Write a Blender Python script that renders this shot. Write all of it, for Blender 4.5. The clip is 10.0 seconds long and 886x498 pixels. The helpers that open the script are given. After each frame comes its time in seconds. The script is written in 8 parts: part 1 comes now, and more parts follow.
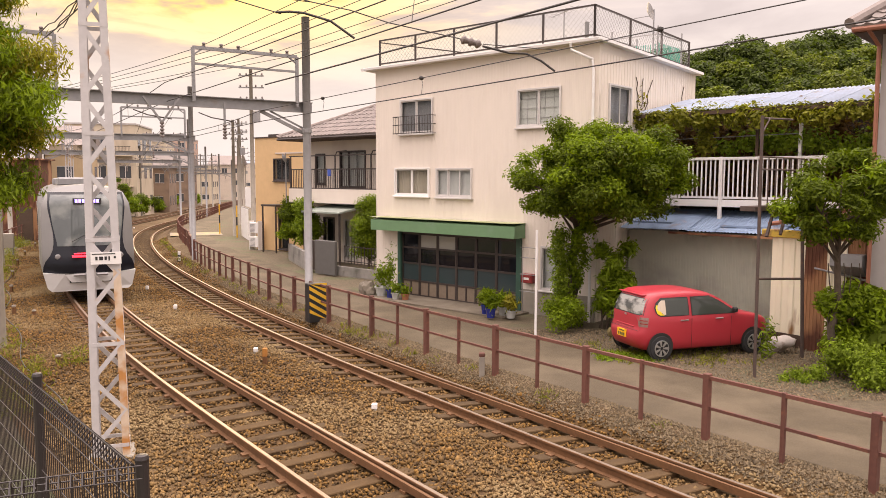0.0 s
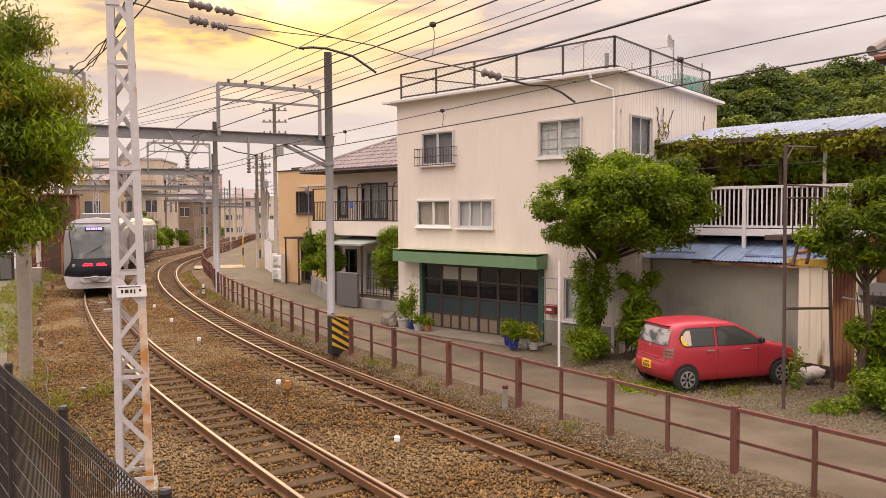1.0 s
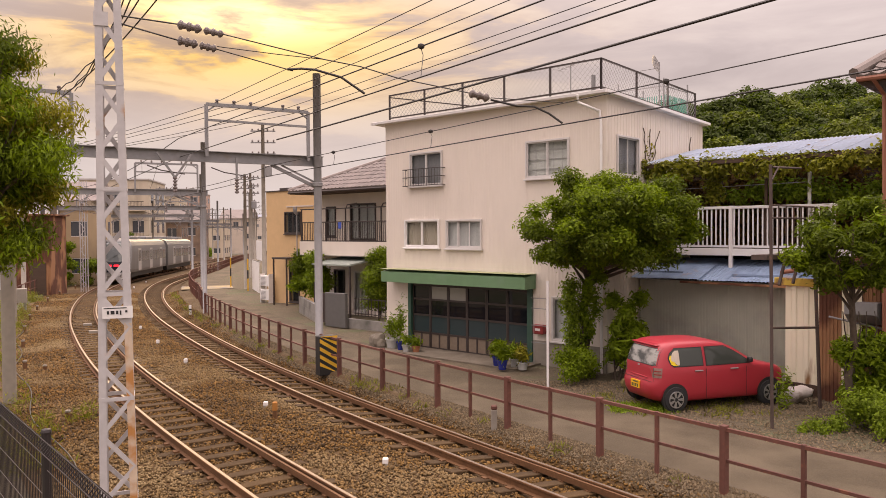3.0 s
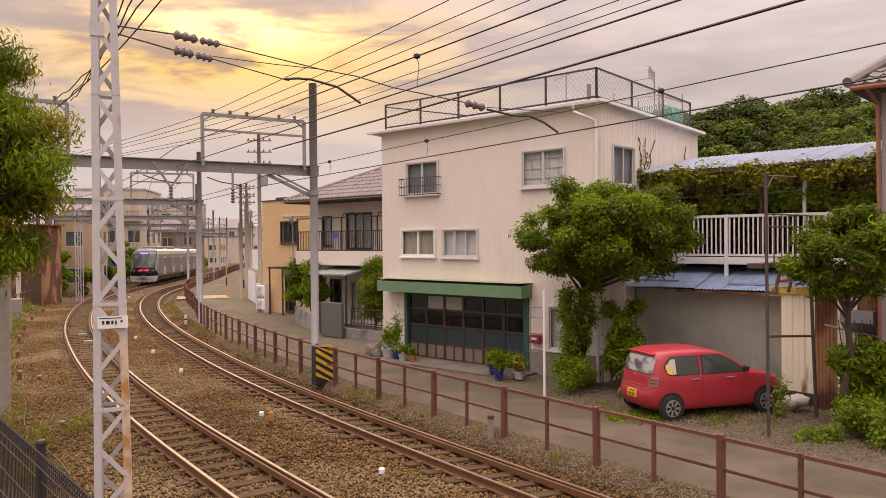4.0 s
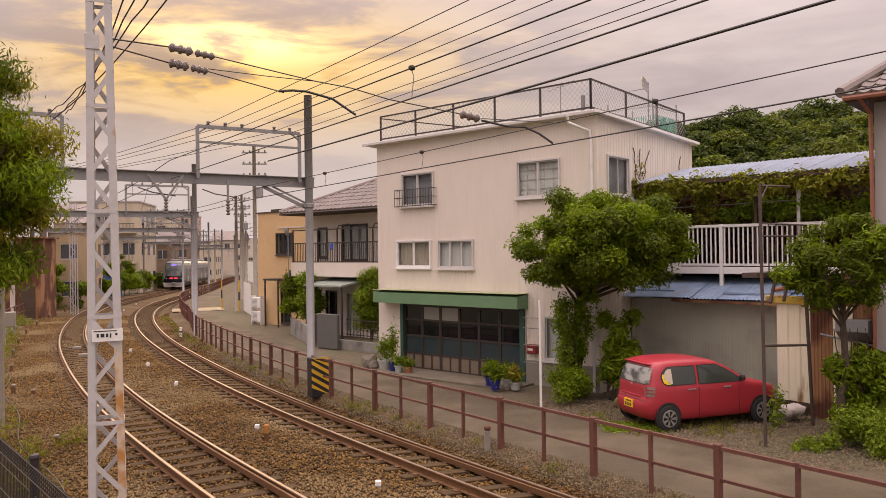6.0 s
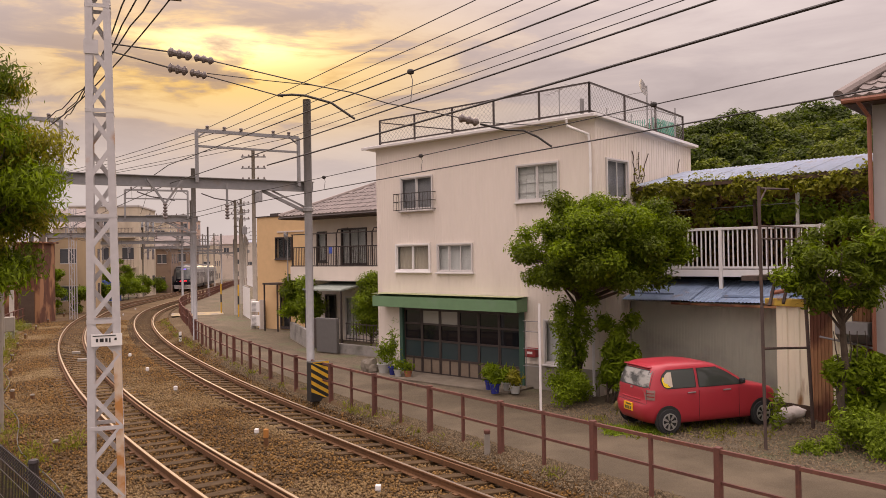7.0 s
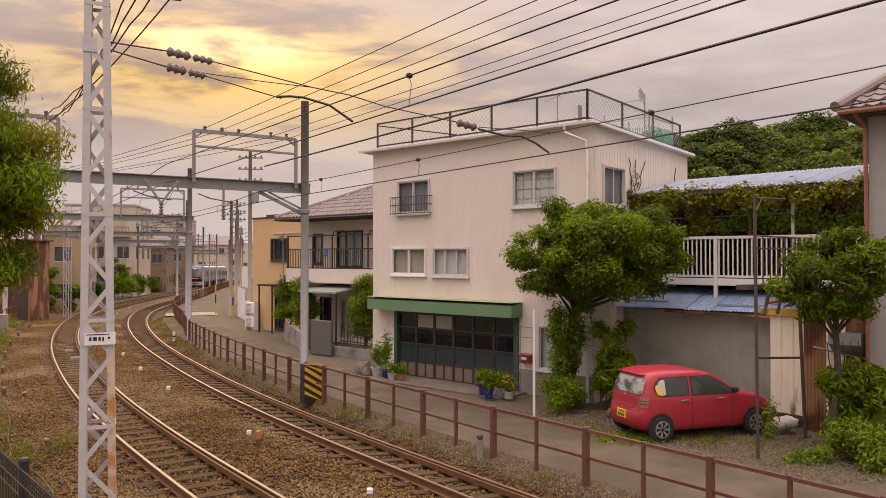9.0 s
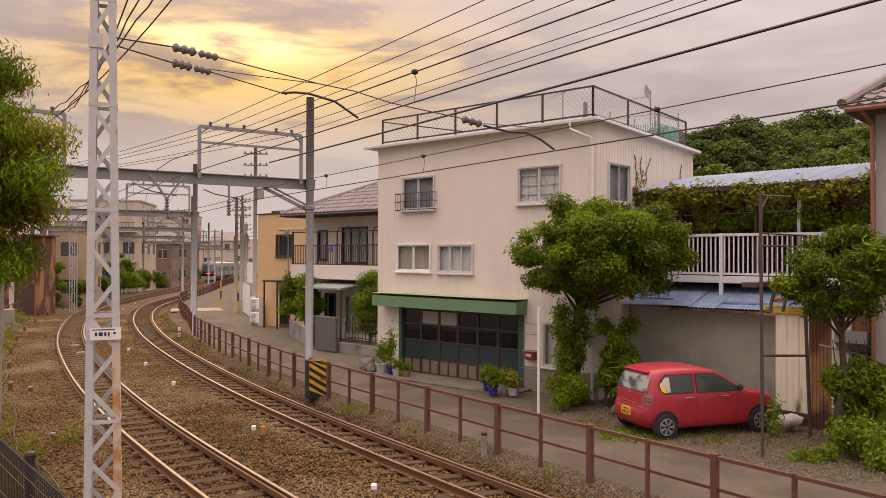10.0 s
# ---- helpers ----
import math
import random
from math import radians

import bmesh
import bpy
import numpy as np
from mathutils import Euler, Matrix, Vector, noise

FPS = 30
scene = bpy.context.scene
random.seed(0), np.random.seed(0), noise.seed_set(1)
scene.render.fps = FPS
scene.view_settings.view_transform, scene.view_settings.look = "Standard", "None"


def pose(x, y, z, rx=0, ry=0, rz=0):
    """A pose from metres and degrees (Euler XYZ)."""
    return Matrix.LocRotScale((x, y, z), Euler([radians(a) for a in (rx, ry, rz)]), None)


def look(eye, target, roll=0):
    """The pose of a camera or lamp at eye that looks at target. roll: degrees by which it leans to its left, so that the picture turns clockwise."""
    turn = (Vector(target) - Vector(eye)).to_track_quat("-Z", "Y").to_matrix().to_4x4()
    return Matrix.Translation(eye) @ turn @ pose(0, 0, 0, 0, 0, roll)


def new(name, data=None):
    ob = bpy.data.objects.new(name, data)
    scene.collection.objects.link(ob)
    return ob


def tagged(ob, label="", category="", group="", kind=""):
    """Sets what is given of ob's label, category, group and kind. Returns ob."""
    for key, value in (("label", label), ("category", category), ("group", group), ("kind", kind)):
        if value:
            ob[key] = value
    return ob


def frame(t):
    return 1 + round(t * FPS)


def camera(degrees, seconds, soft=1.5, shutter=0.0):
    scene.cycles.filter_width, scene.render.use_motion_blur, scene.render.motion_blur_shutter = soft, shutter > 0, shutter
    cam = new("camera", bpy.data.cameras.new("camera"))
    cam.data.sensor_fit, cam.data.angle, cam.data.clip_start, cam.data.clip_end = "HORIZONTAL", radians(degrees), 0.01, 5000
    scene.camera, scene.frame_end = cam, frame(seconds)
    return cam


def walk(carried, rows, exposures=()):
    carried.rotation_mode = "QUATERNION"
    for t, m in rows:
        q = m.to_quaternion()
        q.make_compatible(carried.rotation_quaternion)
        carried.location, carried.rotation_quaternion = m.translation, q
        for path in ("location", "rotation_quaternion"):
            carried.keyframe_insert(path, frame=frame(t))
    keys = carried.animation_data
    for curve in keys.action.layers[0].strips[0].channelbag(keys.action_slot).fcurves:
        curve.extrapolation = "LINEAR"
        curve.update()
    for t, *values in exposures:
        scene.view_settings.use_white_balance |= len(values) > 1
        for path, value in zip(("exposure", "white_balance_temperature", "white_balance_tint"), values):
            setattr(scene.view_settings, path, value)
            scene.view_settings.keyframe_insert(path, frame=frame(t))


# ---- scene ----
cam = camera(60.0, 10.0, soft=0.6)
EYE = (0.0, 0.0, 4.0)
# seconds, yaw, pitch, roll: hand-held, turning on the spot
PATH = [
    (0.0, -0.05, -5.24, -0.16),
    (0.4, 1.07, -4.14, -0.16),
    (0.5, 1.22, -3.84, -0.20),
    (0.6, 1.24, -3.66, -0.06),
    (1.0, 1.55, -2.91, 0.33),
    (1.5, 1.30, -2.29, 0.49),
    (2.0, 0.99, -1.97, 0.40),
    (2.5, 0.82, -1.71, 0.38),
    (4.0, 0.40, -0.72, 0.49),
    (4.5, 0.24, -0.43, 0.61),
    (5.0, 0.12, -0.23, 0.65),
    (5.5, 0.10, -0.03, 0.68),
    (7.0, 0.02, 0.37, 0.93),
    (7.5, 0.01, 0.67, 0.40),
    (8.0, 0.06, 0.92, 0.40),
    (8.5, -0.14, 0.85, 0.36),
    (9.0, -0.30, 0.68, -0.02),
    (9.5, -0.09, 0.53, -0.05),
    (10.0, 0.06, 0.42, -0.21),
]
EXPOSURES = [(t, e, 8050, tint) for t, e, tint in ((0.0, 0.72, 13), (0.5, 0.63, 13.5), (1.0, 0.49, 15), (1.5, 0.38, 16), (2.5, 0.28, 17), (4.0, 0.18, 18), (5.5, 0.10, 18), (7.5, 0.03, 18), (10.0, 0.0, 18))]
walk(cam, [(t, pose(*EYE, 90 + pitch, roll, yaw)) for t, yaw, pitch, roll in PATH], EXPOSURES)

# ---- light ----
SUN_YAW, SUN_ELEV = 15.5, 14.8   # left of +y, above the horizon
sun_dir = Vector((-math.sin(radians(SUN_YAW)) * math.cos(radians(SUN_ELEV)), math.cos(radians(SUN_YAW)) * math.cos(radians(SUN_ELEV)), math.sin(radians(SUN_ELEV))))


def build_world():
    w = bpy.data.worlds.new("sky")
    scene.world = w
    w.use_nodes = True
    nt = w.node_tree
    nt.nodes.clear()
    N, L = nt.nodes.new, nt.links.new
    out, bg = N("ShaderNodeOutputWorld"), N("ShaderNodeBackground")
    tex = N("ShaderNodeTexCoord")

    def ramp(src, stops, interp="LINEAR"):
        r = N("ShaderNodeValToRGB")
        r.color_ramp.interpolation = interp
        while len(r.color_ramp.elements) < len(stops):
            r.color_ramp.elements.new(0.5)
        for e, (p, c) in zip(r.color_ramp.elements, stops):
            e.position, e.color = p, (*c, 1)
        L(src, r.inputs[0])
        return r.outputs[0]

    def mix(fac, a, b, blend="MIX"):
        m = N("ShaderNodeMix")
        m.data_type, m.blend_type = "RGBA", blend
        for s, v in ((0, fac), (6, a), (7, b)):
            if isinstance(v, (int, float)):
                m.inputs[s].default_value = v
            elif isinstance(v, tuple):
                m.inputs[s].default_value = (*v, 1)
            else:
                L(v, m.inputs[s])
        return m.outputs[2]

    # how near the sky is to the hidden sun: flat ellipses round it
    def dotted(v):
        d = N("ShaderNodeVectorMath")
        d.operation = "DOT_PRODUCT"
        d.inputs[1].default_value = v
        L(tex.outputs["Generated"], d.inputs[0])
        return d.outputs["Value"]

    def calc(op, x, y):
        n = N("ShaderNodeMath")
        n.operation = op
        for i, v in enumerate((x, y)):
            if isinstance(v, (int, float)):
                n.inputs[i].default_value = v
            else:
                L(v, n.inputs[i])
        return n.outputs[0]

    side = Vector((math.cos(radians(SUN_YAW)), math.sin(radians(SUN_YAW)), 0))
    ahead = dotted(Vector((-side.y, side.x, 0)))
    across, above = dotted(side), calc("SUBTRACT", dotted(Vector((0, 0, 1))), sun_dir.z)

    def near_sun(w, h, low=0.0):
        a, b = calc("DIVIDE", across, w), calc("DIVIDE", calc("ADD", above, low), h)
        r = calc("ADD", calc("MULTIPLY", a, a), calc("MULTIPLY", b, b))
        back = calc("MULTIPLY", calc("LESS_THAN", ahead, 0.0), 99.0)
        return calc("POWER", 2.718, calc("MULTIPLY", calc("ADD", r, back), -1.0))

    # cloud layers, stretched along the horizon
    mp = N("ShaderNodeMapping")
    mp.inputs["Scale"].default_value = (1.0, 1.0, 4.6)
    mp.inputs["Rotation"].default_value = (0, radians(8), 0)
    L(tex.outputs["Generated"], mp.inputs[0])
    n1 = N("ShaderNodeTexNoise")
    n1.inputs["Scale"].default_value, n1.inputs["Detail"].default_value, n1.inputs["Roughness"].default_value = 4.6, 9, 0.58
    n1.inputs["Distortion"].default_value = 0.35
    L(mp.outputs[0], n1.inputs["Vector"])
    base = ramp(n1.outputs[0], [(0.34, (0.47, 0.445, 0.505)), (0.5, (0.545, 0.52, 0.585)), (0.66, (0.61, 0.59, 0.655))])
    glow = near_sun(0.28, 0.078, 0.025)
    streak = ramp(n1.outputs[0], [(0.42, (0.29, 0.215, 0.185)), (0.475, (0.40, 0.285, 0.18)), (0.515, (0.70, 0.46, 0.115)), (0.57, (0.88, 0.64, 0.22))])
    warm = mix(glow, base, streak)
    core = mix(calc("MULTIPLY", near_sun(0.11, 0.024), ramp(n1.outputs[0], [(0.44, (0.25, 0.25, 0.25)), (0.54, (1, 1, 1))])), (0, 0, 0), (0.85, 0.76, 0.5))
    warm2 = mix(1.0, warm, core, "ADD")
    sky = N("ShaderNodeTexSky")
    sky.sky_type, sky.sun_disc = "NISHITA", False
    sky.sun_elevation, sky.sun_rotation = radians(SUN_ELEV), radians(-SUN_YAW)
    skyc = mix(1.0, sky.outputs[0], (0.004, 0.004, 0.004), "MULTIPLY")
    full = mix(1.0, warm2, skyc, "ADD")
    # an overcast sky is about three times as bright overhead as at the horizon
    sep = N("ShaderNodeSeparateXYZ")
    L(tex.outputs["Generated"], sep.inputs[0])
    up = calc("MAXIMUM", sep.outputs[2], 0.0)
    sq = calc("MULTIPLY", up, up)
    lum = calc("ADD", calc("ADD", calc("MULTIPLY", sq, 5.0), calc("MULTIPLY", calc("MULTIPLY", sq, sq), 1.5)), 0.72)
    low_air = calc("MULTIPLY", calc("MAXIMUM", calc("SUBTRACT", 1.0, calc("MULTIPLY", up, 6.0)), 0.0), 0.85)
    # a grey-brown bank of cloud stands above the sun
    full = mix(near_sun(0.50, 0.10, -0.14), full, mix(1.0, full, (0.66, 0.61, 0.57), "MULTIPLY"))
    full = mix(1.0, mix(low_air, full, (0.80, 0.825, 0.95)), lum, "MULTIPLY")
    L(full, bg.inputs[0])
    bg.inputs[1].default_value = 1.0
    L(bg.outputs[0], out.inputs[0])


build_world()
sun = new("sun", bpy.data.lights.new("sun", "SUN"))
sun.data.energy, sun.data.angle, sun.data.color = 0.8, radians(25), (1.0, 0.80, 0.52)
sun.matrix_world = look((0, 0, 30), Vector((0, 0, 30)) - sun_dir)


# ---- materials ----
MATS = {}


def mat(name, color, rough=0.7, metal=0.0, vary=0.18, scale=6.0, bump=0.0, bscale=40.0, stain=None, stain_at=(0.55, 0.7), stain_scale=1.2,
        island=0.0, obj=0.0, coat=0.0, stretch=None, spec=0.5):
    """A surface: base colour varied at two scales, stains or painted reflections of another colour, fine relief."""
    if name in MATS:
        return MATS[name]
    m = bpy.data.materials.new(name)
    m.use_nodes = True
    nt = m.node_tree
    N, L = nt.nodes.new, nt.links.new
    b = nt.nodes["Principled BSDF"]
    b.inputs["Roughness"].default_value, b.inputs["Metallic"].default_value = rough, metal
    b.inputs["Coat Weight"].default_value = coat
    b.inputs["Specular IOR Level"].default_value = spec
    tc = N("ShaderNodeTexCoord")
    vec = tc.outputs["Object"]
    if stretch:
        mp = N("ShaderNodeMapping")
        mp.inputs["Scale"].default_value = stretch
        L(vec, mp.inputs[0])
        vec = mp.outputs[0]

    def nz(s, detail=5):
        n = N("ShaderNodeTexNoise")
        n.inputs["Scale"].default_value, n.inputs["Detail"].default_value = s, detail
        L(vec, n.inputs["Vector"])
        return n.outputs[0]

    def math_node(op, a, c):
        n = N("ShaderNodeMath")
        n.operation = op
        for i, v in enumerate((a, c)):
            if isinstance(v, (int, float)):
                n.inputs[i].default_value = v
            else:
                L(v, n.inputs[i])
        return n.outputs[0]

    total = math_node("ADD", math_node("MULTIPLY", math_node("SUBTRACT", nz(scale), 0.5), 2.2 * vary),
                      math_node("MULTIPLY", math_node("SUBTRACT", nz(scale * 0.13, 3), 0.5), 1.6 * vary))
    if island:
        g = N("ShaderNodeNewGeometry")
        total = math_node("ADD", total, math_node("MULTIPLY", math_node("SUBTRACT", g.outputs["Random Per Island"], 0.5), 2 * island))
    if obj:
        o = N("ShaderNodeObjectInfo")
        total = math_node("ADD", total, math_node("MULTIPLY", math_node("SUBTRACT", o.outputs["Random"], 0.5), 2 * obj))
    fac = math_node("ADD", total, 1.0)
    mul = N("ShaderNodeVectorMath")
    mul.operation = "SCALE"
    mul.inputs[0].default_value = color
    L(fac, mul.inputs["Scale"])
    col = mul.outputs[0]
    if stain:
        r = N("ShaderNodeMapRange")
        r.inputs[1].default_value, r.inputs[2].default_value = stain_at
        L(nz(stain_scale, 8), r.inputs[0])
        mx = N("ShaderNodeMix")
        mx.data_type = "RGBA"
        L(r.outputs[0], mx.inputs[0])
        L(col, mx.inputs[6])
        mx.inputs[7].default_value = (*stain, 1)
        col = mx.outputs[2]
    L(col, b.inputs["Base Color"])
    if bump:
        bp = N("ShaderNodeBump")
        bp.inputs["Strength"].default_value, bp.inputs["Distance"].default_value = min(1, bump), 0.02
        L(nz(bscale), bp.inputs["Height"])
        L(bp.outputs[0], b.inputs["Normal"])
    MATS[name] = m
    return m


def glass(name, color=(0.05, 0.06, 0.07), rough=0.05):
    m = mat(name, color, rough, vary=0.05)
    m.node_tree.nodes["Principled BSDF"].inputs["Specular IOR Level"].default_value = 0.45
    return m


def glow(name, color, strength):
    if name in MATS:
        return MATS[name]
    m = bpy.data.materials.new(name)
    m.use_nodes = True
    b = m.node_tree.nodes["Principled BSDF"]
    b.inputs["Base Color"].default_value = (*color, 1)
    b.inputs["Emission Color"].default_value = (*color, 1)
    b.inputs["Emission Strength"].default_value = strength
    MATS[name] = m
    return m


def leaf_mat(name, color, island=0.45):
    m = mat(name, color, 0.55, vary=0.25, scale=1.2, island=island, spec=0.16)
    b = m.node_tree.nodes["Principled BSDF"]
    nt = m.node_tree
    tr, mx = nt.nodes.new("ShaderNodeBsdfTranslucent"), nt.nodes.new("ShaderNodeMixShader")
    mx.inputs[0].default_value = 0.38
    src = b.inputs["Base Color"].links[0].from_socket
    warm = nt.nodes.new("ShaderNodeVectorMath")
    warm.operation = "MULTIPLY"
    warm.inputs[1].default_value = (1.3, 1.4, 0.5)
    nt.links.new(src, warm.inputs[0])
    nt.links.new(warm.outputs[0], tr.inputs[0])
    nt.links.new(b.outputs[0], mx.inputs[1])
    nt.links.new(tr.outputs[0], mx.inputs[2])
    nt.links.new(mx.outputs[0], nt.nodes["Material Output"].inputs[0])
    return m


M_BALLAST = mat("ballast", (0.075, 0.037, 0.008), 0.95, vary=0.5, scale=9, bump=1.0, bscale=30, stain=(0.120, 0.075, 0.030), stain_at=(0.5, 0.7), stain_scale=0.35)
M_STONE = mat("ballast_stone", (0.130, 0.067, 0.015), 0.9, vary=0.3, scale=0.9, island=0.75, stain=(0.235, 0.16, 0.075), stain_at=(0.48, 0.64), stain_scale=0.3)
M_RAILTOP = mat("rail_worn_steel", (0.27, 0.21, 0.165), 0.48, 0.75, vary=0.1, scale=20)
M_RAIL = mat("rail_rust", (0.140, 0.064, 0.025), 0.85, vary=0.35, scale=14, bump=0.3)
M_SLEEPER = mat("sleeper_concrete", (0.064, 0.034, 0.010), 0.95, vary=0.3, scale=7, bump=0.5, obj=0.2, stain=(0.092, 0.055, 0.022), stain_at=(0.5, 0.8), stain_scale=2)
M_ASPHALT = mat("asphalt", (0.080, 0.060, 0.035), 0.92, vary=0.3, scale=30, bump=0.5, bscale=90, stain=(0.118, 0.090, 0.056), stain_at=(0.46, 0.62), stain_scale=0.55)
M_GRAVEL = mat("gravel", (0.112, 0.087, 0.054), 0.95, vary=0.6, scale=55, bump=1.0, bscale=45, stain=(0.09, 0.10, 0.045), stain_at=(0.52, 0.68), stain_scale=0.5)
M_VERGE = mat("sandy_verge", (0.088, 0.052, 0.020), 0.96, vary=0.6, scale=38, bump=1.0, bscale=42, stain=(0.125, 0.086, 0.042), stain_at=(0.5, 0.68), stain_scale=0.8)
M_GROUND = mat("earth", (0.105, 0.085, 0.055), 0.97, vary=0.35, scale=4, bump=0.6, bscale=20, stain=(0.07, 0.088, 0.03), stain_at=(0.48, 0.62), stain_scale=0.35)
M_CONCRETE = mat("concrete", (0.27, 0.24, 0.20), 0.9, vary=0.2, scale=5, bump=0.3, stain=(0.16, 0.15, 0.13), stain_at=(0.55, 0.8), stain_scale=1.1)
M_APRON = mat("worn_apron_concrete", (0.135, 0.11, 0.08), 0.9, vary=0.25, scale=5, bump=0.4, stain=(0.19, 0.16, 0.12), stain_at=(0.5, 0.7), stain_scale=1.1)
M_POLE = mat("stained_pole_concrete", (0.165, 0.14, 0.108), 0.9, vary=0.2, scale=6, stain=(0.13, 0.115, 0.095), stain_at=(0.5, 0.75), stain_scale=1)
M_FENCE = mat("rust_brown_steel", (0.125, 0.048, 0.034), 0.75, vary=0.25, scale=12, bump=0.2, obj=0.15, stain=(0.20, 0.075, 0.04), stain_at=(0.58, 0.72), stain_scale=5)
M_GALV = mat("galvanised_steel", (0.26, 0.255, 0.255), 0.55, 0.35, vary=0.16, scale=8, stain=(0.25, 0.2, 0.16), stain_at=(0.62, 0.8), stain_scale=1.6)
M_MAST = mat("mast_paint", (0.47, 0.45, 0.45), 0.6, vary=0.14, scale=9, stain=(0.42, 0.19, 0.06), stain_at=(0.62, 0.72), stain_scale=1.5)
M_MASTRUST = mat("mast_rusty_paint", (0.56, 0.44, 0.33), 0.75, vary=0.2, scale=9, stain=(0.45, 0.2, 0.06), stain_at=(0.45, 0.6), stain_scale=3)
M_WALL = mat("pale_corrugated_wall", (0.71, 0.635, 0.56), 0.75, vary=0.05, scale=3, stain=(0.62, 0.55, 0.49), stain_at=(0.55, 0.85), stain_scale=0.6, stretch=(1, 1, 0.35))
M_WHITE = mat("white_paint", (0.76, 0.74, 0.72), 0.6, vary=0.06, scale=4, stain=(0.5, 0.46, 0.42), stain_at=(0.6, 0.85), stain_scale=1.5)
M_GREEN = mat("green_painted_metal", (0.13, 0.25, 0.13), 0.5, vary=0.12, scale=5, stain=(0.18, 0.27, 0.19), stain_at=(0.55, 0.8), stain_scale=1.2)
M_DGREEN = mat("dark_green_paint", (0.03, 0.085, 0.06), 0.5, vary=0.15)
M_ALU = mat("aluminium_frame", (0.60, 0.57, 0.55), 0.45, 0.15, vary=0.08)
M_DARKFR = mat("dark_bronze_frame", (0.045, 0.032, 0.028), 0.5, vary=0.15)
M_PANELBR = mat("brown_door_panel", (0.19, 0.145, 0.105), 0.7, vary=0.2, scale=10)
M_GLASS = glass("window_glass", (0.010, 0.011, 0.014))
M_GLASSG = glass("frosted_greenish_glass", (0.035, 0.055, 0.06), 0.12)
M_CURTAIN = mat("curtain_cloth", (0.55, 0.47, 0.38), 0.95, vary=0.12, scale=4, stretch=(9, 9, 0.4))
# near-black colour paints the shade of unlit rooms behind openings
M_DARK = mat("interior_shade", (0.02, 0.02, 0.022), 0.9, vary=0.2)
M_BLUEROOF = mat("pale_blue_corrugated", (0.25, 0.34, 0.48), 0.62, vary=0.32, scale=3, stain=(0.33, 0.24, 0.18), stain_at=(0.60, 0.72), stain_scale=1.6, island=0.2)


def translucent(m, color, share):
    """Lets part of the light through a thin plastic sheet."""
    nt = m.node_tree
    b, out = nt.nodes["Principled BSDF"], nt.nodes["Material Output"]
    t, x = nt.nodes.new("ShaderNodeBsdfTranslucent"), nt.nodes.new("ShaderNodeMixShader")
    t.inputs[0].default_value = (*color, 1)
    x.inputs[0].default_value = share
    nt.links.new(b.outputs[0], x.inputs[1])
    nt.links.new(t.outputs[0], x.inputs[2])
    nt.links.new(x.outputs[0], out.inputs[0])
    return m


M_BLUEPLASTIC = translucent(mat("blue_plastic_sheet", (0.42, 0.50, 0.64), 0.5, vary=0.32, scale=3, stain=(0.33, 0.26, 0.2), stain_at=(0.60, 0.72), stain_scale=1.6, island=0.2), (0.6, 0.66, 0.72), 0.42)
M_SHED = mat("grey_shed_sheet", (0.40, 0.395, 0.325), 0.75, vary=0.10, scale=3, stain=(0.22, 0.2, 0.18), stain_at=(0.5, 0.8), stain_scale=0.8)
M_CREAM = mat("cream_corrugated_sheet", (0.80, 0.74, 0.57), 0.7, vary=0.1, scale=3, stain=(0.30, 0.16, 0.07), stain_at=(0.6, 0.75), stain_scale=1.4, stretch=(2, 2, 0.5))
M_RUSTWALL = mat("rusted_corrugated_wall", (0.12, 0.045, 0.025), 0.9, vary=0.5, scale=3, stain=(0.34, 0.17, 0.085), stain_at=(0.5, 0.58), stain_scale=0.9, stretch=(1, 1, 0.45))
M_OCHRE = mat("ochre_render", (0.60, 0.40, 0.21), 0.85, vary=0.08, scale=4, bump=0.2)
M_BEIGE = mat("beige_render", (0.56, 0.48, 0.41), 0.85, vary=0.1, scale=3, stain=(0.42, 0.36, 0.31), stain_at=(0.55, 0.8), stain_scale=0.5)
M_GREYWALL = mat("grey_render", (0.40, 0.37, 0.35), 0.85, vary=0.12, scale=3)
M_TILE = mat("grey_roof_tile", (0.20, 0.165, 0.15), 0.75, vary=0.2, scale=4, obj=0.18, island=0.15)
M_WOODDARK = mat("dark_weathered_wood", (0.075, 0.045, 0.03), 0.85, vary=0.3, scale=6, stretch=(1, 1, 6))
M_BARK = mat("bark", (0.085, 0.062, 0.045), 0.95, vary=0.35, scale=12, bump=0.8)
M_BLOCK = mat("block_wall", (0.26, 0.245, 0.225), 0.9, vary=0.2, scale=6, bump=0.3, stain=(0.12, 0.115, 0.1), stain_at=(0.5, 0.75), stain_scale=1)
M_COPPER = mat("copper_red_pipe", (0.30, 0.12, 0.075), 0.6, vary=0.15)
M_WIRE = mat("dark_wire", (0.03, 0.026, 0.024), 0.6, vary=0.1)
M_PORC = mat("porcelain_insulator", (0.17, 0.14, 0.13), 0.35, vary=0.1)
M_CAR = mat("red_car_paint", (0.40, 0.026, 0.040), 0.45, vary=0.04, coat=0.2)
M_TYRE = mat("tyre_rubber", (0.022, 0.022, 0.023), 0.85, vary=0.2)
M_CHROME = mat("silver_wheel", (0.55, 0.55, 0.56), 0.3, 0.8, vary=0.05)
M_CARGLASS = glass("car_glass", (0.055, 0.062, 0.055))
M_BLACK = mat("black_plastic", (0.02, 0.02, 0.02), 0.5, vary=0.1)
M_YELLOW = mat("yellow_plate", (0.85, 0.46, 0.02), 0.6, vary=0.03)
M_HAZY = mat("hazard_yellow", (0.62, 0.36, 0.03), 0.7, vary=0.15, scale=8)
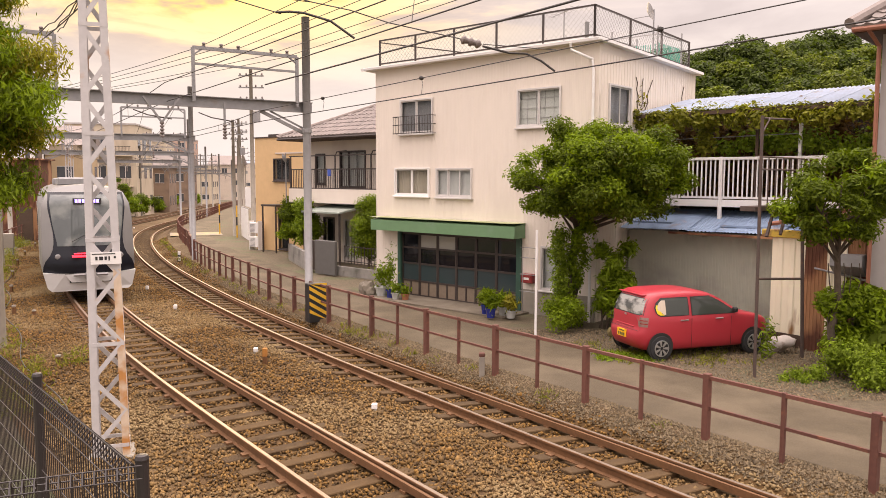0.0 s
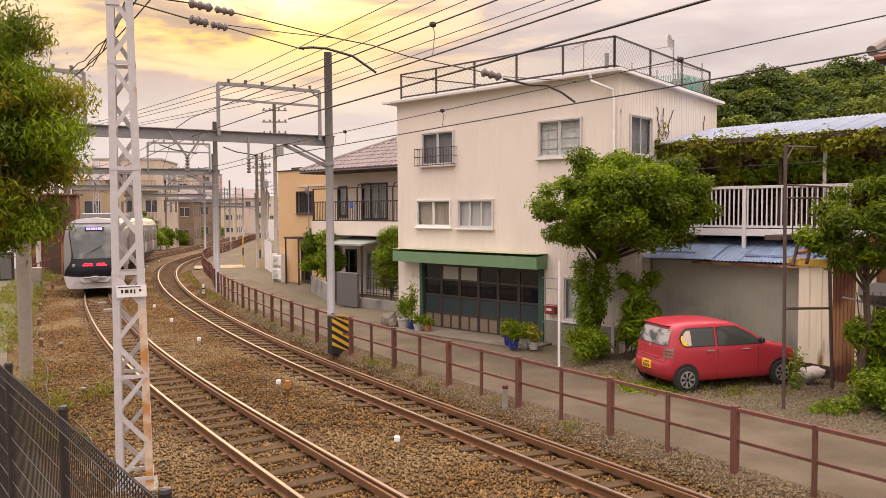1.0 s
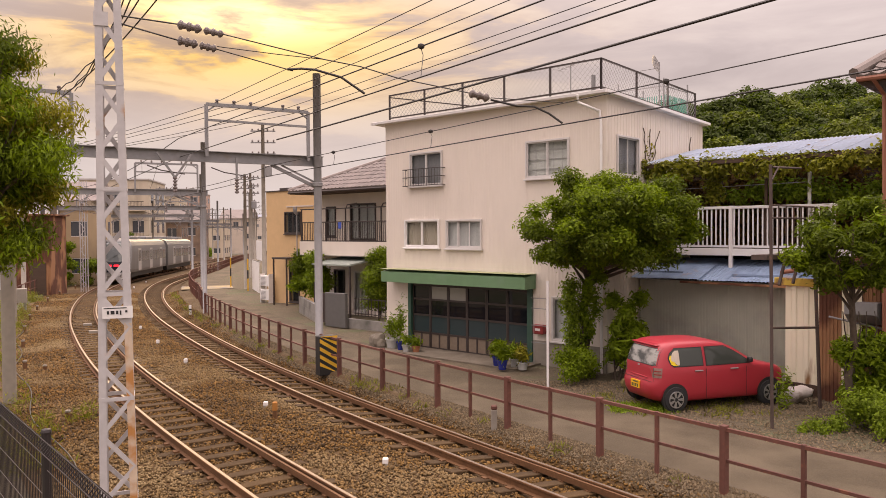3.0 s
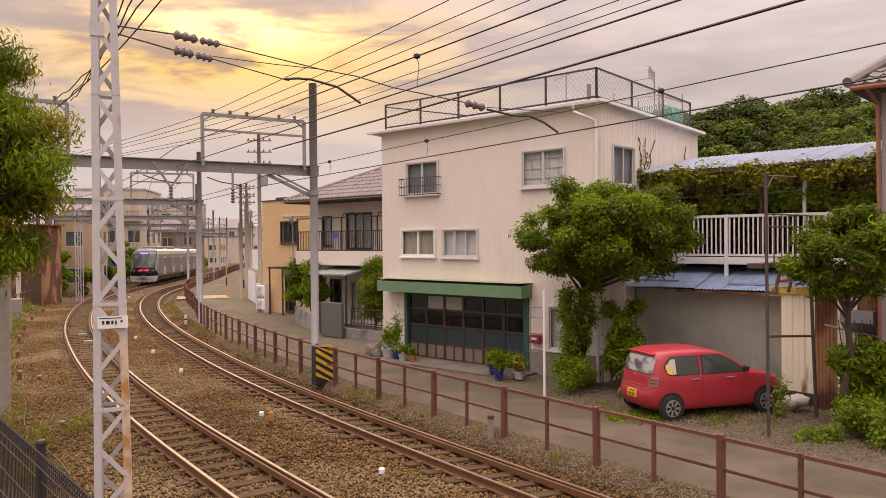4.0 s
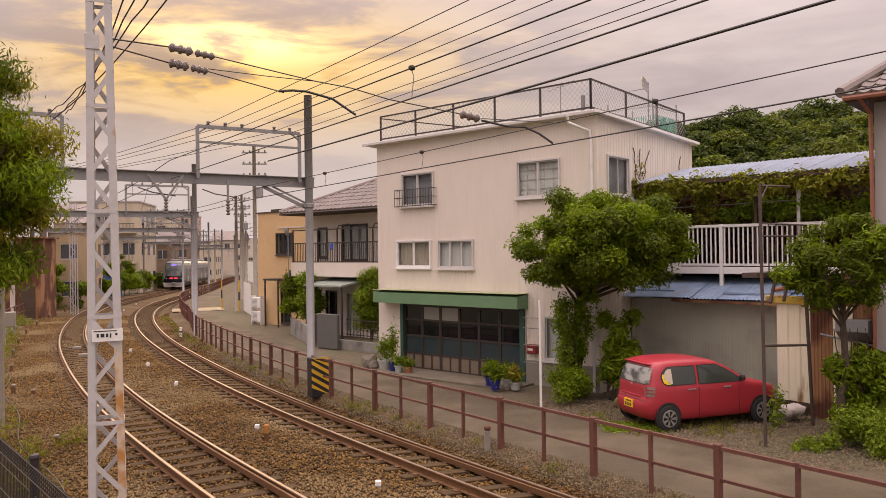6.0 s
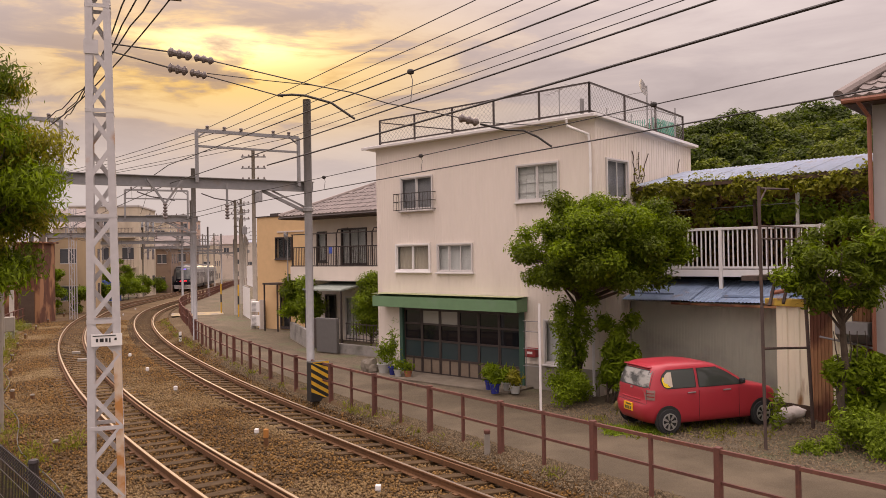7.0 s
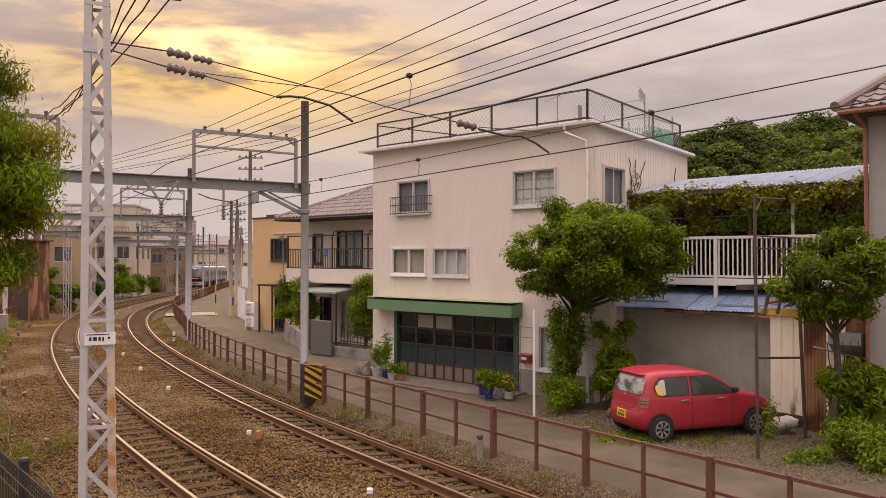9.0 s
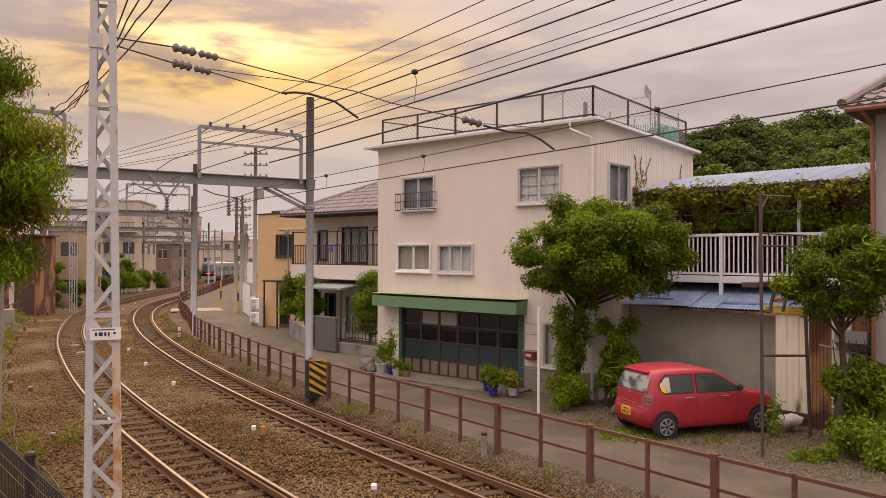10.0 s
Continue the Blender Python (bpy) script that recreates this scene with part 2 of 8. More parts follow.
M_TRAIN = mat("train_silver", (0.175, 0.168, 0.162), 0.40, 0.3, vary=0.04)
M_TRAINWHITE = mat("train_white_skirt", (0.46, 0.45, 0.44), 0.4, vary=0.05)
M_TRAINBLACK = mat("train_black_face", (0.008, 0.009, 0.014), 0.25, vary=0.05, spec=0.3)
# the stain here is paler patches, reflections painted into the windscreen
M_TRAINGLASS = mat("train_glass", (0.075, 0.085, 0.085), 0.06, vary=0.2, scale=2, stain=(0.15, 0.16, 0.15), stain_at=(0.5, 0.62), stain_scale=1.1)
M_TAIL = glow("red_tail_light", (1.0, 0.03, 0.06), 2.2)
M_SIGNLED = glow("violet_led_sign", (0.30, 0.22, 1.0), 2.4)
M_LEAF = leaf_mat("leaf_green", (0.145, 0.205, 0.012))
M_LEAFD = leaf_mat("leaf_dark", (0.088, 0.122, 0.010))
M_LEAFY = leaf_mat("leaf_yellowish", (0.22, 0.20, 0.022))
M_LEAFB = leaf_mat("leaf_bright", (0.17, 0.235, 0.024))
M_GRASS = leaf_mat("verge_grass", (0.17, 0.17, 0.03))
M_LEAFV = leaf_mat("vine_leaf", (0.19, 0.19, 0.025))
M_DRYVINE = leaf_mat("dry_vine", (0.15, 0.078, 0.028))
M_HILL = leaf_mat("hill_foliage", (0.062, 0.086, 0.018), 0.5)
M_HILLY = leaf_mat("hill_foliage_yellow", (0.115, 0.14, 0.024), 0.5)


# ---- helpers of the scene ----
def thing(name, label, category, m=None, group="", kind=""):
    e = new(name)
    e.empty_display_size = 0.2
    tagged(e, label, category, group, kind)
    if m is not None:
        e.matrix_world = m
    return e


def part(name, bm, material, parent=None, label="", smooth=False, m=None):
    me = bpy.data.meshes.new(name)
    bm.normal_update()
    bm.to_mesh(me)
    bm.free()
    return link(name, me, material, parent, label, smooth, m)


def link(name, me, material, parent=None, label="", smooth=False, m=None):
    if material is not None and not me.materials:
        me.materials.append(material)
    if smooth:
        me.shade_smooth()
    ob = new(name, me)
    if parent is not None:
        ob.parent = parent
    if m is not None:
        ob.matrix_basis = m
    if label:
        ob["label"] = label
    return ob


def mesh_of(name, verts, faces, material):
    me = bpy.data.meshes.new(name)
    me.from_pydata(verts, [], faces)
    me.update()
    me.materials.append(material)
    return me


def box(x0, x1, y0, y1, z0, z1, bm=None, bevel=0.0):
    own = bm is None
    bm = bm or bmesh.new()
    v = [bm.verts.new((x, y, z)) for z in (z0, z1) for y in (y0, y1) for x in (x0, x1)]
    fs = [bm.faces.new([v[i] for i in q]) for q in ((0, 2, 3, 1), (4, 5, 7, 6), (0, 1, 5, 4), (1, 3, 7, 5), (3, 2, 6, 7), (2, 0, 4, 6))]
    if bevel:
        es = list({e for f in fs for e in f.edges})
        bmesh.ops.bevel(bm, geom=es, offset=bevel, segments=1, affect="EDGES")
    return bm


def tube(pts, r, seg=6, bm=None, r1=None, cap=True):
    """A round bar along points, of radius r (to r1)."""
    bm = bm or bmesh.new()
    pts = [Vector(p) for p in pts]
    rings = []
    for i, p in enumerate(pts):
        d = (pts[min(i + 1, len(pts) - 1)] - pts[max(i - 1, 0)]).normalized()
        a = d.cross(Vector((0, 0, 1)))
        if a.length < 1e-3:
            a = d.cross(Vector((1, 0, 0)))
        a.normalize()
        b = d.cross(a)
        rr = r if r1 is None else r + (r1 - r) * i / (len(pts) - 1)
        rings.append([bm.verts.new(p + (a * math.cos(q) + b * math.sin(q)) * rr) for q in [2 * math.pi * k / seg for k in range(seg)]])
    for p, q in zip(rings, rings[1:]):
        for k in range(seg):
            bm.faces.new((p[k], p[(k + 1) % seg], q[(k + 1) % seg], q[k]))
    if cap:
        bm.faces.new(rings[0])
        bm.faces.new(rings[-1][::-1])
    return bm


def bar(p, q, w, h, bm=None, up=(0, 0, 1)):
    """A square bar from p to q, w wide and h high."""
    bm = bm or bmesh.new()
    p, q = Vector(p), Vector(q)
    d = (q - p).normalized()
    a = d.cross(Vector(up))
    if a.length < 1e-3:
        a = d.cross(Vector((0, 1, 0)))
    a.normalize()
    b = a.cross(d)
    v = [bm.verts.new(c + a * i * w / 2 + b * j * h / 2) for c in (p, q) for i, j in ((-1, -1), (1, -1), (1, 1), (-1, 1))]
    for f in ((3, 2, 1, 0), (4, 5, 6, 7), (0, 1, 5, 4), (1, 2, 6, 5), (2, 3, 7, 6), (3, 0, 4, 7)):
        bm.faces.new([v[i] for i in f])
    return bm


def lathe(prof, seg=16, bm=None, at=(0, 0, 0), cap=True):
    bm = bm or bmesh.new()
    rings = [[bm.verts.new((at[0] + r * math.cos(2 * math.pi * k / seg), at[1] + r * math.sin(2 * math.pi * k / seg), at[2] + z)) for k in range(seg)] for r, z in prof]
    for p, q in zip(rings, rings[1:]):
        for k in range(seg):
            bm.faces.new((p[k], p[(k + 1) % seg], q[(k + 1) % seg], q[k]))
    if cap:
        bm.faces.new(rings[0][::-1])
        bm.faces.new(rings[-1])
    return bm


def corrugated(x0, x1, z0, z1, pitch, depth, y=0.0, bm=None, top=None):
    """A ribbed sheet wall in the plane y, facing -y. top(x): its upper edge."""
    bm = bm or bmesh.new()
    n = max(2, int((x1 - x0) / pitch))
    prev = None
    for i in range(n + 1):
        xa = x0 + (x1 - x0) * i / n
        for dx, dy in ((0, 0), (0.5, 0), (0.58, -depth), (0.92, -depth)) if i < n else ((0, 0),):
            xx = xa + dx * (x1 - x0) / n
            zt = top(xx) if top else z1
            cur = (bm.verts.new((xx, y + dy, z0)), bm.verts.new((xx, y + dy, zt)))
            if prev:
                bm.faces.new((prev[0], cur[0], cur[1], prev[1]))
            prev = cur
    return bm


def leaf_cloud(name, centers, n, size, material, parent=None, seed=1, flat=0.5, label="", shell=0.75, long=1.0, droop=0.0, spread=0.27):
    """Many small leaves on and in the blobs (x, y, z, rx, ry, rz), as one mesh."""
    rng = np.random.default_rng(seed)
    cs = np.array(centers, float)
    w = cs[:, 3] * cs[:, 4] + cs[:, 3] * cs[:, 5] + cs[:, 4] * cs[:, 5]
    pick = rng.choice(len(cs), n, p=w / w.sum())
    d = rng.normal(size=(n, 3))
    d /= np.linalg.norm(d, axis=1)[:, None]
    rad = np.where(rng.random(n) < shell, rng.normal(0.93, spread, n), rng.uniform(0.15, 0.85, n))
    pos = cs[pick, :3] + d * rad[:, None] * cs[pick, 3:]
    nrm = d * 0.7 + rng.normal(size=(n, 3)) * flat + np.array([0, 0, 0.45])
    nrm /= np.linalg.norm(nrm, axis=1)[:, None]
    a = np.cross(nrm, rng.normal(size=(n, 3)))
    a[:, 2] -= droop
    a /= np.linalg.norm(a, axis=1)[:, None]
    b = np.cross(nrm, a)
    s = size * rng.uniform(0.6, 1.35, n)[:, None]
    la, lb = a * s * long, b * s * 0.5
    fold = nrm * s * 0.16
    verts = np.stack([pos - la, pos + lb * 0.9 - la * 0.1 + fold, pos + la, pos - lb * 0.9 - la * 0.1 + fold], 1).reshape(-1, 3)
    idx = np.arange(n)[:, None] * 4
    faces = np.concatenate([idx + [0, 1, 2], idx + [0, 2, 3]], 1).reshape(-1, 3)
    me = bpy.data.meshes.new(name)
    me.vertices.add(len(verts))
    me.vertices.foreach_set("co", verts.astype(np.float32).ravel())
    me.loops.add(len(faces) * 3)
    me.loops.foreach_set("vertex_index", faces.astype(np.int32).ravel())
    me.polygons.add(len(faces))
    me.polygons.foreach_set("loop_start", np.arange(len(faces), dtype=np.int32) * 3)
    me.update(calc_edges=True)
    me.validate()
    return link(name, me, material, parent, label)


# ---- the plan: the tracks' middle line ----
KNOT_S = (-50, -14, 0, 8, 16, 26, 36, 46, 58, 75, 100, 140, 190, 330)
KNOT_T = (37.5, 36.46, 30.15, 28.23, 25.0, 21.9, 17.9, 12.6, 9.2, 11.8, 12.2, 8.0, 0.9, -9.0)
MS = np.arange(-50, 330, 0.5)
_th = np.radians(np.interp(MS, KNOT_S, KNOT_T))
_th = np.convolve(np.pad(_th, 6, mode="edge"), np.ones(13) / 13, "valid")
_x, _y = np.cumsum(-np.sin(_th)) * 0.5, np.cumsum(np.cos(_th)) * 0.5
_k = int(np.argmin(abs(MS + 14)))
MX, MY, MT = _x - _x[_k] - 2.335, _y - _y[_k] + 14.505, _th


def gz(y):
    """The land falls gently beyond the bend."""
    u = (y - 35) / 12
    return -0.0115 * 12 * (math.log1p(math.exp(u)) if u < 40 else u)


def at(s, o=0.0, z=0.0):
    """The place at s along the line, o to its right, z above the land."""
    x, y, t = np.interp(s, MS, MX), np.interp(s, MS, MY), np.interp(s, MS, MT)
    px, py = x + math.cos(t) * o, y + math.sin(t) * o
    return Vector((px, py, gz(py) + z))


def heading(s):
    return float(np.interp(s, MS, MT))


RAIL_O = (-2.47, -1.31, 1.31, 2.47)
RAIL_Z = (0.13, 0.125, 0.04, -0.08)


BED_O = (-5.5, -4.0, -3.2, -2.9, -2.4, -1.4, -0.9, -0.6, 0.6, 0.9, 1.4, 2.4, 2.9, 3.15, 3.6)
BED_Z = (0.0, -0.06, -0.03, -0.065, -0.085, -0.09, -0.07, -0.05, -0.09, -0.14, -0.20, -0.30, -0.27, -0.10, 0.04)


def bed_z(o):
    return float(np.interp(o, BED_O, BED_Z))


def strip(name, ss, offs, zf, material, kind="structure", label="", category=""):
    verts, faces = [], []
    for s in ss:
        verts += [at(s, o, zf(o)) for o in offs]
    m = len(offs)
    for i in range(len(ss) - 1):
        for j in range(m - 1):
            a = i * m + j
            faces.append((a, a + 1, a + m + 1, a + m))
    ob = link(name, mesh_of(name, verts, faces, material), None, smooth=True)
    return tagged(ob, label, category, kind=kind)


# ---- ground ----
def build_ground():
    xs = list(np.arange(-60, 61, 4)) + [80, 120, 200, 400, 900, 2500]
    xs = [-2500, -900, -400, -200, -120, -80] + xs
    ys = [-900, -300, -100, -40] + list(np.arange(-20, 121, 4)) + list(range(130, 400, 20)) + [500, 800, 1500, 3500]
    verts = [(x, y, gz(min(y, 330)) - 0.30) for y in ys for x in xs]
    n = len(xs)
    faces = [(j * n + i, j * n + i + 1, (j + 1) * n + i + 1, (j + 1) * n + i) for j in range(len(ys) - 1) for i in range(n - 1)]
    tagged(link("ground", mesh_of("ground", verts, faces, M_GROUND), None), "bare earth with weeds around the railway", "ground", kind="structure")


build_ground()
SS = [*np.arange(-50, 80, 1.0), *np.arange(80, 321, 5.0)]
strip("ballast_bed", SS, (-5.2, -4.0, -3.2, -2.9, -2.4, -1.9, -1.4, -0.9, -0.6, 0, 0.6, 0.9, 1.4, 1.9, 2.4, 2.9, 3.15, 3.5), bed_z, M_BALLAST, label="brown crushed-stone ballast under two tracks", category="ballast")
strip("verge_left", SS, (-12, -8, -6.2, -5.1), lambda o: 0.02 + 0.02 * (o < -6), M_GROUND, label="weedy earth verge beside the tracks", category="verge")


def fence_o(s):
    """How far right of the line the railing stands."""
    return float(np.interp(s, (-25, -13, -5, 4, 12, 20, 32, 50, 90), (3.42, 3.30, 3.15, 3.35, 3.65, 4.3, 4.35, 3.8, 3.4)))


def band(name, rows, material, label, category):
    """A sheet along the line; rows(s) gives the offsets and heights across it."""
    verts, faces = [], []
    for s in SS:
        verts += [at(s, o, z) for o, z in rows(s)]
    m = len(rows(0.0))
    for i in range(len(SS) - 1):
        for j in range(m - 1):
            a = i * m + j
            faces.append((a, a + 1, a + m + 1, a + m))
    tagged(link(name, mesh_of(name, verts, faces, material), None, smooth=True), label, category, kind="structure")


band("road", lambda s: [(fence_o(s) + 0.14, 0.052), (4.6, 0.056), (5.5, 0.06), (6.45, 0.062)], M_ASPHALT, "narrow grey asphalt lane along the railway", "road")
band("road_edge", lambda s: [(2.98, -0.245), (3.08, -0.13), (fence_o(s) - 0.02, 0.02), (fence_o(s) + 0.16, 0.048)], M_VERGE, "gritty sandy strip under the railing", "verge")
strip("yard", SS, (6.40, 9, 14, 24, 40), lambda o: 0.04, M_GRAVEL, label="grey gravel yard with tufts of grass", category="yard")


# ---- tracks ----
def build_rail(o, z, name):
    """A flat-bottomed rail swept along the line: foot, web and head, with a worn running top."""
    prof = [(-0.06, -0.155), (0.06, -0.155), (0.06, -0.142), (0.01, -0.125), (0.01, -0.045), (0.034, -0.03), (0.034, -0.004), (0.026, 0.0), (-0.026, 0.0), (-0.034, -0.004), (-0.034, -0.03), (-0.01, -0.045), (-0.01, -0.125), (-0.06, -0.142)]
    ss = [*np.arange(-34, 60, 0.5), *np.arange(60, 321, 2.5)]
    bm = bmesh.new()
    rings = [[bm.verts.new(at(s, o + a, z + b)) for a, b in prof] for s in ss]
    n = len(prof)
    for p, q in zip(rings, rings[1:]):
        for k in range(n):
            f = bm.faces.new((p[k], p[(k + 1) % n], q[(k + 1) % n], q[k]))
            f.material_index = 1 if k == 7 else 0
    me = bpy.data.meshes.new(name)
    bm.normal_update()
    bm.to_mesh(me)
    bm.free()
    me.materials.append(M_RAIL)
    me.materials.append(M_RAILTOP)
    return new(name, me)


def build_track(side):
    c = -1.89 if side < 0 else 1.89
    pair = [(o, z) for o, z in zip(RAIL_O, RAIL_Z) if o * side > 0]
    tr = thing("railway_track", "rusty narrow-gauge railway track on brown ballast", "railway track", kind="structure")
    for o, z in pair:
        build_rail(o, z, "rail").parent = tr
    # the inner guard rail of the bend
    gi = max(pair)
    bm = bmesh.new()
    ss = [*np.arange(-34, 60, 1.0)]
    o, z = gi[0] - 0.105, gi[1] - 0.02
    for s0, s1 in zip(ss, ss[1:]):
        bar(at(s0, o, z - 0.05), at(s1, o, z - 0.05), 0.045, 0.1, bm)
    part("guard_rail", bm, M_RAIL, tr, "dark rusty guard rail")
    # sleepers
    zc = (pair[0][1] + pair[1][1]) / 2
    tilt = math.atan2(pair[1][1] - pair[0][1], 1.16)
    bm = box(-1.0, 1.0, -0.115, 0.115, -0.12, 0.0, bevel=0.012)
    me = bpy.data.meshes.new("sleeper")
    bm.to_mesh(me)
    bm.free()
    clip = mesh_of("rail_clip", *clip_geo(), M_RAIL)
    rest = bmesh.new()
    s, k = -24.0, 0
    while s < 230:
        p = at(s, c, zc - 0.158)
        m = Matrix.Translation(p) @ Matrix.Rotation(heading(s), 4, "Z") @ Matrix.Rotation(-tilt, 4, "Y")
        if s < 44:
            link("sleeper", me, M_SLEEPER, tr, m=m)
            if s < 6:
                for i, (o, z) in enumerate(pair):
                    link("rail_clip", clip, None, tr, m=Matrix.Translation(at(s, o, z - 0.155)) @ Matrix.Rotation(heading(s), 4, "Z"))
        else:
            b2 = bmesh.ops.create_cube(rest, size=1, matrix=m @ Matrix.Translation((0, 0, -0.06)) @ Matrix.Diagonal((2.0, 0.23, 0.12, 1)))
        s += 0.62 if s < 44 else 0.9
        k += 1
    tagged(part("sleepers_far", rest, M_SLEEPER, tr), kind="stuff")
    return tr


def clip_geo():
    bm = bmesh.new()
    box(-0.15, -0.055, -0.06, 0.06, -0.005, 0.03, bm)
    box(0.055, 0.15, -0.06, 0.06, -0.005, 0.03, bm)
    v = [x.co.copy() for x in bm.verts]
    bm.verts.index_update()
    f = [[x.index for x in q.verts] for q in bm.faces]
    bm.free()
    return v, f


def build_stones():
    """Loose crushed stone over the near bed, each with its own facets."""
    rng = np.random.default_rng(4)
    base = np.array([(-1.0, -0.6, -0.5), (0.9, -0.8, -0.45), (0.15, 1.05, -0.55), (-0.75, -0.2, 0.65), (0.55, -0.6, 0.6), (0.3, 0.7, 0.7)])
    quads = np.array([(0, 2, 1), (3, 4, 5), (0, 1, 4), (0, 4, 3), (1, 2, 5), (1, 5, 4), (2, 0, 3), (2, 3, 5)])
    n = 150000
    s = -25 + 56 * rng.random(n) ** 1.35
    o = rng.uniform(-4.8, 3.5, n)
    # keep the rails' tops and most of the sleepers' middles clear
    near_rail = np.min(abs(o[:, None] - np.array(RAIL_O)), axis=1)
    ok = (near_rail > 0.10) & ((o < 3.1) | (rng.random(n) < 0.4))
    for c in (-1.89, 1.89):
        on = (abs(o - c) < 1.0) & (abs((s + 24.0 + 0.31) % 0.62 - 0.31) < 0.10)
        ok &= ~(on & (rng.random(n) < 0.66))
    s, o = s[ok], o[ok]
    n = len(s)
    th = np.interp(s, MS, MT)
    px, py = np.interp(s, MS, MX) + np.cos(th) * o, np.interp(s, MS, MY) + np.sin(th) * o
    pz = np.interp(o, BED_O, BED_Z) - 0.0115 * 12 * np.log1p(np.exp((py - 35) / 12))
    r = rng.uniform(0.017, 0.033, n) * np.where(rng.random(n) < 0.05, 1.5, 1)
    v = base[None] * (1 + rng.normal(0, 0.22, (n, 6, 3))) * r[:, None, None] * rng.uniform(0.6, 1.25, (n, 1, 3))
    q = rng.normal(size=(n, 4))
    q /= np.linalg.norm(q, axis=1)[:, None]
    w, x, y, z = q.T
    rot = np.stack([1 - 2 * (y * y + z * z), 2 * (x * y - z * w), 2 * (x * z + y * w), 2 * (x * y + z * w), 1 - 2 * (x * x + z * z), 2 * (y * z - x * w), 2 * (x * z - y * w), 2 * (y * z + x * w), 1 - 2 * (x * x + y * y)], 1).reshape(n, 3, 3)
    v = np.einsum("nij,nkj->nki", rot, v) + np.stack([px, py, pz + r * 0.45 + rng.uniform(0, 0.018, n)], 1)[:, None]
    f = (quads[None] + (np.arange(n) * 6)[:, None, None]).reshape(-1, 3)
    me = bpy.data.meshes.new("ballast_stones")
    v = v.reshape(-1, 3)
    me.vertices.add(len(v))
    me.vertices.foreach_set("co", v.astype(np.float32).ravel())
    me.loops.add(len(f) * 3)
    me.loops.foreach_set("vertex_index", f.astype(np.int32).ravel())
    me.polygons.add(len(f))
    me.polygons.foreach_set("loop_start", np.arange(len(f), dtype=np.int32) * 3)
    me.update(calc_edges=True)
    tagged(link("ballast_stones", me, M_STONE), "loose brown and grey crushed stones between the rails", "ballast", kind="stuff")


# ---- railing along the lane ----
def build_railing():
    rl = thing("railing", "rust-brown steel railing between lane and railway", "railing", kind="")
    posts = [s for s in np.arange(-27.63, 36, 1.235)]
    heavy = mesh_from(box(-0.055, 0.055, -0.05, 0.05, -0.1, 1.02, bevel=0.008), "post_heavy")
    thin = mesh_from(box(-0.03, 0.03, -0.03, 0.03, -0.1, 1.0, bevel=0.005), "post_thin")
    for k, s in enumerate(posts):
        p = at(s, fence_o(s), 0.04)
        link("post", heavy if k % 2 == 0 else thin, M_FENCE, rl, m=Matrix.Translation(p) @ Matrix.Rotation(heading(s), 4, "Z"))
    for s0, s1 in zip(posts, posts[1:]):
        part("top_rail", bar(at(s0, fence_o(s0), 1.0), at(s1, fence_o(s1), 1.0), 0.05, 0.055), M_FENCE, rl)
        part("middle_rail", bar(at(s0, fence_o(s0), 0.53), at(s1, fence_o(s1), 0.53), 0.04, 0.045), M_FENCE, rl)
    far = bmesh.new()
    fs = np.arange(36, 150, 1.235)
    for s in fs:
        bar(at(s, fence_o(s), -0.05), at(s, fence_o(s), 1.02), 0.07, 0.07, far, up=(0, 1, 0))
    for s0, s1 in zip(fs, fs[1:]):
        for z in (1.0, 0.53):
            bar(at(s0, fence_o(s0), z), at(s1, fence_o(s1), z), 0.05, 0.055, far)
    part("far_railing", far, M_FENCE, rl)


def mesh_from(bm, name):
    me = bpy.data.meshes.new(name)
    bm.normal_update()
    bm.to_mesh(me)
    bm.free()
    return me


# ---- main building ----
FRONT = pose(-2.32, 27.02, 0.0, 0, 0, -41.67)      # its left front corner; x along the front, y inwards


def F(x, y, z=0.0):
    return FRONT @ Vector((x, y, z))


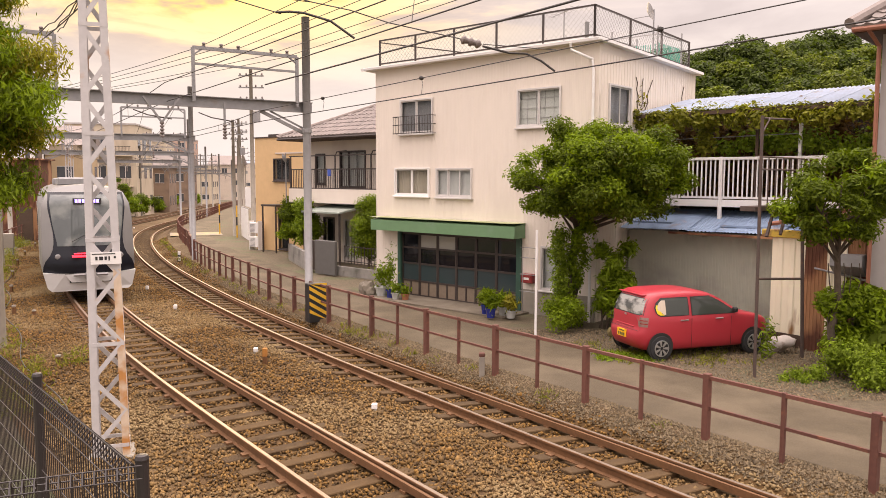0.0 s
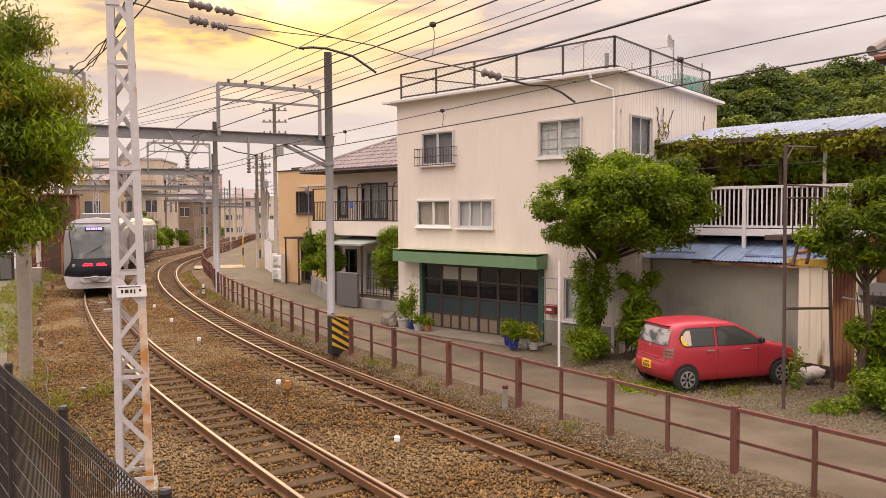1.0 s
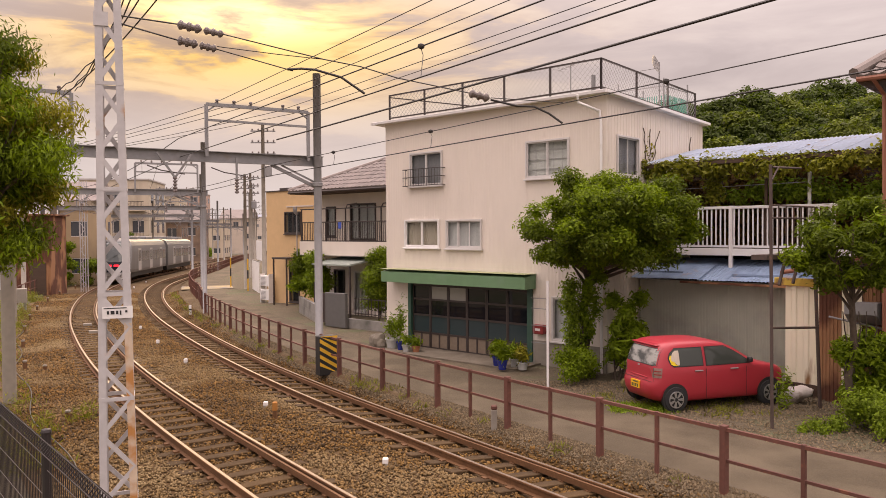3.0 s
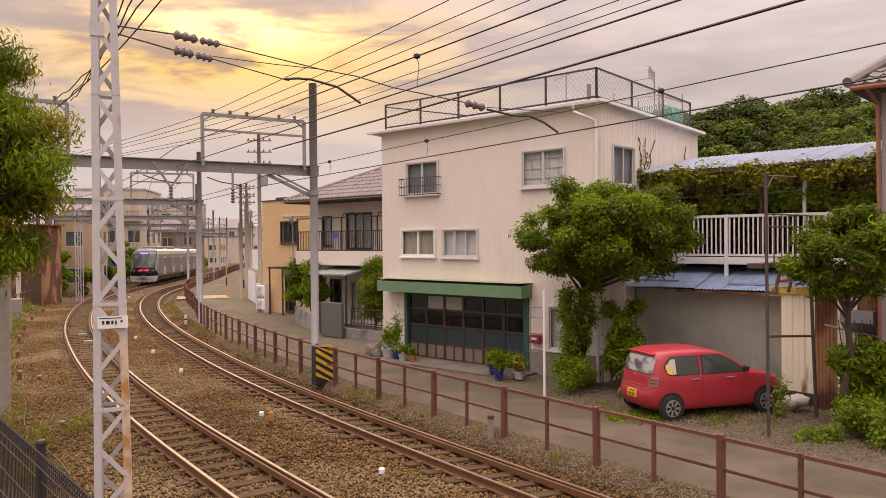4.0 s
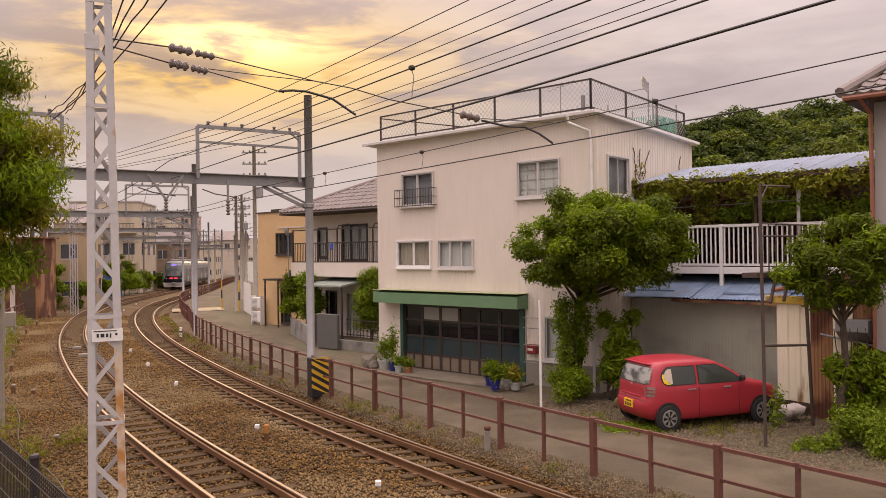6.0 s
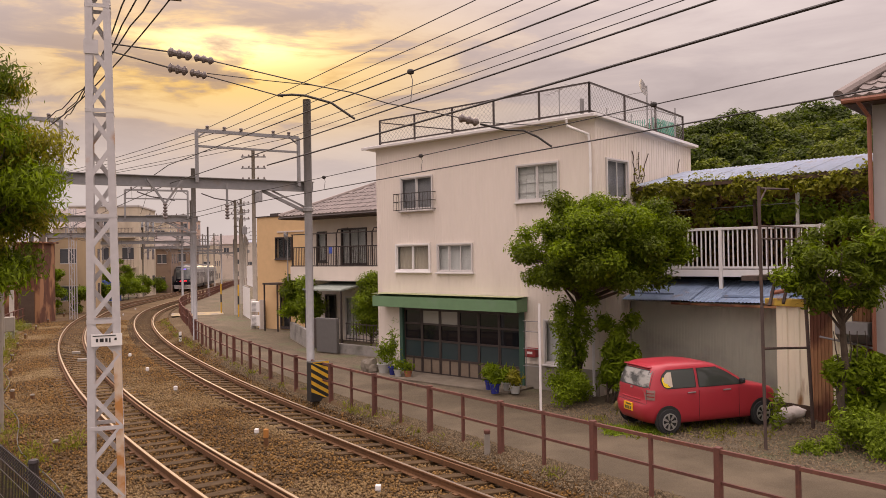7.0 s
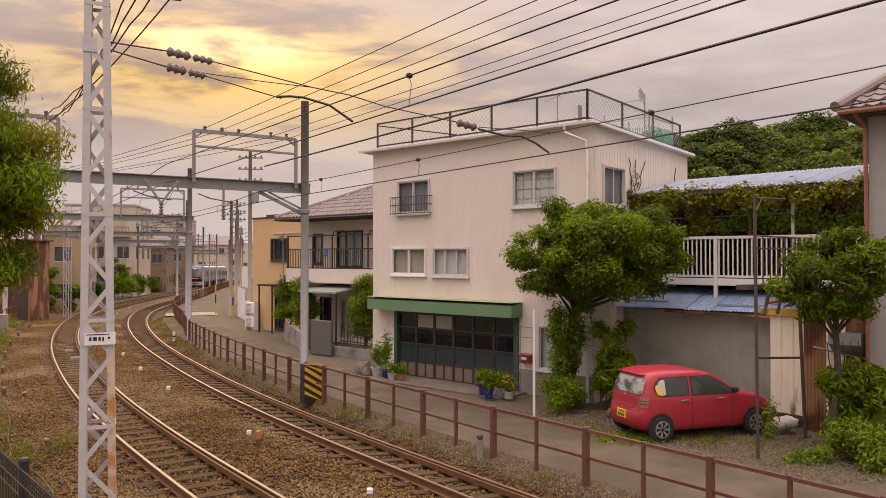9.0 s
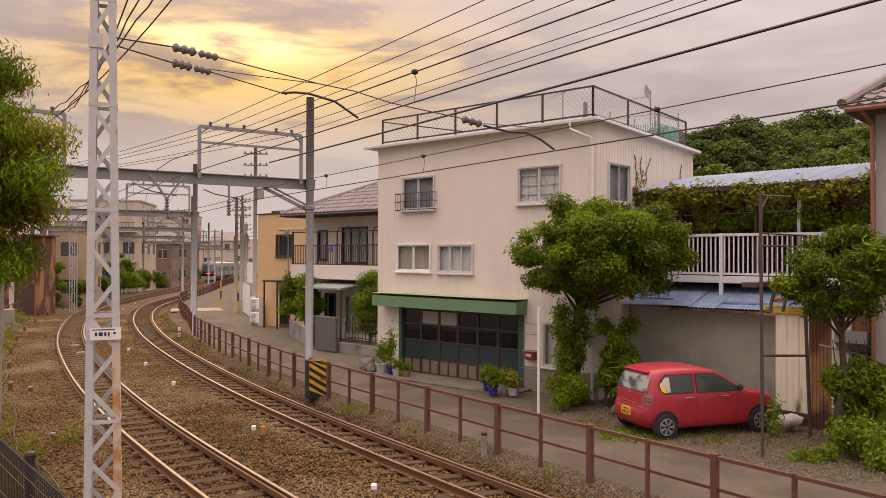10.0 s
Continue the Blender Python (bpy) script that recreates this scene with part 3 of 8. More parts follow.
def window(parent, x0, x1, z0, z1, y=0.0, panes=2, frame_mat=None, curtain=None, lattice=False, name="window", back=None):
    """A sliding window set in a wall that faces -y: frame, sill, panes, and what hangs behind them."""
    fm = frame_mat or M_ALU
    t = 0.05
    bm = bmesh.new()
    for a in ((x0, x1, z1 - t, z1), (x0, x1, z0, z0 + t), (x0, x0 + t, z0 + t, z1 - t), (x1 - t, x1, z0 + t, z1 - t)):
        box(a[0], a[1], y - 0.06, y + 0.06, a[2], a[3], bm)
    fr = part(name, bm, fm, parent, "aluminium-framed sliding window")
    part("window_sill", box(x0 - 0.04, x1 + 0.04, y - 0.11, y + 0.0, z0 - 0.05, z0, bevel=0.008), fm, fr)
    n = panes
    w = (x1 - x0 - 2 * t) / n
    for i in range(n):
        xa = x0 + t + i * w
        yo = y + (0.012 if i % 2 else -0.014)
        b2 = bmesh.new()
        for q in ((xa, xa + w, z1 - t - 0.035, z1 - t), (xa, xa + w, z0 + t, z0 + t + 0.04), (xa, xa + 0.035, z0 + t + 0.04, z1 - t - 0.035), (xa + w - 0.035, xa + w, z0 + t + 0.04, z1 - t - 0.035)):
            box(q[0], q[1], yo - 0.012, yo + 0.012, q[2], q[3], b2)
        part("sash", b2, fm, fr)
        part("pane", box(xa + 0.034, xa + w - 0.034, yo - 0.003, yo + 0.003, z0 + t + 0.039, z1 - t - 0.034), M_CLEAR, fr).visible_shadow = False
    if curtain:
        bm = bmesh.new()
        for xa, xb in curtain:
            prev = None
            for k in range(int((xb - xa) / 0.03) + 1):
                xx = xa + 0.03 * k
                c = (bm.verts.new((xx, y + 0.11 + 0.018 * math.sin(k * 1.9), z0 + 0.04)), bm.verts.new((xx, y + 0.11 + 0.012 * math.sin(k * 1.9 + 0.5), z1 - 0.05)))
                if prev:
                    bm.faces.new((prev[0], c[0], c[1], prev[1]))
                prev = c
        part("curtain", bm, M_CURTAIN, fr, "pale beige curtain")
    # with no cloth or paper given, a near-black board paints the room's shade
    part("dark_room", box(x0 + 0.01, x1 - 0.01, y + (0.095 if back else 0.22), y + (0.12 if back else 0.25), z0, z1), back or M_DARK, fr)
    if lattice:
        bm = bmesh.new()
        for k in range(1, 5):
            xx = x0 + (x1 - x0) * k / 5
            box(xx - 0.008, xx + 0.008, y + 0.075, y + 0.085, z0 + t, z1 - t, bm)
        for k in range(1, 4):
            zz = z0 + (z1 - z0) * k / 4
            box(x0 + t, x1 - t, y + 0.072, y + 0.088, zz - 0.008, zz + 0.008, bm)
        part("paper_screen", bm, M_ALU, fr)
    return fr


def clear_glass():
    m = bpy.data.materials.new("clear_window_glass")
    m.use_nodes = True
    nt = m.node_tree
    b = nt.nodes["Principled BSDF"]
    b.inputs["Base Color"].default_value = (0.72, 0.75, 0.74, 1)
    b.inputs["Roughness"].default_value = 0.03
    b.inputs["Transmission Weight"].default_value = 1.0
    b.inputs["IOR"].default_value = 1.15
    return m


M_CLEAR = clear_glass()


def wall_with_holes(x0, x1, z0, z1, holes, y=0.0, thick=0.2, ribs=0.0, rib_pitch=0.12, top=None):
    """A wall facing -y, cut by rectangular openings (x0, x1, z0, z1); ribbed sheet if asked."""
    bm = bmesh.new()
    xs = sorted({x0, x1, *[h[0] for h in holes], *[h[1] for h in holes]})
    for xa, xb in zip(xs, xs[1:]):
        cuts = sorted([(h[2], h[3]) for h in holes if h[0] <= xa + 1e-6 and h[1] >= xb - 1e-6])
        z = z0
        for a, b in [*cuts, (z1, z1)]:
            if a - z > 1e-4:
                if ribs:
                    corrugated(xa, xb, z, a, rib_pitch, ribs, y, bm)
                    box(xa, xb, y + 0.003, y + thick, z, a, bm)
                else:
                    box(xa, xb, y, y + thick, z, a, bm)
            z = b
    bmesh.ops.remove_doubles(bm, verts=bm.verts, dist=0.0006)
    return bm


BW, BD, BH = 8.8, 6.0, 7.53


def build_main():
    e = thing("house", "three-storey flat-roofed house clad in pale ribbed sheet", "house", FRONT)
    holes = [(1.22, 2.71, 5.48, 6.62), (6.08, 7.61, 5.50, 6.62), (0.95, 2.55, 3.42, 4.36), (2.86, 4.37, 3.40, 4.34), (1.22, 6.14, -0.1, 2.2), (7.0, 7.9, 0.75, 2.05)]
    part("front_wall", wall_with_holes(0, BW, -0.3, BH - 0.1, holes, 0, 0.2, 0.005, 0.11), M_WALL, e, "pale pinkish ribbed metal cladding")
    # side wall: built facing -y, then turned to face +x
    sh = [(0.50, 1.78, 5.48, 6.64)]
    side = part("side_wall", wall_with_holes(0.02, BD, -0.3, BH - 0.1, sh, 0, 0.2, 0.014, 0.16), M_WALL, e, "pale ribbed metal side cladding", m=Matrix.Translation((BW, 0, 0)) @ Matrix.Rotation(radians(90), 4, "Z"))
    part("back_wall", box(0, BW, BD, BD + 0.2, -0.3, BH - 0.1), M_WALL, e)
    part("left_wall", wall_with_holes(-BD, -0.02, -0.3, BH - 0.1, [], 0, 0.2, 0.014, 0.16), M_WALL, e, m=Matrix.Rotation(radians(-90), 4, "Z"))
    roof = bmesh.new()
    # the roof falls a little towards the back
    v = [(-0.42, -0.22, 7.72), (BW + 0.12, -0.22, 7.72), (BW + 0.12, BD + 0.35, 7.42), (-0.42, BD + 0.35, 7.42)]
    lo = [roof.verts.new(p) for p in v]
    hi = [roof.verts.new((p[0], p[1], p[2] + 0.09)) for p in v]
    roof.faces.new(lo[::-1])
    roof.faces.new(hi)
    for i in range(4):
        roof.faces.new((lo[i], lo[(i + 1) % 4], hi[(i + 1) % 4], hi[i]))
    part("roof", roof, M_WHITE, e, "thin flat roof slab with a pale fascia")
    part("gutter", bar((-0.44, -0.26, 7.74), (BW + 0.14, -0.26, 7.74), 0.08, 0.07), M_ALU, e)
    part("front_band", box(0, BW, 0.0, 0.2, BH - 0.1, 7.715), M_WALL, e)
    for x in (0.0, BW - 0.2):
        wd = bmesh.new()
        w = [[wd.verts.new((xx, y, z)) for y, z in ((0.2, BH - 0.1), (BD, BH - 0.1), (0.2, 7.70))] for xx in (x, x + 0.2)]
        wd.faces.new(w[0])
        wd.faces.new(w[1][::-1])
        for i in range(3):
            wd.faces.new((w[0][i], w[1][i], w[1][(i + 1) % 3], w[0][(i + 1) % 3]))
        part("gable_wedge", wd, M_WALL, e)
    part("gutter", bar((BW + 0.17, -0.3, 7.74), (BW + 0.17, BD + 0.35, 7.47), 0.09, 0.08), M_WHITE, e)
    window(e, *holes[0], panes=2, back=M_BLIND)
    window(e, *holes[1], panes=2, lattice=True, back=M_PAPER)
    window(e, *holes[2], panes=2, curtain=[(1.0, 2.5)], frame_mat=M_WHITE)
    window(e, *holes[3], panes=3, back=M_BLINDL)
    window(e, *holes[5], panes=1, back=M_BLINDL)
    ws = window(e, *sh[0], panes=2, back=M_BLIND)
    ws.matrix_basis = Matrix.Translation((BW, 0, 0)) @ Matrix.Rotation(radians(90), 4, "Z")
    # grille before the upper left window
    g = bmesh.new()
    for k in range(15):
        xx = 1.08 + k * 0.1215
        bar((xx, -0.22, 5.48), (xx, -0.22, 6.06), 0.012, 0.012, g)
    for zz in (5.5, 5.78, 6.05):
        bar((1.06, -0.22, zz), (2.8, -0.22, zz), 0.022, 0.022, g)
        for xx in (1.06, 2.8):
            bar((xx, -0.22, zz), (xx, 0.0, zz), 0.022, 0.022, g)
    part("window_grille", g, M_DARKFR, e, "small dark iron grille before a window")
    # awning and garage front
    aw = bmesh.new()
    v = [(0.3, -0.02, 2.68), (6.42, -0.02, 2.68), (6.42, -0.55, 2.60), (0.3, -0.55, 2.60)]
    a1 = [aw.verts.new(p) for p in v]
    a2 = [aw.verts.new((p[0], p[1], 2.25)) for p in v]
    aw.faces.new(a1)
    aw.faces.new(a2[::-1])
    for i in range(4):
        aw.faces.new((a1[i], a2[i], a2[(i + 1) % 4], a1[(i + 1) % 4]))
    part("awning", aw, M_GREEN, e, "green sheet-metal awning box over the garage")
    part("awning_trim", box(0.28, 6.44, -0.57, -0.005, 2.682, 2.694), M_YEDGE, e)
    part("corner_plinth", box(-0.03, 0.70, -0.03, 0.35, -0.1, 0.85, bevel=0.01), M_CONCRETE, e, "grey stone plinth at the corner")
    part("door_post", box(1.10, 1.24, -0.05, 0.16, -0.05, 2.24), M_DGREEN, e)
    part("door_post", box(6.12, 6.30, -0.05, 0.16, -0.05, 2.24), M_DGREEN, e)
    # back and ceiling are coloured near-black for the shade inside the garage
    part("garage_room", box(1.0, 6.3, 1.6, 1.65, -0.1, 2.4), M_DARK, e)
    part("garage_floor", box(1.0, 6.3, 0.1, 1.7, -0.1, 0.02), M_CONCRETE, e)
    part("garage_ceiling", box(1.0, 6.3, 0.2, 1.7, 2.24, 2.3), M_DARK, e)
    # six glazed folding leaves
    n = 6
    w = (6.12 - 1.24) / n
    for i in range(n):
        xa = 1.24 + i * w
        leaf = bmesh.new()
        for q in ((xa + 0.004, xa + 0.05, 0.02, 2.2), (xa + w - 0.05, xa + w - 0.004, 0.02, 2.2), (xa + 0.05, xa + w - 0.05, 0.02, 0.09), (xa + 0.05, xa + w - 0.05, 0.52, 0.58), (xa + 0.05, xa + w - 0.05, 1.11, 1.17), (xa + 0.05, xa + w - 0.05, 1.65, 1.71), (xa + 0.05, xa + w - 0.05, 2.12, 2.2), (xa + w / 2 - 0.025, xa + w / 2 + 0.025, 0.09, 0.52)):
            box(q[0], q[1], 0.04, 0.10, q[2], q[3], leaf)
        lf = part("garage_door_leaf", leaf, M_DARKFR, e, "dark-framed glazed folding garage door leaf")
        part("panel", box(xa + 0.05, xa + w - 0.05, 0.06, 0.08, 0.09, 0.52), M_PANELBR, lf)
        part("pane", box(xa + 0.05, xa + w - 0.05, 0.065, 0.075, 0.58, 1.11), M_GLASSG, lf)
        # two upper panes get the pale colour that stands for a reflection
        for za, zb in ((1.17, 1.65), (1.71, 2.12)):
            part("pane", box(xa + 0.05, xa + w - 0.05, 0.067, 0.073, za, zb), M_GLASSL if (i, za) in ((1, 1.71), (2, 1.71)) else M_GLASS, lf)
    part("step", box(0.8, 6.6, -1.3, 0.05, -0.15, 0.05), M_APRON, e, "worn concrete apron")
    # roof railing with wire mesh
    rt = thing("roof_railing", "rusty steel roof railing with diamond wire mesh", "railing", FRONT)
    pts = [(0.38, -0.15, 7.84), (8.72, -0.15, 7.84), (8.72, 5.8, 7.62)]
    for p, q, n in ((pts[0], pts[1], 5), (pts[1], pts[2], 3)):
        p, q = Vector(p), Vector(q)
        up = Vector((0, 0, 0.82))
        for k in range(n + 1):
            c = p.lerp(q, k / n)
            part("post", bar(c - Vector((0, 0, 0.1)), c + Vector((0, 0, 0.84)), 0.05, 0.05), M_DARKFR, rt)
        for zz in (0.04, 0.82):
            part("rail", bar(p + Vector((0, 0, zz)), q + Vector((0, 0, zz)), 0.045, 0.045), M_DARKFR, rt)
        mesh = bmesh.new()
        d = (q - p)
        ln = d.length
        d.normalize()
        step = 0.16
        for k in range(int(-0.8 / step) - 1, int(ln / step) + 1):
            for sgn in (1, -1):
                a, b = k * step, k * step + 0.78
                z0, z1 = (0.04, 0.82) if sgn > 0 else (0.82, 0.04)
                if a < 0:
                    z0, a = z0 + sgn * (0 - a), 0
                if b > ln:
                    z1, b = z1 - sgn * (b - ln), ln
                if b > a + 0.02:
                    bar(p + d * a + Vector((0, 0, z0)), p + d * b + Vector((0, 0, z1)), 0.006, 0.006, mesh)
        part("wire_mesh", mesh, M_GALV, rt)
    b1 = bar((0.38, -0.15, 8.6), (4.0, -0.15, 7.9), 0.035, 0.035)
    part("brace", b1, M_DARKFR, rt)


M_BLIND = mat("grey_blind", (0.26, 0.25, 0.26), 0.9, vary=0.15, scale=4, stretch=(8, 1, 0.5))
M_BLINDL = mat("pale_grey_curtain", (0.68, 0.66, 0.64), 0.9, vary=0.2, scale=4, stretch=(8, 1, 0.4))
M_PAPER = mat("screen_paper", (0.72, 0.70, 0.66), 0.9, vary=0.06)
M_YEDGE = mat("pale_yellow_edge", (0.34, 0.37, 0.20), 0.6, vary=0.1)
# pale base colour paints a bright reflection into the pane
M_GLASSL = glass("painted_reflection_glass", (0.34, 0.33, 0.30), 0.15)


# ---- the train ----
def car_profile(z):
    """Half width of the body at height z."""
    return float(np.interp(z, (0.35, 0.8, 1.1, 2.6, 3.1, 3.45, 3.65, 3.72), (1.28, 1.37, 1.42, 1.42, 1.36, 1.2, 0.85, 0.0)))


def build_car(tail):
    """One coach, 17.6 m long; its near end at y = 0, running towards +y. The tail car has the rounded face."""
    e = thing("train_car", "silver commuter train coach with black face and red tail lights" if tail else "silver commuter train coach with dark windows", "train", group="coaches of the train")
    L = 17.6
    zs = (0.85, 1.1, 1.5, 1.9, 2.3, 2.6, 2.9, 3.1, 3.3, 3.45, 3.58, 3.66, 3.72)
    bm = bmesh.new()

    def nose(z, a):
        # how far the face lies back at height z; a: 0 at the middle, 1 at the side
        if not tail:
            return 0.0
        return float(np.interp(z, (0.3, 0.9, 1.25, 3.2, 3.72), (0.30, 0.02, 0.0, 0.62, 1.15))) + 0.42 * a ** 2.6

    ys = (0.0, 0.5, 1.2, 2.0, L)
    loops = []
    for t in ys:
        ring = []
        for side in (-1, 1):
            for z in (zs if side < 0 else zs[::-1]):
                hw = max(0.02, car_profile(z))
                yy = nose(z, 1.0) + (L - nose(z, 1.0)) * (t / L)
                wid = hw * (0.96 + 0.04 * min(1, t / 1.2)) if tail else hw
                ring.append(bm.verts.new((side * wid, yy, z)))
        loops.append(ring)
    n = len(loops[0])
    for p, q in zip(loops, loops[1:]):
        for k in range(n):
            bm.faces.new((p[k], p[(k + 1) % n], q[(k + 1) % n], q[k]))
    bm.faces.new(loops[-1])
    if not tail:
        bm.faces.new(loops[0][::-1])
    body = part("body", bm, M_TRAIN, e, "brushed silver coach body", smooth=False)
    if tail:
        def sheet(x_of, z0, z1, lift, mtl, name, lab="", heights=(), nx=14):
            b = bmesh.new()
            grid = []
            for z in heights or [z0 + (z1 - z0) * i / 14 for i in range(15)]:
                row = []
                for j in range(nx + 1):
                    u = -1 + 2 * j / nx
                    x = u * x_of(z)
                    lim = max(0.05, car_profile(z) * 0.96)
                    row.append(b.verts.new((x, nose(z, min(1, abs(x) / lim)) - lift, z)))
                grid.append(row)
            for r0, r1 in zip(grid, grid[1:]):
                for j in range(nx):
                    b.faces.new((r0[j], r0[j + 1], r1[j + 1], r1[j]))
            return part(name, b, mtl, e, lab, smooth=True)

        sheet(lambda z: max(0.02, car_profile(z)) * 0.96, 0.85, 3.72, 0.0, M_TRAIN, "face_shell", heights=zs)
        sheet(lambda z: float(np.interp(z, (0.90, 1.2, 1.4, 1.7, 2.1, 3.0, 3.5), (1.36, 1.33, 1.16, 1.03, 1.02, 1.16, 1.12))), 0.90, 3.46, 0.02, M_TRAINBLACK, "black_mask", "glossy black face mask")
        sheet(lambda z: float(np.interp(z, (1.85, 2.4, 3.1, 3.4), (0.93, 1.03, 1.10, 1.05))), 1.75, 3.38, 0.035, M_TRAINGLASS, "windscreen")
        b = bmesh.new()
        for sx in (-1, 1):
            box(sx * 0.30 - 0.22, sx * 0.30 + 0.22, -0.03, 0.1, 1.40, 1.46, b)
            box(sx * 0.28 - 0.18, sx * 0.28 + 0.18, -0.03, 0.1, 1.50, 1.53, b)
        part("tail_light", b, M_TAIL, e, "glowing red tail light bars")
        for sx in (-1, 1):
            part("headlamp", lathe([(0.085, 0.0), (0.085, 0.03), (0.06, 0.045), (0.01, 0.05)], 12), M_GALV, e, "unlit round headlamp", m=Matrix.Translation((sx * 0.92, nose(1.42, 0.68) - 0.01, 1.42)) @ Matrix.Rotation(radians(90), 4, "X"))
        sg = part("destination_sign", box(-0.42, 0.42, 0.50, 0.60, 3.09, 3.26), M_BLACK, e)
        b = bmesh.new()
        for k in range(7):
            box(-0.36 + k * 0.105, -0.28 + k * 0.105, 0.485, 0.5, 3.12, 3.23, b)
        part("sign_bar", b, M_SIGNLED, sg, "violet lit sign blocks")
        sk = bmesh.new()
        # white skirt with a notch for the coupler
        outline = ((-1.36, 0.92), (-0.74, 0.86), (-0.56, 0.60), (0.56, 0.60), (0.74, 0.86), (1.36, 0.92), (1.24, 0.42), (1.12, 0.32), (-1.12, 0.32), (-1.24, 0.42))
        front = [sk.verts.new((x, 0.0 + 0.16 * (abs(x) / 1.36) ** 2, z)) for x, z in outline]
        rear = [sk.verts.new((x, 0.42, z)) for x, z in outline]
        for k in range(10):
            sk.faces.new((front[k], front[(k + 1) % 10], rear[(k + 1) % 10], rear[k]))
        for vs in (front, rear[::-1]):
            sk.faces.new(vs)
        bmesh.ops.triangulate(sk, faces=[f for f in sk.faces if len(f.verts) > 4])
        part("skirt", sk, M_TRAINWHITE, e, "white front skirt")
        cp = bmesh.new()
        box(-0.16, 0.16, -0.3, 0.2, 0.68, 0.92, cp, bevel=0.03)
        tube([(-0.5, -0.05, 0.84), (0.5, -0.05, 0.84)], 0.05, 6, cp)
        part("coupler", cp, M_GALV, e, "grey steel coupler")
        # solid black block behind the notch, coloured for the recess's shade
        part("coupler_recess", box(-0.62, 0.62, 0.06, 0.3, 0.58, 0.96), M_BLACK, e)
        wp = bmesh.new()
        bar((-0.5, 0.02, 1.9), (0.35, 0.32, 2.35), 0.025, 0.02, wp)
        part("wiper", wp, M_BLACK, e)
    # side windows and doors
    for side in (-1, 1):
        for k in range(3):
            y0 = 3.2 + k * 5.4
            part("door", box(side * 1.422 - 0.008, side * 1.422 + 0.008, y0, y0 + 1.3, 0.95, 2.85), M_TRAINDOOR, e)
            for yy in (y0 + 0.12, y0 + 0.70):
                part("door_window", box(side * 1.433 - 0.005, side * 1.433 + 0.005, yy, yy + 0.48, 1.75, 2.68), M_TRAINWIN, e)
            for j in range(2 if k < 2 else 1):
                ya = y0 + 1.65 + j * 1.85
                part("side_window", box(side * 1.424 - 0.008, side * 1.424 + 0.008, ya, ya + 1.6, 1.72, 2.62), M_TRAINWIN, e)
    part("underframe", box(-1.15, 1.15, 0.6, L - 0.3, 0.42, 0.86), M_BLACK, e)
    for yb in (3.0, L - 3.0):
        bg = part("bogie", box(-0.95, 0.95, yb - 1.3, yb + 1.3, 0.28, 0.62, bevel=0.04), M_BLACK, e)
        for dy in (-1.05, 1.05):
            for sx in (-1, 1):
                wh = lathe([(0.36, -0.06), (0.42, -0.05), (0.42, 0.05), (0.36, 0.06)], 16)
                part("wheel", wh, M_RAIL, bg, m=Matrix.Translation((sx * 0.56, yb + dy, 0.42)) @ Matrix.Rotation(radians(90), 4, "Y"))
    for k, ya in enumerate((3.5, 10.5)):
        part("roof_cooler", box(-0.75, 0.75, ya, ya + 3.2, 3.66, 3.95, bevel=0.05), M_GALV, e)
    return e


M_TRAINDOOR = mat("train_door", (0.50, 0.48, 0.46), 0.4, 0.3, vary=0.05)
M_TRAINWIN = glass("train_side_window", (0.05, 0.05, 0.052), 0.1)
TRAIN_S = [(0.0, -0.9), (1.0, 12.3), (2.5, 33.0), (4.0, 57.0), (4.5, 62.0), (5.5, 73.0), (7.5, 95.0), (9.0, 112.5), (10.0, 124.0)]


def train_pose(s):
    a, b = at(s + 2.6, -1.89, 0.12), at(s + 15.0, -1.89, 0.12)
    d = b - a
    p = a - d.normalized() * 2.6
    return Matrix.Translation(p) @ Matrix.Rotation(math.atan2(-d.x, d.y), 4, "Z") @ Matrix.Rotation(math.atan2(d.z, math.hypot(d.x, d.y)), 4, "X")


CARS = []


def motions():
    ts = np.arange(0, 10.01, 0.25)
    ss = np.interp(ts, [t for t, s in TRAIN_S], [s for t, s in TRAIN_S])
    k = np.ones(5) / 5
    sm = np.convolve(np.pad(ss, 2, mode="reflect", reflect_type="odd"), k, "valid")
    for i, c in enumerate(CARS):
        walk(c, [(float(t), train_pose(float(s) + i * 18.0)) for t, s in zip(ts, sm)])


build_track(-1)
build_track(1)
build_stones()
build_railing()
build_main()
CARS.append(build_car(True))
CARS.append(build_car(False))


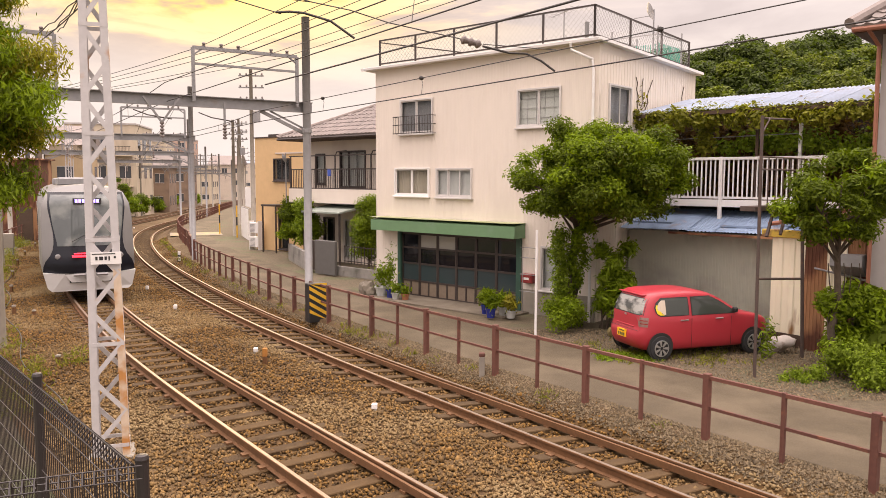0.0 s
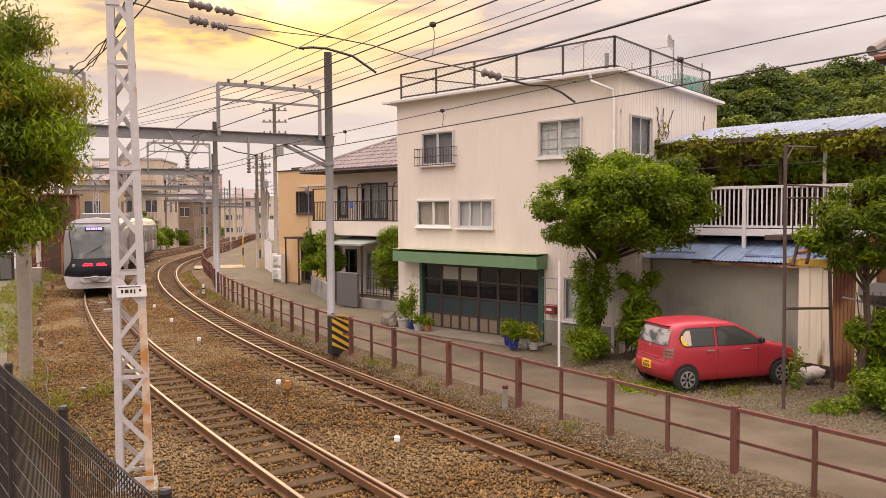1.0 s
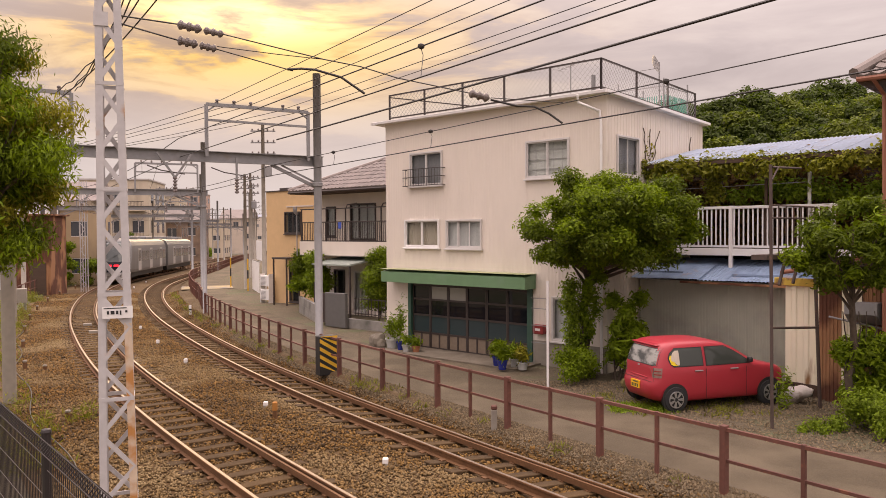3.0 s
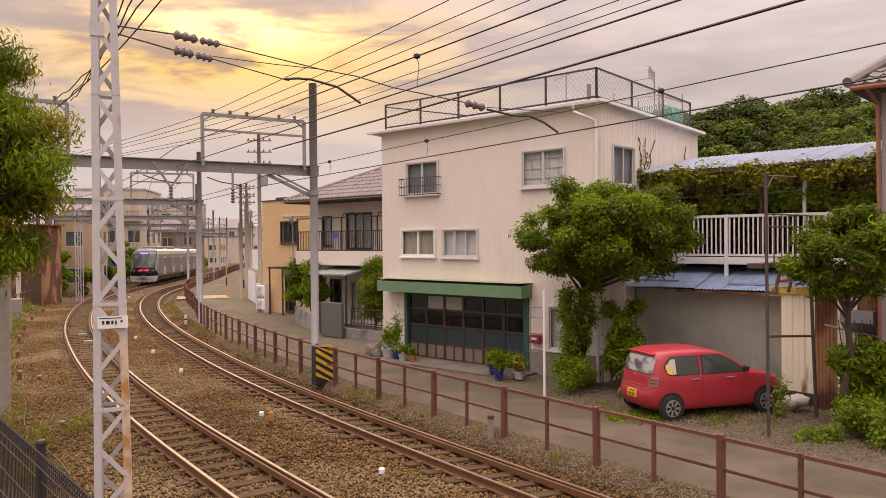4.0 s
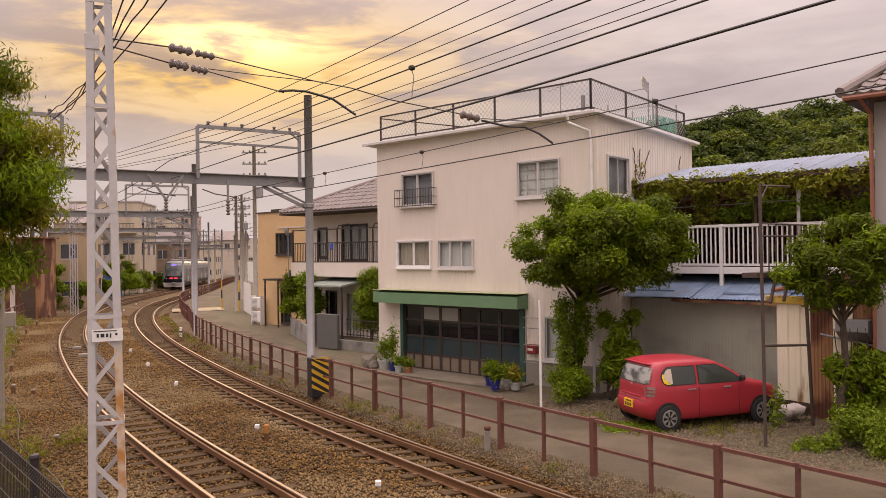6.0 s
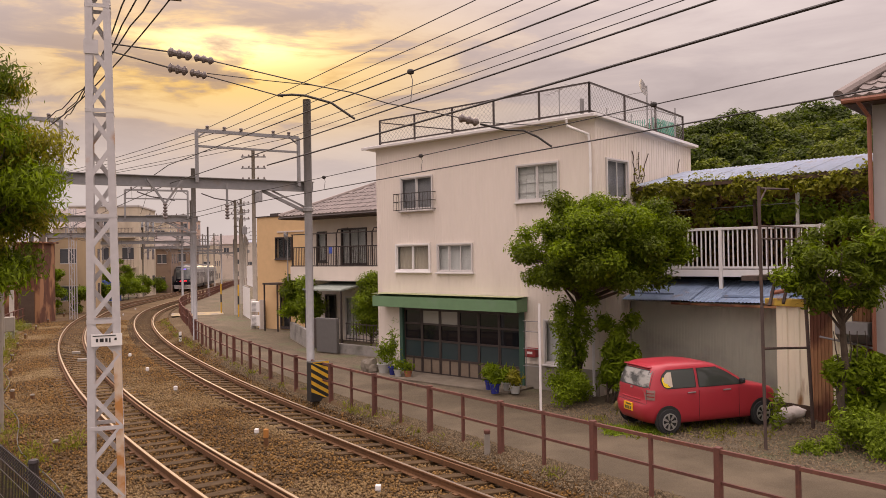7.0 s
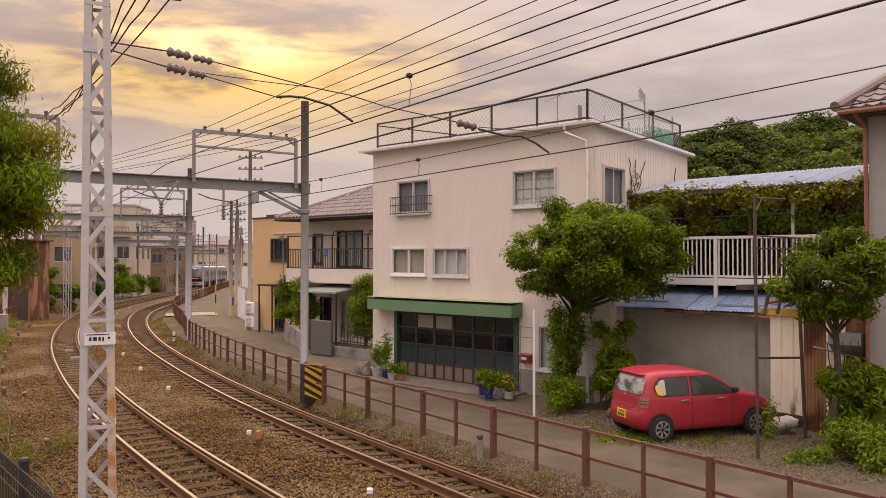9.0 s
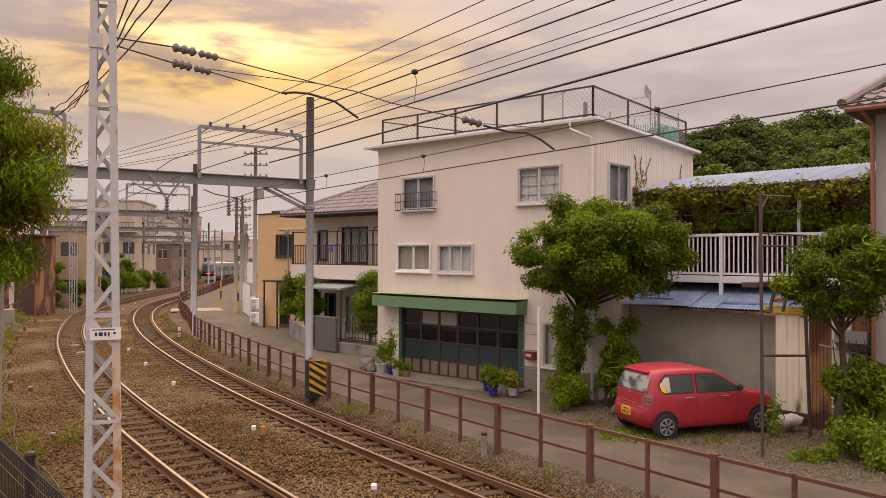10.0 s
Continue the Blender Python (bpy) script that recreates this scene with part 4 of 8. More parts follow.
# ---- overhead line: gantries, mast, wires ----
def build_gantry(s, right_o, left_o, near, hang=(-1.89, 1.89)):
    """A steel portal over both tracks: round poles, a channel beam, braces and an upright frame for the feeders."""
    g = thing("gantry", "grey steel catenary gantry spanning both railway tracks", "gantry", group="catenary gantries")
    a, b = at(s, right_o), at(s, left_o)
    d = (b - a).normalized()
    zb = a.z + 6.08
    seg = 14 if near else 8
    for p in (a, b):
        part("pole", tube([p + Vector((0, 0, -0.2)), p + Vector((0, 0, 5.0)), p + Vector((0, 0, 8.62))], 0.115 if p is a else 0.15, seg), M_GALV if p is a else M_POLE, g, smooth=True)
    p0, p1 = a - d * 0.22, b + d * 0.3
    up = Vector((0, 0, 1))
    bm = bmesh.new()
    z0 = Vector((0, 0, zb - a.z))
    q0, q1 = Vector((p0.x, p0.y, zb)), Vector((p1.x, p1.y, zb))
    side = d.cross(up) * 0.14
    out = side.normalized()
    ring = ((0.01, -0.15), (0.01, 0.15), (-0.10, 0.15), (-0.10, 0.13), (-0.01, 0.13), (-0.01, -0.13), (-0.10, -0.13), (-0.10, -0.15))
    ends = [[bm.verts.new(q + side + out * a + up * b) for a, b in ring] for q in (q0, q1)]
    for k in range(8):
        bm.faces.new((ends[0][k], ends[0][(k + 1) % 8], ends[1][(k + 1) % 8], ends[1][k]))
    bm.faces.new(ends[0][::-1])
    bm.faces.new(ends[1])
    bmesh.ops.recalc_face_normals(bm, faces=bm.faces)
    part("beam", bm, M_GALV, g, "weathered grey channel beam")
    for p, sg in ((a, 1), (b, -1)):
        part("brace", bar(Vector((p.x, p.y, zb - 0.75)) + side, Vector((p.x, p.y, zb - 0.15)) + d * sg * 1.35 + side, 0.06, 0.09), M_GALV, g)
        part("brace_strap", bar(Vector((p.x, p.y, zb - 0.62)) + side, Vector((p.x, p.y, zb - 0.15)) + d * sg * 1.05 + side, 0.03, 0.05), M_GALV, g)
        cl = lathe([(0.13, -0.06), (0.15, -0.05), (0.15, 0.05), (0.13, 0.06)], seg, at=(p.x, p.y, zb - 0.68))
        part("clamp", cl, M_GALV, g)
    L = (b - a).length
    spans = ((0.28, 3.2), (L - 1.45, L - 0.1))
    for i, (u0, u1) in enumerate(spans):
        f0, f1 = a + d * u0, a + d * u1
        f0.z = f1.z = zb
        fr = bmesh.new()
        for q in (f0, f1):
            bar(q, q + up * 1.4, 0.08, 0.08, fr, up=d)
        bar(f0 + up * 1.4, f1 + up * 1.4, 0.07, 0.09, fr)
        bar(f0 + up * 0.98, f1 + up * 0.98, 0.05, 0.06, fr)
        for q, sg in ((f0, 1), (f1, -1)):
            bar(q + up * 1.2, q + up * 1.38 + d * sg * 0.25, 0.04, 0.04, fr)
        ff = part("feeder_frame", fr, M_GALV, g, "upright frame carrying feeder insulators")
        ks = (0.1, 0.26, 0.42, 0.74, 0.9) if i == 0 else (0.2, 0.5, 0.8)
        for k in ks:
            q = f1.lerp(f0, k) + up * 1.44
            part("insulator", lathe([(0.02, 0), (0.045, 0.01), (0.045, 0.04), (0.025, 0.05), (0.05, 0.065), (0.05, 0.10), (0.02, 0.12)], 8, at=q), M_PORC, ff)
    # hangers under the beam: a V over each track with stacked insulators
    for o in hang:
        c = at(s, o)
        c.z = zb
        hb = bmesh.new()
        bar(c - d * 0.45 + up * 0.05, c - up * 0.6, 0.05, 0.05, hb)
        bar(c + d * 0.45 + up * 0.05, c - up * 0.6, 0.05, 0.05, hb)
        if o == hang[0] or s > 0:
            part("hanger", hb, M_GALV, g)
        else:
            hb.free()
            part("hanger", bar(c, c - up * 0.62, 0.05, 0.05, up=d), M_GALV, g)
        prof = [(0.02, 0)]
        for k in range(5):
            prof += [(0.06, -0.02 - k * 0.085), (0.06, -0.05 - k * 0.085), (0.025, -0.07 - k * 0.085)]
        part("insulator", lathe(prof[::-1], 8, at=c - up * 0.58), M_PORC, g)
        arm = c - up * 0.3
        part("steady_arm", tube([arm + d * 0.7, arm + d * 0.35 - up * 0.12, arm - d * 0.25 - up * 0.2], 0.016, 5), M_DARKFR, g)
    return g


def leg_piece(t, a, b, sx, sy, mt):
    bm = bmesh.new()
    bar(a - Vector((sx * 0.045, 0, 0)), b - Vector((sx * 0.045, 0, 0)), 0.10, 0.012, bm, up=(0, 1, 0))
    bar(a - Vector((0, sy * 0.045, 0)), b - Vector((0, sy * 0.045, 0)), 0.012, 0.10, bm, up=(0, 1, 0))
    part("leg", bm, mt, t, "steel angle leg")


def build_mast():
    """A square lattice mast of angle steel with zigzag braces."""
    t = thing("lattice_mast", "pale grey-painted steel lattice mast with rust streaks", "mast", Matrix.Translation((-4.88, 11.05, 0)) @ Matrix.Rotation(radians(-0.35), 4, "Y") @ Matrix.Rotation(radians(22), 4, "Z"))
    H, w0, w1 = 9.2, 0.245, 0.145

    def hw(z):
        return w0 + (w1 - w0) * z / H

    for sx, sy in ((-1, -1), (1, -1), (1, 1), (-1, 1)):
        for za, zb, mt in ((-0.2, 2.7, M_MASTRUST if (sx, sy) == (1, -1) else M_MAST), (2.7, H, M_MAST)):
            leg_piece(t, Vector((sx * hw(za), sy * hw(za), za)), Vector((sx * hw(zb), sy * hw(zb), zb)), sx, sy, mt)
    step = 0.50
    n = int(H / step)
    for f in range(4):
        rot = Matrix.Rotation(radians(90 * f), 4, "Z")
        for k in range(n):
            za, zb2 = 0.12 + k * step, 0.12 + (k + 1) * step
            sg = 1 if (k + f) % 2 else -1
            p, q = rot @ Vector((sg * hw(za) * 0.92, -hw(za), za)), rot @ Vector((-sg * hw(zb2) * 0.92, -hw(zb2), zb2))
            part("brace", bar(p, q, 0.065, 0.012, up=rot @ Vector((0, 1, 0))), M_MAST, t)
            if k % 3 == 0:
                p, q = rot @ Vector((-hw(za), -hw(za) - 0.004, za)), rot @ Vector((hw(za), -hw(za) - 0.004, za))
                part("strut", bar(p, q, 0.012, 0.055), M_MAST, t)
    pl = part("number_plate", box(-0.16, 0.24, -0.275, -0.262, 2.78, 2.95), M_WHITE, t, "white enamel plate with worn black marks")
    b = bmesh.new()
    for k, (xa, za, w, h) in enumerate(((-0.10, 2.84, 0.03, 0.05), (-0.05, 2.84, 0.05, 0.05), (0.02, 2.84, 0.03, 0.05), (0.07, 2.83, 0.02, 0.06), (0.14, 2.86, 0.03, 0.03), (-0.14, 2.92, 0.3, 0.012))):
        box(xa, xa + w, -0.279, -0.2755, za, za + h, b)
    part("plate_bar", b, M_BLACK, pl)
    part("head_box", box(-0.19, 0.0, -0.19, -0.16, 6.92, 7.12), M_MAST, t)
    arm = part("cross_arm", box(-0.3, 1.15, -0.06, 0.06, 7.86, 7.96), M_GALV, t)
    part("foot", box(-0.32, 0.32, -0.32, 0.32, -0.3, -0.03, bevel=0.02), M_CONCRETE, t)
    return t


def sag(p, q, drop, n=10):
    p, q = Vector(p), Vector(q)
    return [p.lerp(q, k / n) - Vector((0, 0, 4 * drop * (k / n) * (1 - k / n))) for k in range(n + 1)]


def wire(name, pts, r, label, mtl=None):
    ob = part(name, tube(pts, r, 5), mtl or M_WIRE)
    return tagged(ob, label, "wire", "overhead wires")


def string(p, q, n, r, parent, bm=None):
    """A string of porcelain discs from p to q."""
    p, q = Vector(p), Vector(q)
    m = Matrix.Translation(p) @ (q - p).to_track_quat("Z", "Y").to_matrix().to_4x4()
    L = (q - p).length
    prof = [(0.012, 0)]
    for k in range(n):
        z = L * (k + 0.15) / n
        prof += [(r * 0.6, z), (r, z + 0.18 * L / n), (r * 0.95, z + 0.45 * L / n), (r * 0.7, z + 0.6 * L / n)]
    prof.append((0.012, L))
    return part("insulator_disc_string", lathe(prof, 12), M_PORC, parent, m=m, smooth=False)


def build_wires():
    g2 = [at(13.2, o) for o in (-1.89, 1.89)]
    F_ = "thin dark feeder wire above the railway"
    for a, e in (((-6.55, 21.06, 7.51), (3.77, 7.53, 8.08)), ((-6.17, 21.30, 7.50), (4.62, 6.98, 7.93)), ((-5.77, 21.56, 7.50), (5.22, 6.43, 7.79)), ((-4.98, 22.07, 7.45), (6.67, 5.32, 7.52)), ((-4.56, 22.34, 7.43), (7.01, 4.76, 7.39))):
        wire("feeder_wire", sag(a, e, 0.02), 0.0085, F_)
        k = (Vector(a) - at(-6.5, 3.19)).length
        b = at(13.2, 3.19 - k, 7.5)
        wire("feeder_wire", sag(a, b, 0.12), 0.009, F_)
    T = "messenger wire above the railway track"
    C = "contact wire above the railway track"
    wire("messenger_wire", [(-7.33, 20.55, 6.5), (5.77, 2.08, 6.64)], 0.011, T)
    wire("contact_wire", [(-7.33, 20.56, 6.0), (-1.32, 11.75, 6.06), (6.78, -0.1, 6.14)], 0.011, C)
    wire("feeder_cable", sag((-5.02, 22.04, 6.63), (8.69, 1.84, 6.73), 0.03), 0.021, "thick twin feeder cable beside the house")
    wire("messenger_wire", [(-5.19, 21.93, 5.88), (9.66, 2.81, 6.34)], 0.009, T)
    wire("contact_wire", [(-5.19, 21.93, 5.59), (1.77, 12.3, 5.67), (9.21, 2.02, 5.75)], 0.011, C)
    # on to the next gantries
    prev = [(Vector((-7.33, 20.55, 6.5)), Vector((-7.33, 20.56, 6.0))), (Vector((-5.19, 21.93, 5.88)), Vector((-5.19, 21.93, 5.59)))]
    for s in (13.2, 33.0, 53.0, 74.0, 96.0, 122.0):
        for i, o in enumerate((-1.89, 1.89)):
            top, con = at(s, o, 6.3), at(s, o, 5.7)
            wire("messenger_wire", sag(prev[i][0], top, 0.25), 0.011, T)
            wire("contact_wire", [prev[i][1], con], 0.011, C)
            n = 4
            for k in range(1, n):
                u = k / n
                a = prev[i][0].lerp(top, u) - Vector((0, 0, 0.25 * 4 * u * (1 - u)))
                wire("dropper", [a, prev[i][1].lerp(con, u)], 0.006, "short dropper between overhead wires")
            prev[i] = (top, con)
        if s > 20:
            for o in (3.0, 1.6, 0.6, -4.0):
                s0 = {33.0: 13.2, 53.0: 33.0, 74.0: 53.0, 96.0: 74.0, 122.0: 96.0}[s]
                wire("feeder_wire", sag(at(s0, o, 7.5), at(s, o, 7.5), 0.12), 0.012, F_)
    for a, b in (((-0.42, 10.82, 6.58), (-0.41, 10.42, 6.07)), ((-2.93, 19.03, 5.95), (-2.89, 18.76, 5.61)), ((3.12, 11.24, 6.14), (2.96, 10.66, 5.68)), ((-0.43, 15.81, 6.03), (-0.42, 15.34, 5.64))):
        a, b = Vector(a), Vector(b)
        h = thing("dropper_hanger", "dropper with round clamp between two wires", "dropper", Matrix.Translation(a))
        part("clamp", lathe([(0.012, -0.04), (0.045, -0.025), (0.05, 0.0), (0.045, 0.025), (0.012, 0.04)], 10), M_WIRE, h)
        d = b - a
        part("strand", tube([Vector((0, 0, -0.03)), d * 0.3 + Vector((0.03, 0, 0)), d], 0.006, 5), M_WIRE, h)
    # strain wires across from the lattice mast
    U = thing("span_wire", "cross-span wire with porcelain insulator strings", "wire", group="overhead wires")
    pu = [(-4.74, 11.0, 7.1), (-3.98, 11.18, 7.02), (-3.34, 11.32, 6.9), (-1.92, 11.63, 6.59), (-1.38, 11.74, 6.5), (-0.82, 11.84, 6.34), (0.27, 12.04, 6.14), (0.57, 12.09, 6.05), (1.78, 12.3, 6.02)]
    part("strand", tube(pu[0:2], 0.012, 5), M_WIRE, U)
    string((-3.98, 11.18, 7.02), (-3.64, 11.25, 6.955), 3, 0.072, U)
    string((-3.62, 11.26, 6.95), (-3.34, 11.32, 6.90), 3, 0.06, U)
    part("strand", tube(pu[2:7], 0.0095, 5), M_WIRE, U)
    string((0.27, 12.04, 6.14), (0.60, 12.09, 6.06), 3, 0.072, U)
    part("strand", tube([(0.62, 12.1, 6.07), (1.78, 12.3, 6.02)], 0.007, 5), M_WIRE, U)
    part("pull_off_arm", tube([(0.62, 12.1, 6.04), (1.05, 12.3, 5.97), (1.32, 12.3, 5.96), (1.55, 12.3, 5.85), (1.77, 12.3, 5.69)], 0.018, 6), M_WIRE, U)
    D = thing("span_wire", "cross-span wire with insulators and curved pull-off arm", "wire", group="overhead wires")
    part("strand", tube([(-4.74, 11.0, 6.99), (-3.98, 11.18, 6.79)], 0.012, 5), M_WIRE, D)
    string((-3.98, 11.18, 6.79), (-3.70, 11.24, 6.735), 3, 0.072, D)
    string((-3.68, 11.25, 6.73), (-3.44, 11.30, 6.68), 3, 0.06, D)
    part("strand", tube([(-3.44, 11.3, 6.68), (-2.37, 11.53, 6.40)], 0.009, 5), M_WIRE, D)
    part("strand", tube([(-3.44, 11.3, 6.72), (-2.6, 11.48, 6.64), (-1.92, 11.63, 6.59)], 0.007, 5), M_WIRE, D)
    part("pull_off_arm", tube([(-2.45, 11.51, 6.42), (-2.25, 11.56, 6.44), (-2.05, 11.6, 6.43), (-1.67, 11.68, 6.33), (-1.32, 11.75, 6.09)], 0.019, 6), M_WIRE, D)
    # drooping cables from the gantry to the mast
    for i, (a, b) in enumerate((((-9.43, 19.2, 7.55), (-4.45, 11.0, 7.9)), ((-9.6, 19.1, 7.5), (-4.3, 11.05, 7.9)), ((-9.9, 18.9, 7.4), (-4.1, 11.1, 7.9)), ((-10.2, 18.7, 6.9), (-3.85, 11.2, 7.9)))):
        pts = sag(a, b, 0.28, 14)
        if i < 3:
            pts = [p + Vector((0, 0, 0.035 * math.sin(k * 2.1 + i))) for k, p in enumerate(pts)]
        wire("feeder_cable", pts, 0.012, "sagging dark cable tied to the lattice mast")


def build_mesh_fence():
    """The dark mesh fence by the viewer, with bent-over top edges, round a corner post."""
    f = thing("mesh_fence", "dark brown welded wire mesh fence with round posts", "fence")
    top = 2.63
    c, far = Vector((-1.46, 3.63, top)), Vector((-2.79, 5.19, top))
    d = (far - c).normalized()
    pts = [c, far, far + d * 2.0, far + d * 4.0]
    turn = Vector((-0.93, -0.36, 0)).normalized()
    ends = [(c, p) for p in (c + turn * 2.0,)]
    for p in [*pts, ends[0][1]]:
        part("post", tube([p + Vector((0, 0, -2.75)), p + Vector((0, 0, 0.0))], 0.032, 10), M_MESH, f)
        part("post_cap", lathe([(0.033, 0.0), (0.036, 0.012), (0.03, 0.03), (0.012, 0.036)], 10, at=p + Vector((0, 0, -0.005))), M_MESH, f)
    for p, q in [*zip(pts, pts[1:]), *ends]:
        dd = (q - p).normalized()
        n = (q - p).length
        nrm = Vector((-dd.y, dd.x, 0))
        bm = bmesh.new()
        k = 0.06
        while k < n - 0.04:
            b = p + dd * k
            bar(b + Vector((0, 0, -2.6)), b + Vector((0, 0, -0.06)), 0.0065, 0.0065, bm, up=dd)
            bar(b + Vector((0, 0, -0.06)), b + Vector((0, 0, -0.01)) + nrm * 0.05, 0.0065, 0.0065, bm, up=dd)
            bar(b + Vector((0, 0, -0.01)) + nrm * 0.05, b + Vector((0, 0, -0.06)) + nrm * 0.09, 0.0065, 0.0065, bm, up=dd)
            k += 0.05
        tagged(part("wire_infill", bm, M_MESH, f), kind="stuff")
        for z, o in ((-0.06, 0.0), (-0.01, 0.05), (-0.06, 0.09), (-0.25, 0.004), (-0.45, 0.004), (-0.65, 0.004), (-0.85, 0.004), (-1.05, 0.004), (-1.25, 0.004), (-1.45, 0.004), (-1.65, 0.004), (-1.95, 0.004), (-2.25, 0.004), (-2.55, 0.004)):
            part("line_wire", tube([p + nrm * o + Vector((0, 0, z)), q + nrm * o + Vector((0, 0, z))], 0.0032 if z < -0.1 else 0.004, 5), M_MESH if z > -0.1 else M_MESHL, f)


M_MESH = mat("dark_brown_coated_wire", (0.032, 0.026, 0.026), 0.45, 0.2, vary=0.1)
M_MESHL = mat("bare_line_wire", (0.12, 0.11, 0.11), 0.35, 0.5, vary=0.1)


def build_trackside():
    # striped guard block at the pole's foot
    hz = thing("guard_block", "yellow and black striped steel guard at a pole", "guard", Matrix.Translation((-3.62, 21.80, 0)) @ Matrix.Rotation(heading(-7.5), 4, "Z"))
    part("core", box(-0.27, 0.27, -0.16, 0.16, -0.1, 1.02, bevel=0.02), M_BLACK, hz)
    for k in range(6):
        b = bmesh.new()
        z = -0.05 + k * 0.22
        v = [b.verts.new((x, -0.168, min(1.02, max(-0.05, zz)))) for x, zz in ((-0.272, z + 0.24), (0.272, z - 0.1), (0.272, z + 0.01), (-0.272, z + 0.35))]
        b.faces.new(v)
        part("stripe", b, M_HAZY, hz)
    # white marker stubs along the tracks
    for (x, y), h, dark in (((-1.19, 13.26), 0.16, 0), ((-4.38, 17.76), 0.16, 0), ((-3.88, 16.55), 0.42, 2), ((-8.46, 16.64), 0.24, 1), ((-12.15, 22.6), 0.22, 1)):
        marker(Vector((x, y, gz(y) - 0.1)), h, dark)
    for s in (-3, 2, 7, 12, 17, 23, 29, 36, 44):
        marker(at(s, 0.15, -0.1), 0.2, 0)
        marker(at(s + 1.4, -4.2, -0.05), 0.3, 1)
    st = thing("stub_post", "short grey stub post with a red cap", "post", Matrix.Translation((0.83, 15.61, 0)))
    part("shaft", box(-0.06, 0.06, -0.06, 0.06, -0.1, 0.33, bevel=0.01), M_CONCRETE, st)
    part("cap", box(-0.065, 0.065, -0.065, 0.065, 0.33, 0.42, bevel=0.02), M_FENCE, st, "faded red cap")
    w = at(13.0, 3.05, 0)
    wp = thing("marker_post", "short white striped marker post by the railing", "post", Matrix.Translation(w))
    part("shaft", tube([(0, 0, -0.1), (0, 0, 0.38)], 0.07, 8), M_WHITE, wp)
    part("band", tube([(0, 0, 0.12), (0, 0, 0.2)], 0.073, 8), M_BLACK, wp)
    for s, o in ((9.5, -3.0), (6.6, -2.9)):
        t = thing("track_plate", "small pale concrete slab between the rails", "slab", Matrix.Translation(at(s, o + 1.2, 0.02)) @ Matrix.Rotation(heading(s), 4, "Z"))
        part("slab", box(-0.17, 0.17, -0.12, 0.12, -0.12, 0.05, bevel=0.01), M_CONCRETE, t)
    cab = thing("cable_duct", "dark cable lying along the ballast edge", "cable")
    part("duct", tube([at(s, -4.35 + 0.12 * math.sin(s * 0.9), 0.03) for s in np.arange(-14, 12, 0.7)], 0.013, 6), M_BLACK, cab)
    cb = thing("relay_box", "grey trackside relay box on short legs", "relay box", Matrix.Translation(at(18, -5.0, 0)) @ Matrix.Rotation(heading(18), 4, "Z"))
    part("body", box(-0.35, 0.35, -0.3, 0.3, 0.45, 1.2, bevel=0.02), M_CONCRETE, cb)
    for sx in (-0.28, 0.28):
        part("leg", box(sx - 0.04, sx + 0.04, -0.2, 0.2, -0.1, 0.45), M_GALV, cb)


def marker(p, h, dark):
    t = thing("track_marker", "small white-topped marker stub in the ballast", "marker", Matrix.Translation(p), group="track markers")
    part("stub", box(-0.045, 0.045, -0.045, 0.045, -0.05, h * (0.78 if dark else 0.4), bevel=0.008), M_RAIL if dark else M_CONCRETE, t)
    if dark == 2:
        part("cap", box(-0.05, 0.05, -0.05, 0.05, h * 0.55, h, bevel=0.012), M_ORANGE, t, "weathered orange cap")
        return
    part("cap", box(-0.05, 0.05, -0.05, 0.05, h * (0.78 if dark else 0.4), h, bevel=0.012), M_CONCRETE if dark else M_WHITE, t)


# ---- neighbours of the main house ----
def tile_mesh(pitch, length):
    """One pan tile: a shallow S across, thick at its lower edge."""
    bm = bmesh.new()
    prev = None
    for i in range(5):
        x = -pitch / 2 + pitch * i / 4 * 1.04
        h = (0.05, 0.02, 0.0, 0.012, 0.05)[i]
        cur = (bm.verts.new((x, 0, 0.045 + h)), bm.verts.new((x, length, 0.012 + h)), bm.verts.new((x, 0, 0.0 + h * 0.4)))
        if prev:
            bm.faces.new((prev[0], cur[0], cur[1], prev[1]))
            bm.faces.new((prev[2], cur[2], cur[0], prev[0]))
        prev = cur
    return mesh_from(bm, "tile")


def tile_roof(parent, x0, x1, y0, y1, z0, z1, ridge_x0, ridge_x1, pitch=0.27, rows=9):
    """A hipped roof slope facing -y, in rows of pan tiles, from the eave y0, z0 to the ridge y1, z1."""
    slope = math.atan2(z1 - z0, y1 - y0)
    me = tile_mesh(pitch, math.hypot(y1 - y0, z1 - z0) / rows * 1.12)
    under = bmesh.new()
    under.faces.new([under.verts.new(p) for p in ((x0, y0, z0 - 0.01), (x1, y0, z0 - 0.01), (ridge_x1, y1, z1 - 0.01), (ridge_x0, y1, z1 - 0.01))])
    part("roof_deck", under, M_TILE, parent)
    for r in range(rows):
        a = r / rows
        xa, xb = x0 + (ridge_x0 - x0) * a, x1 + (ridge_x1 - x1) * a
        k = int((xb - xa) / pitch)
        for i in range(k):
            link("tile", me, M_TILE, parent, m=Matrix.Translation((xb - (i + 0.5) * pitch, y0 + (y1 - y0) * a, z0 + (z1 - z0) * a)) @ Matrix.Rotation(slope, 4, "X"))


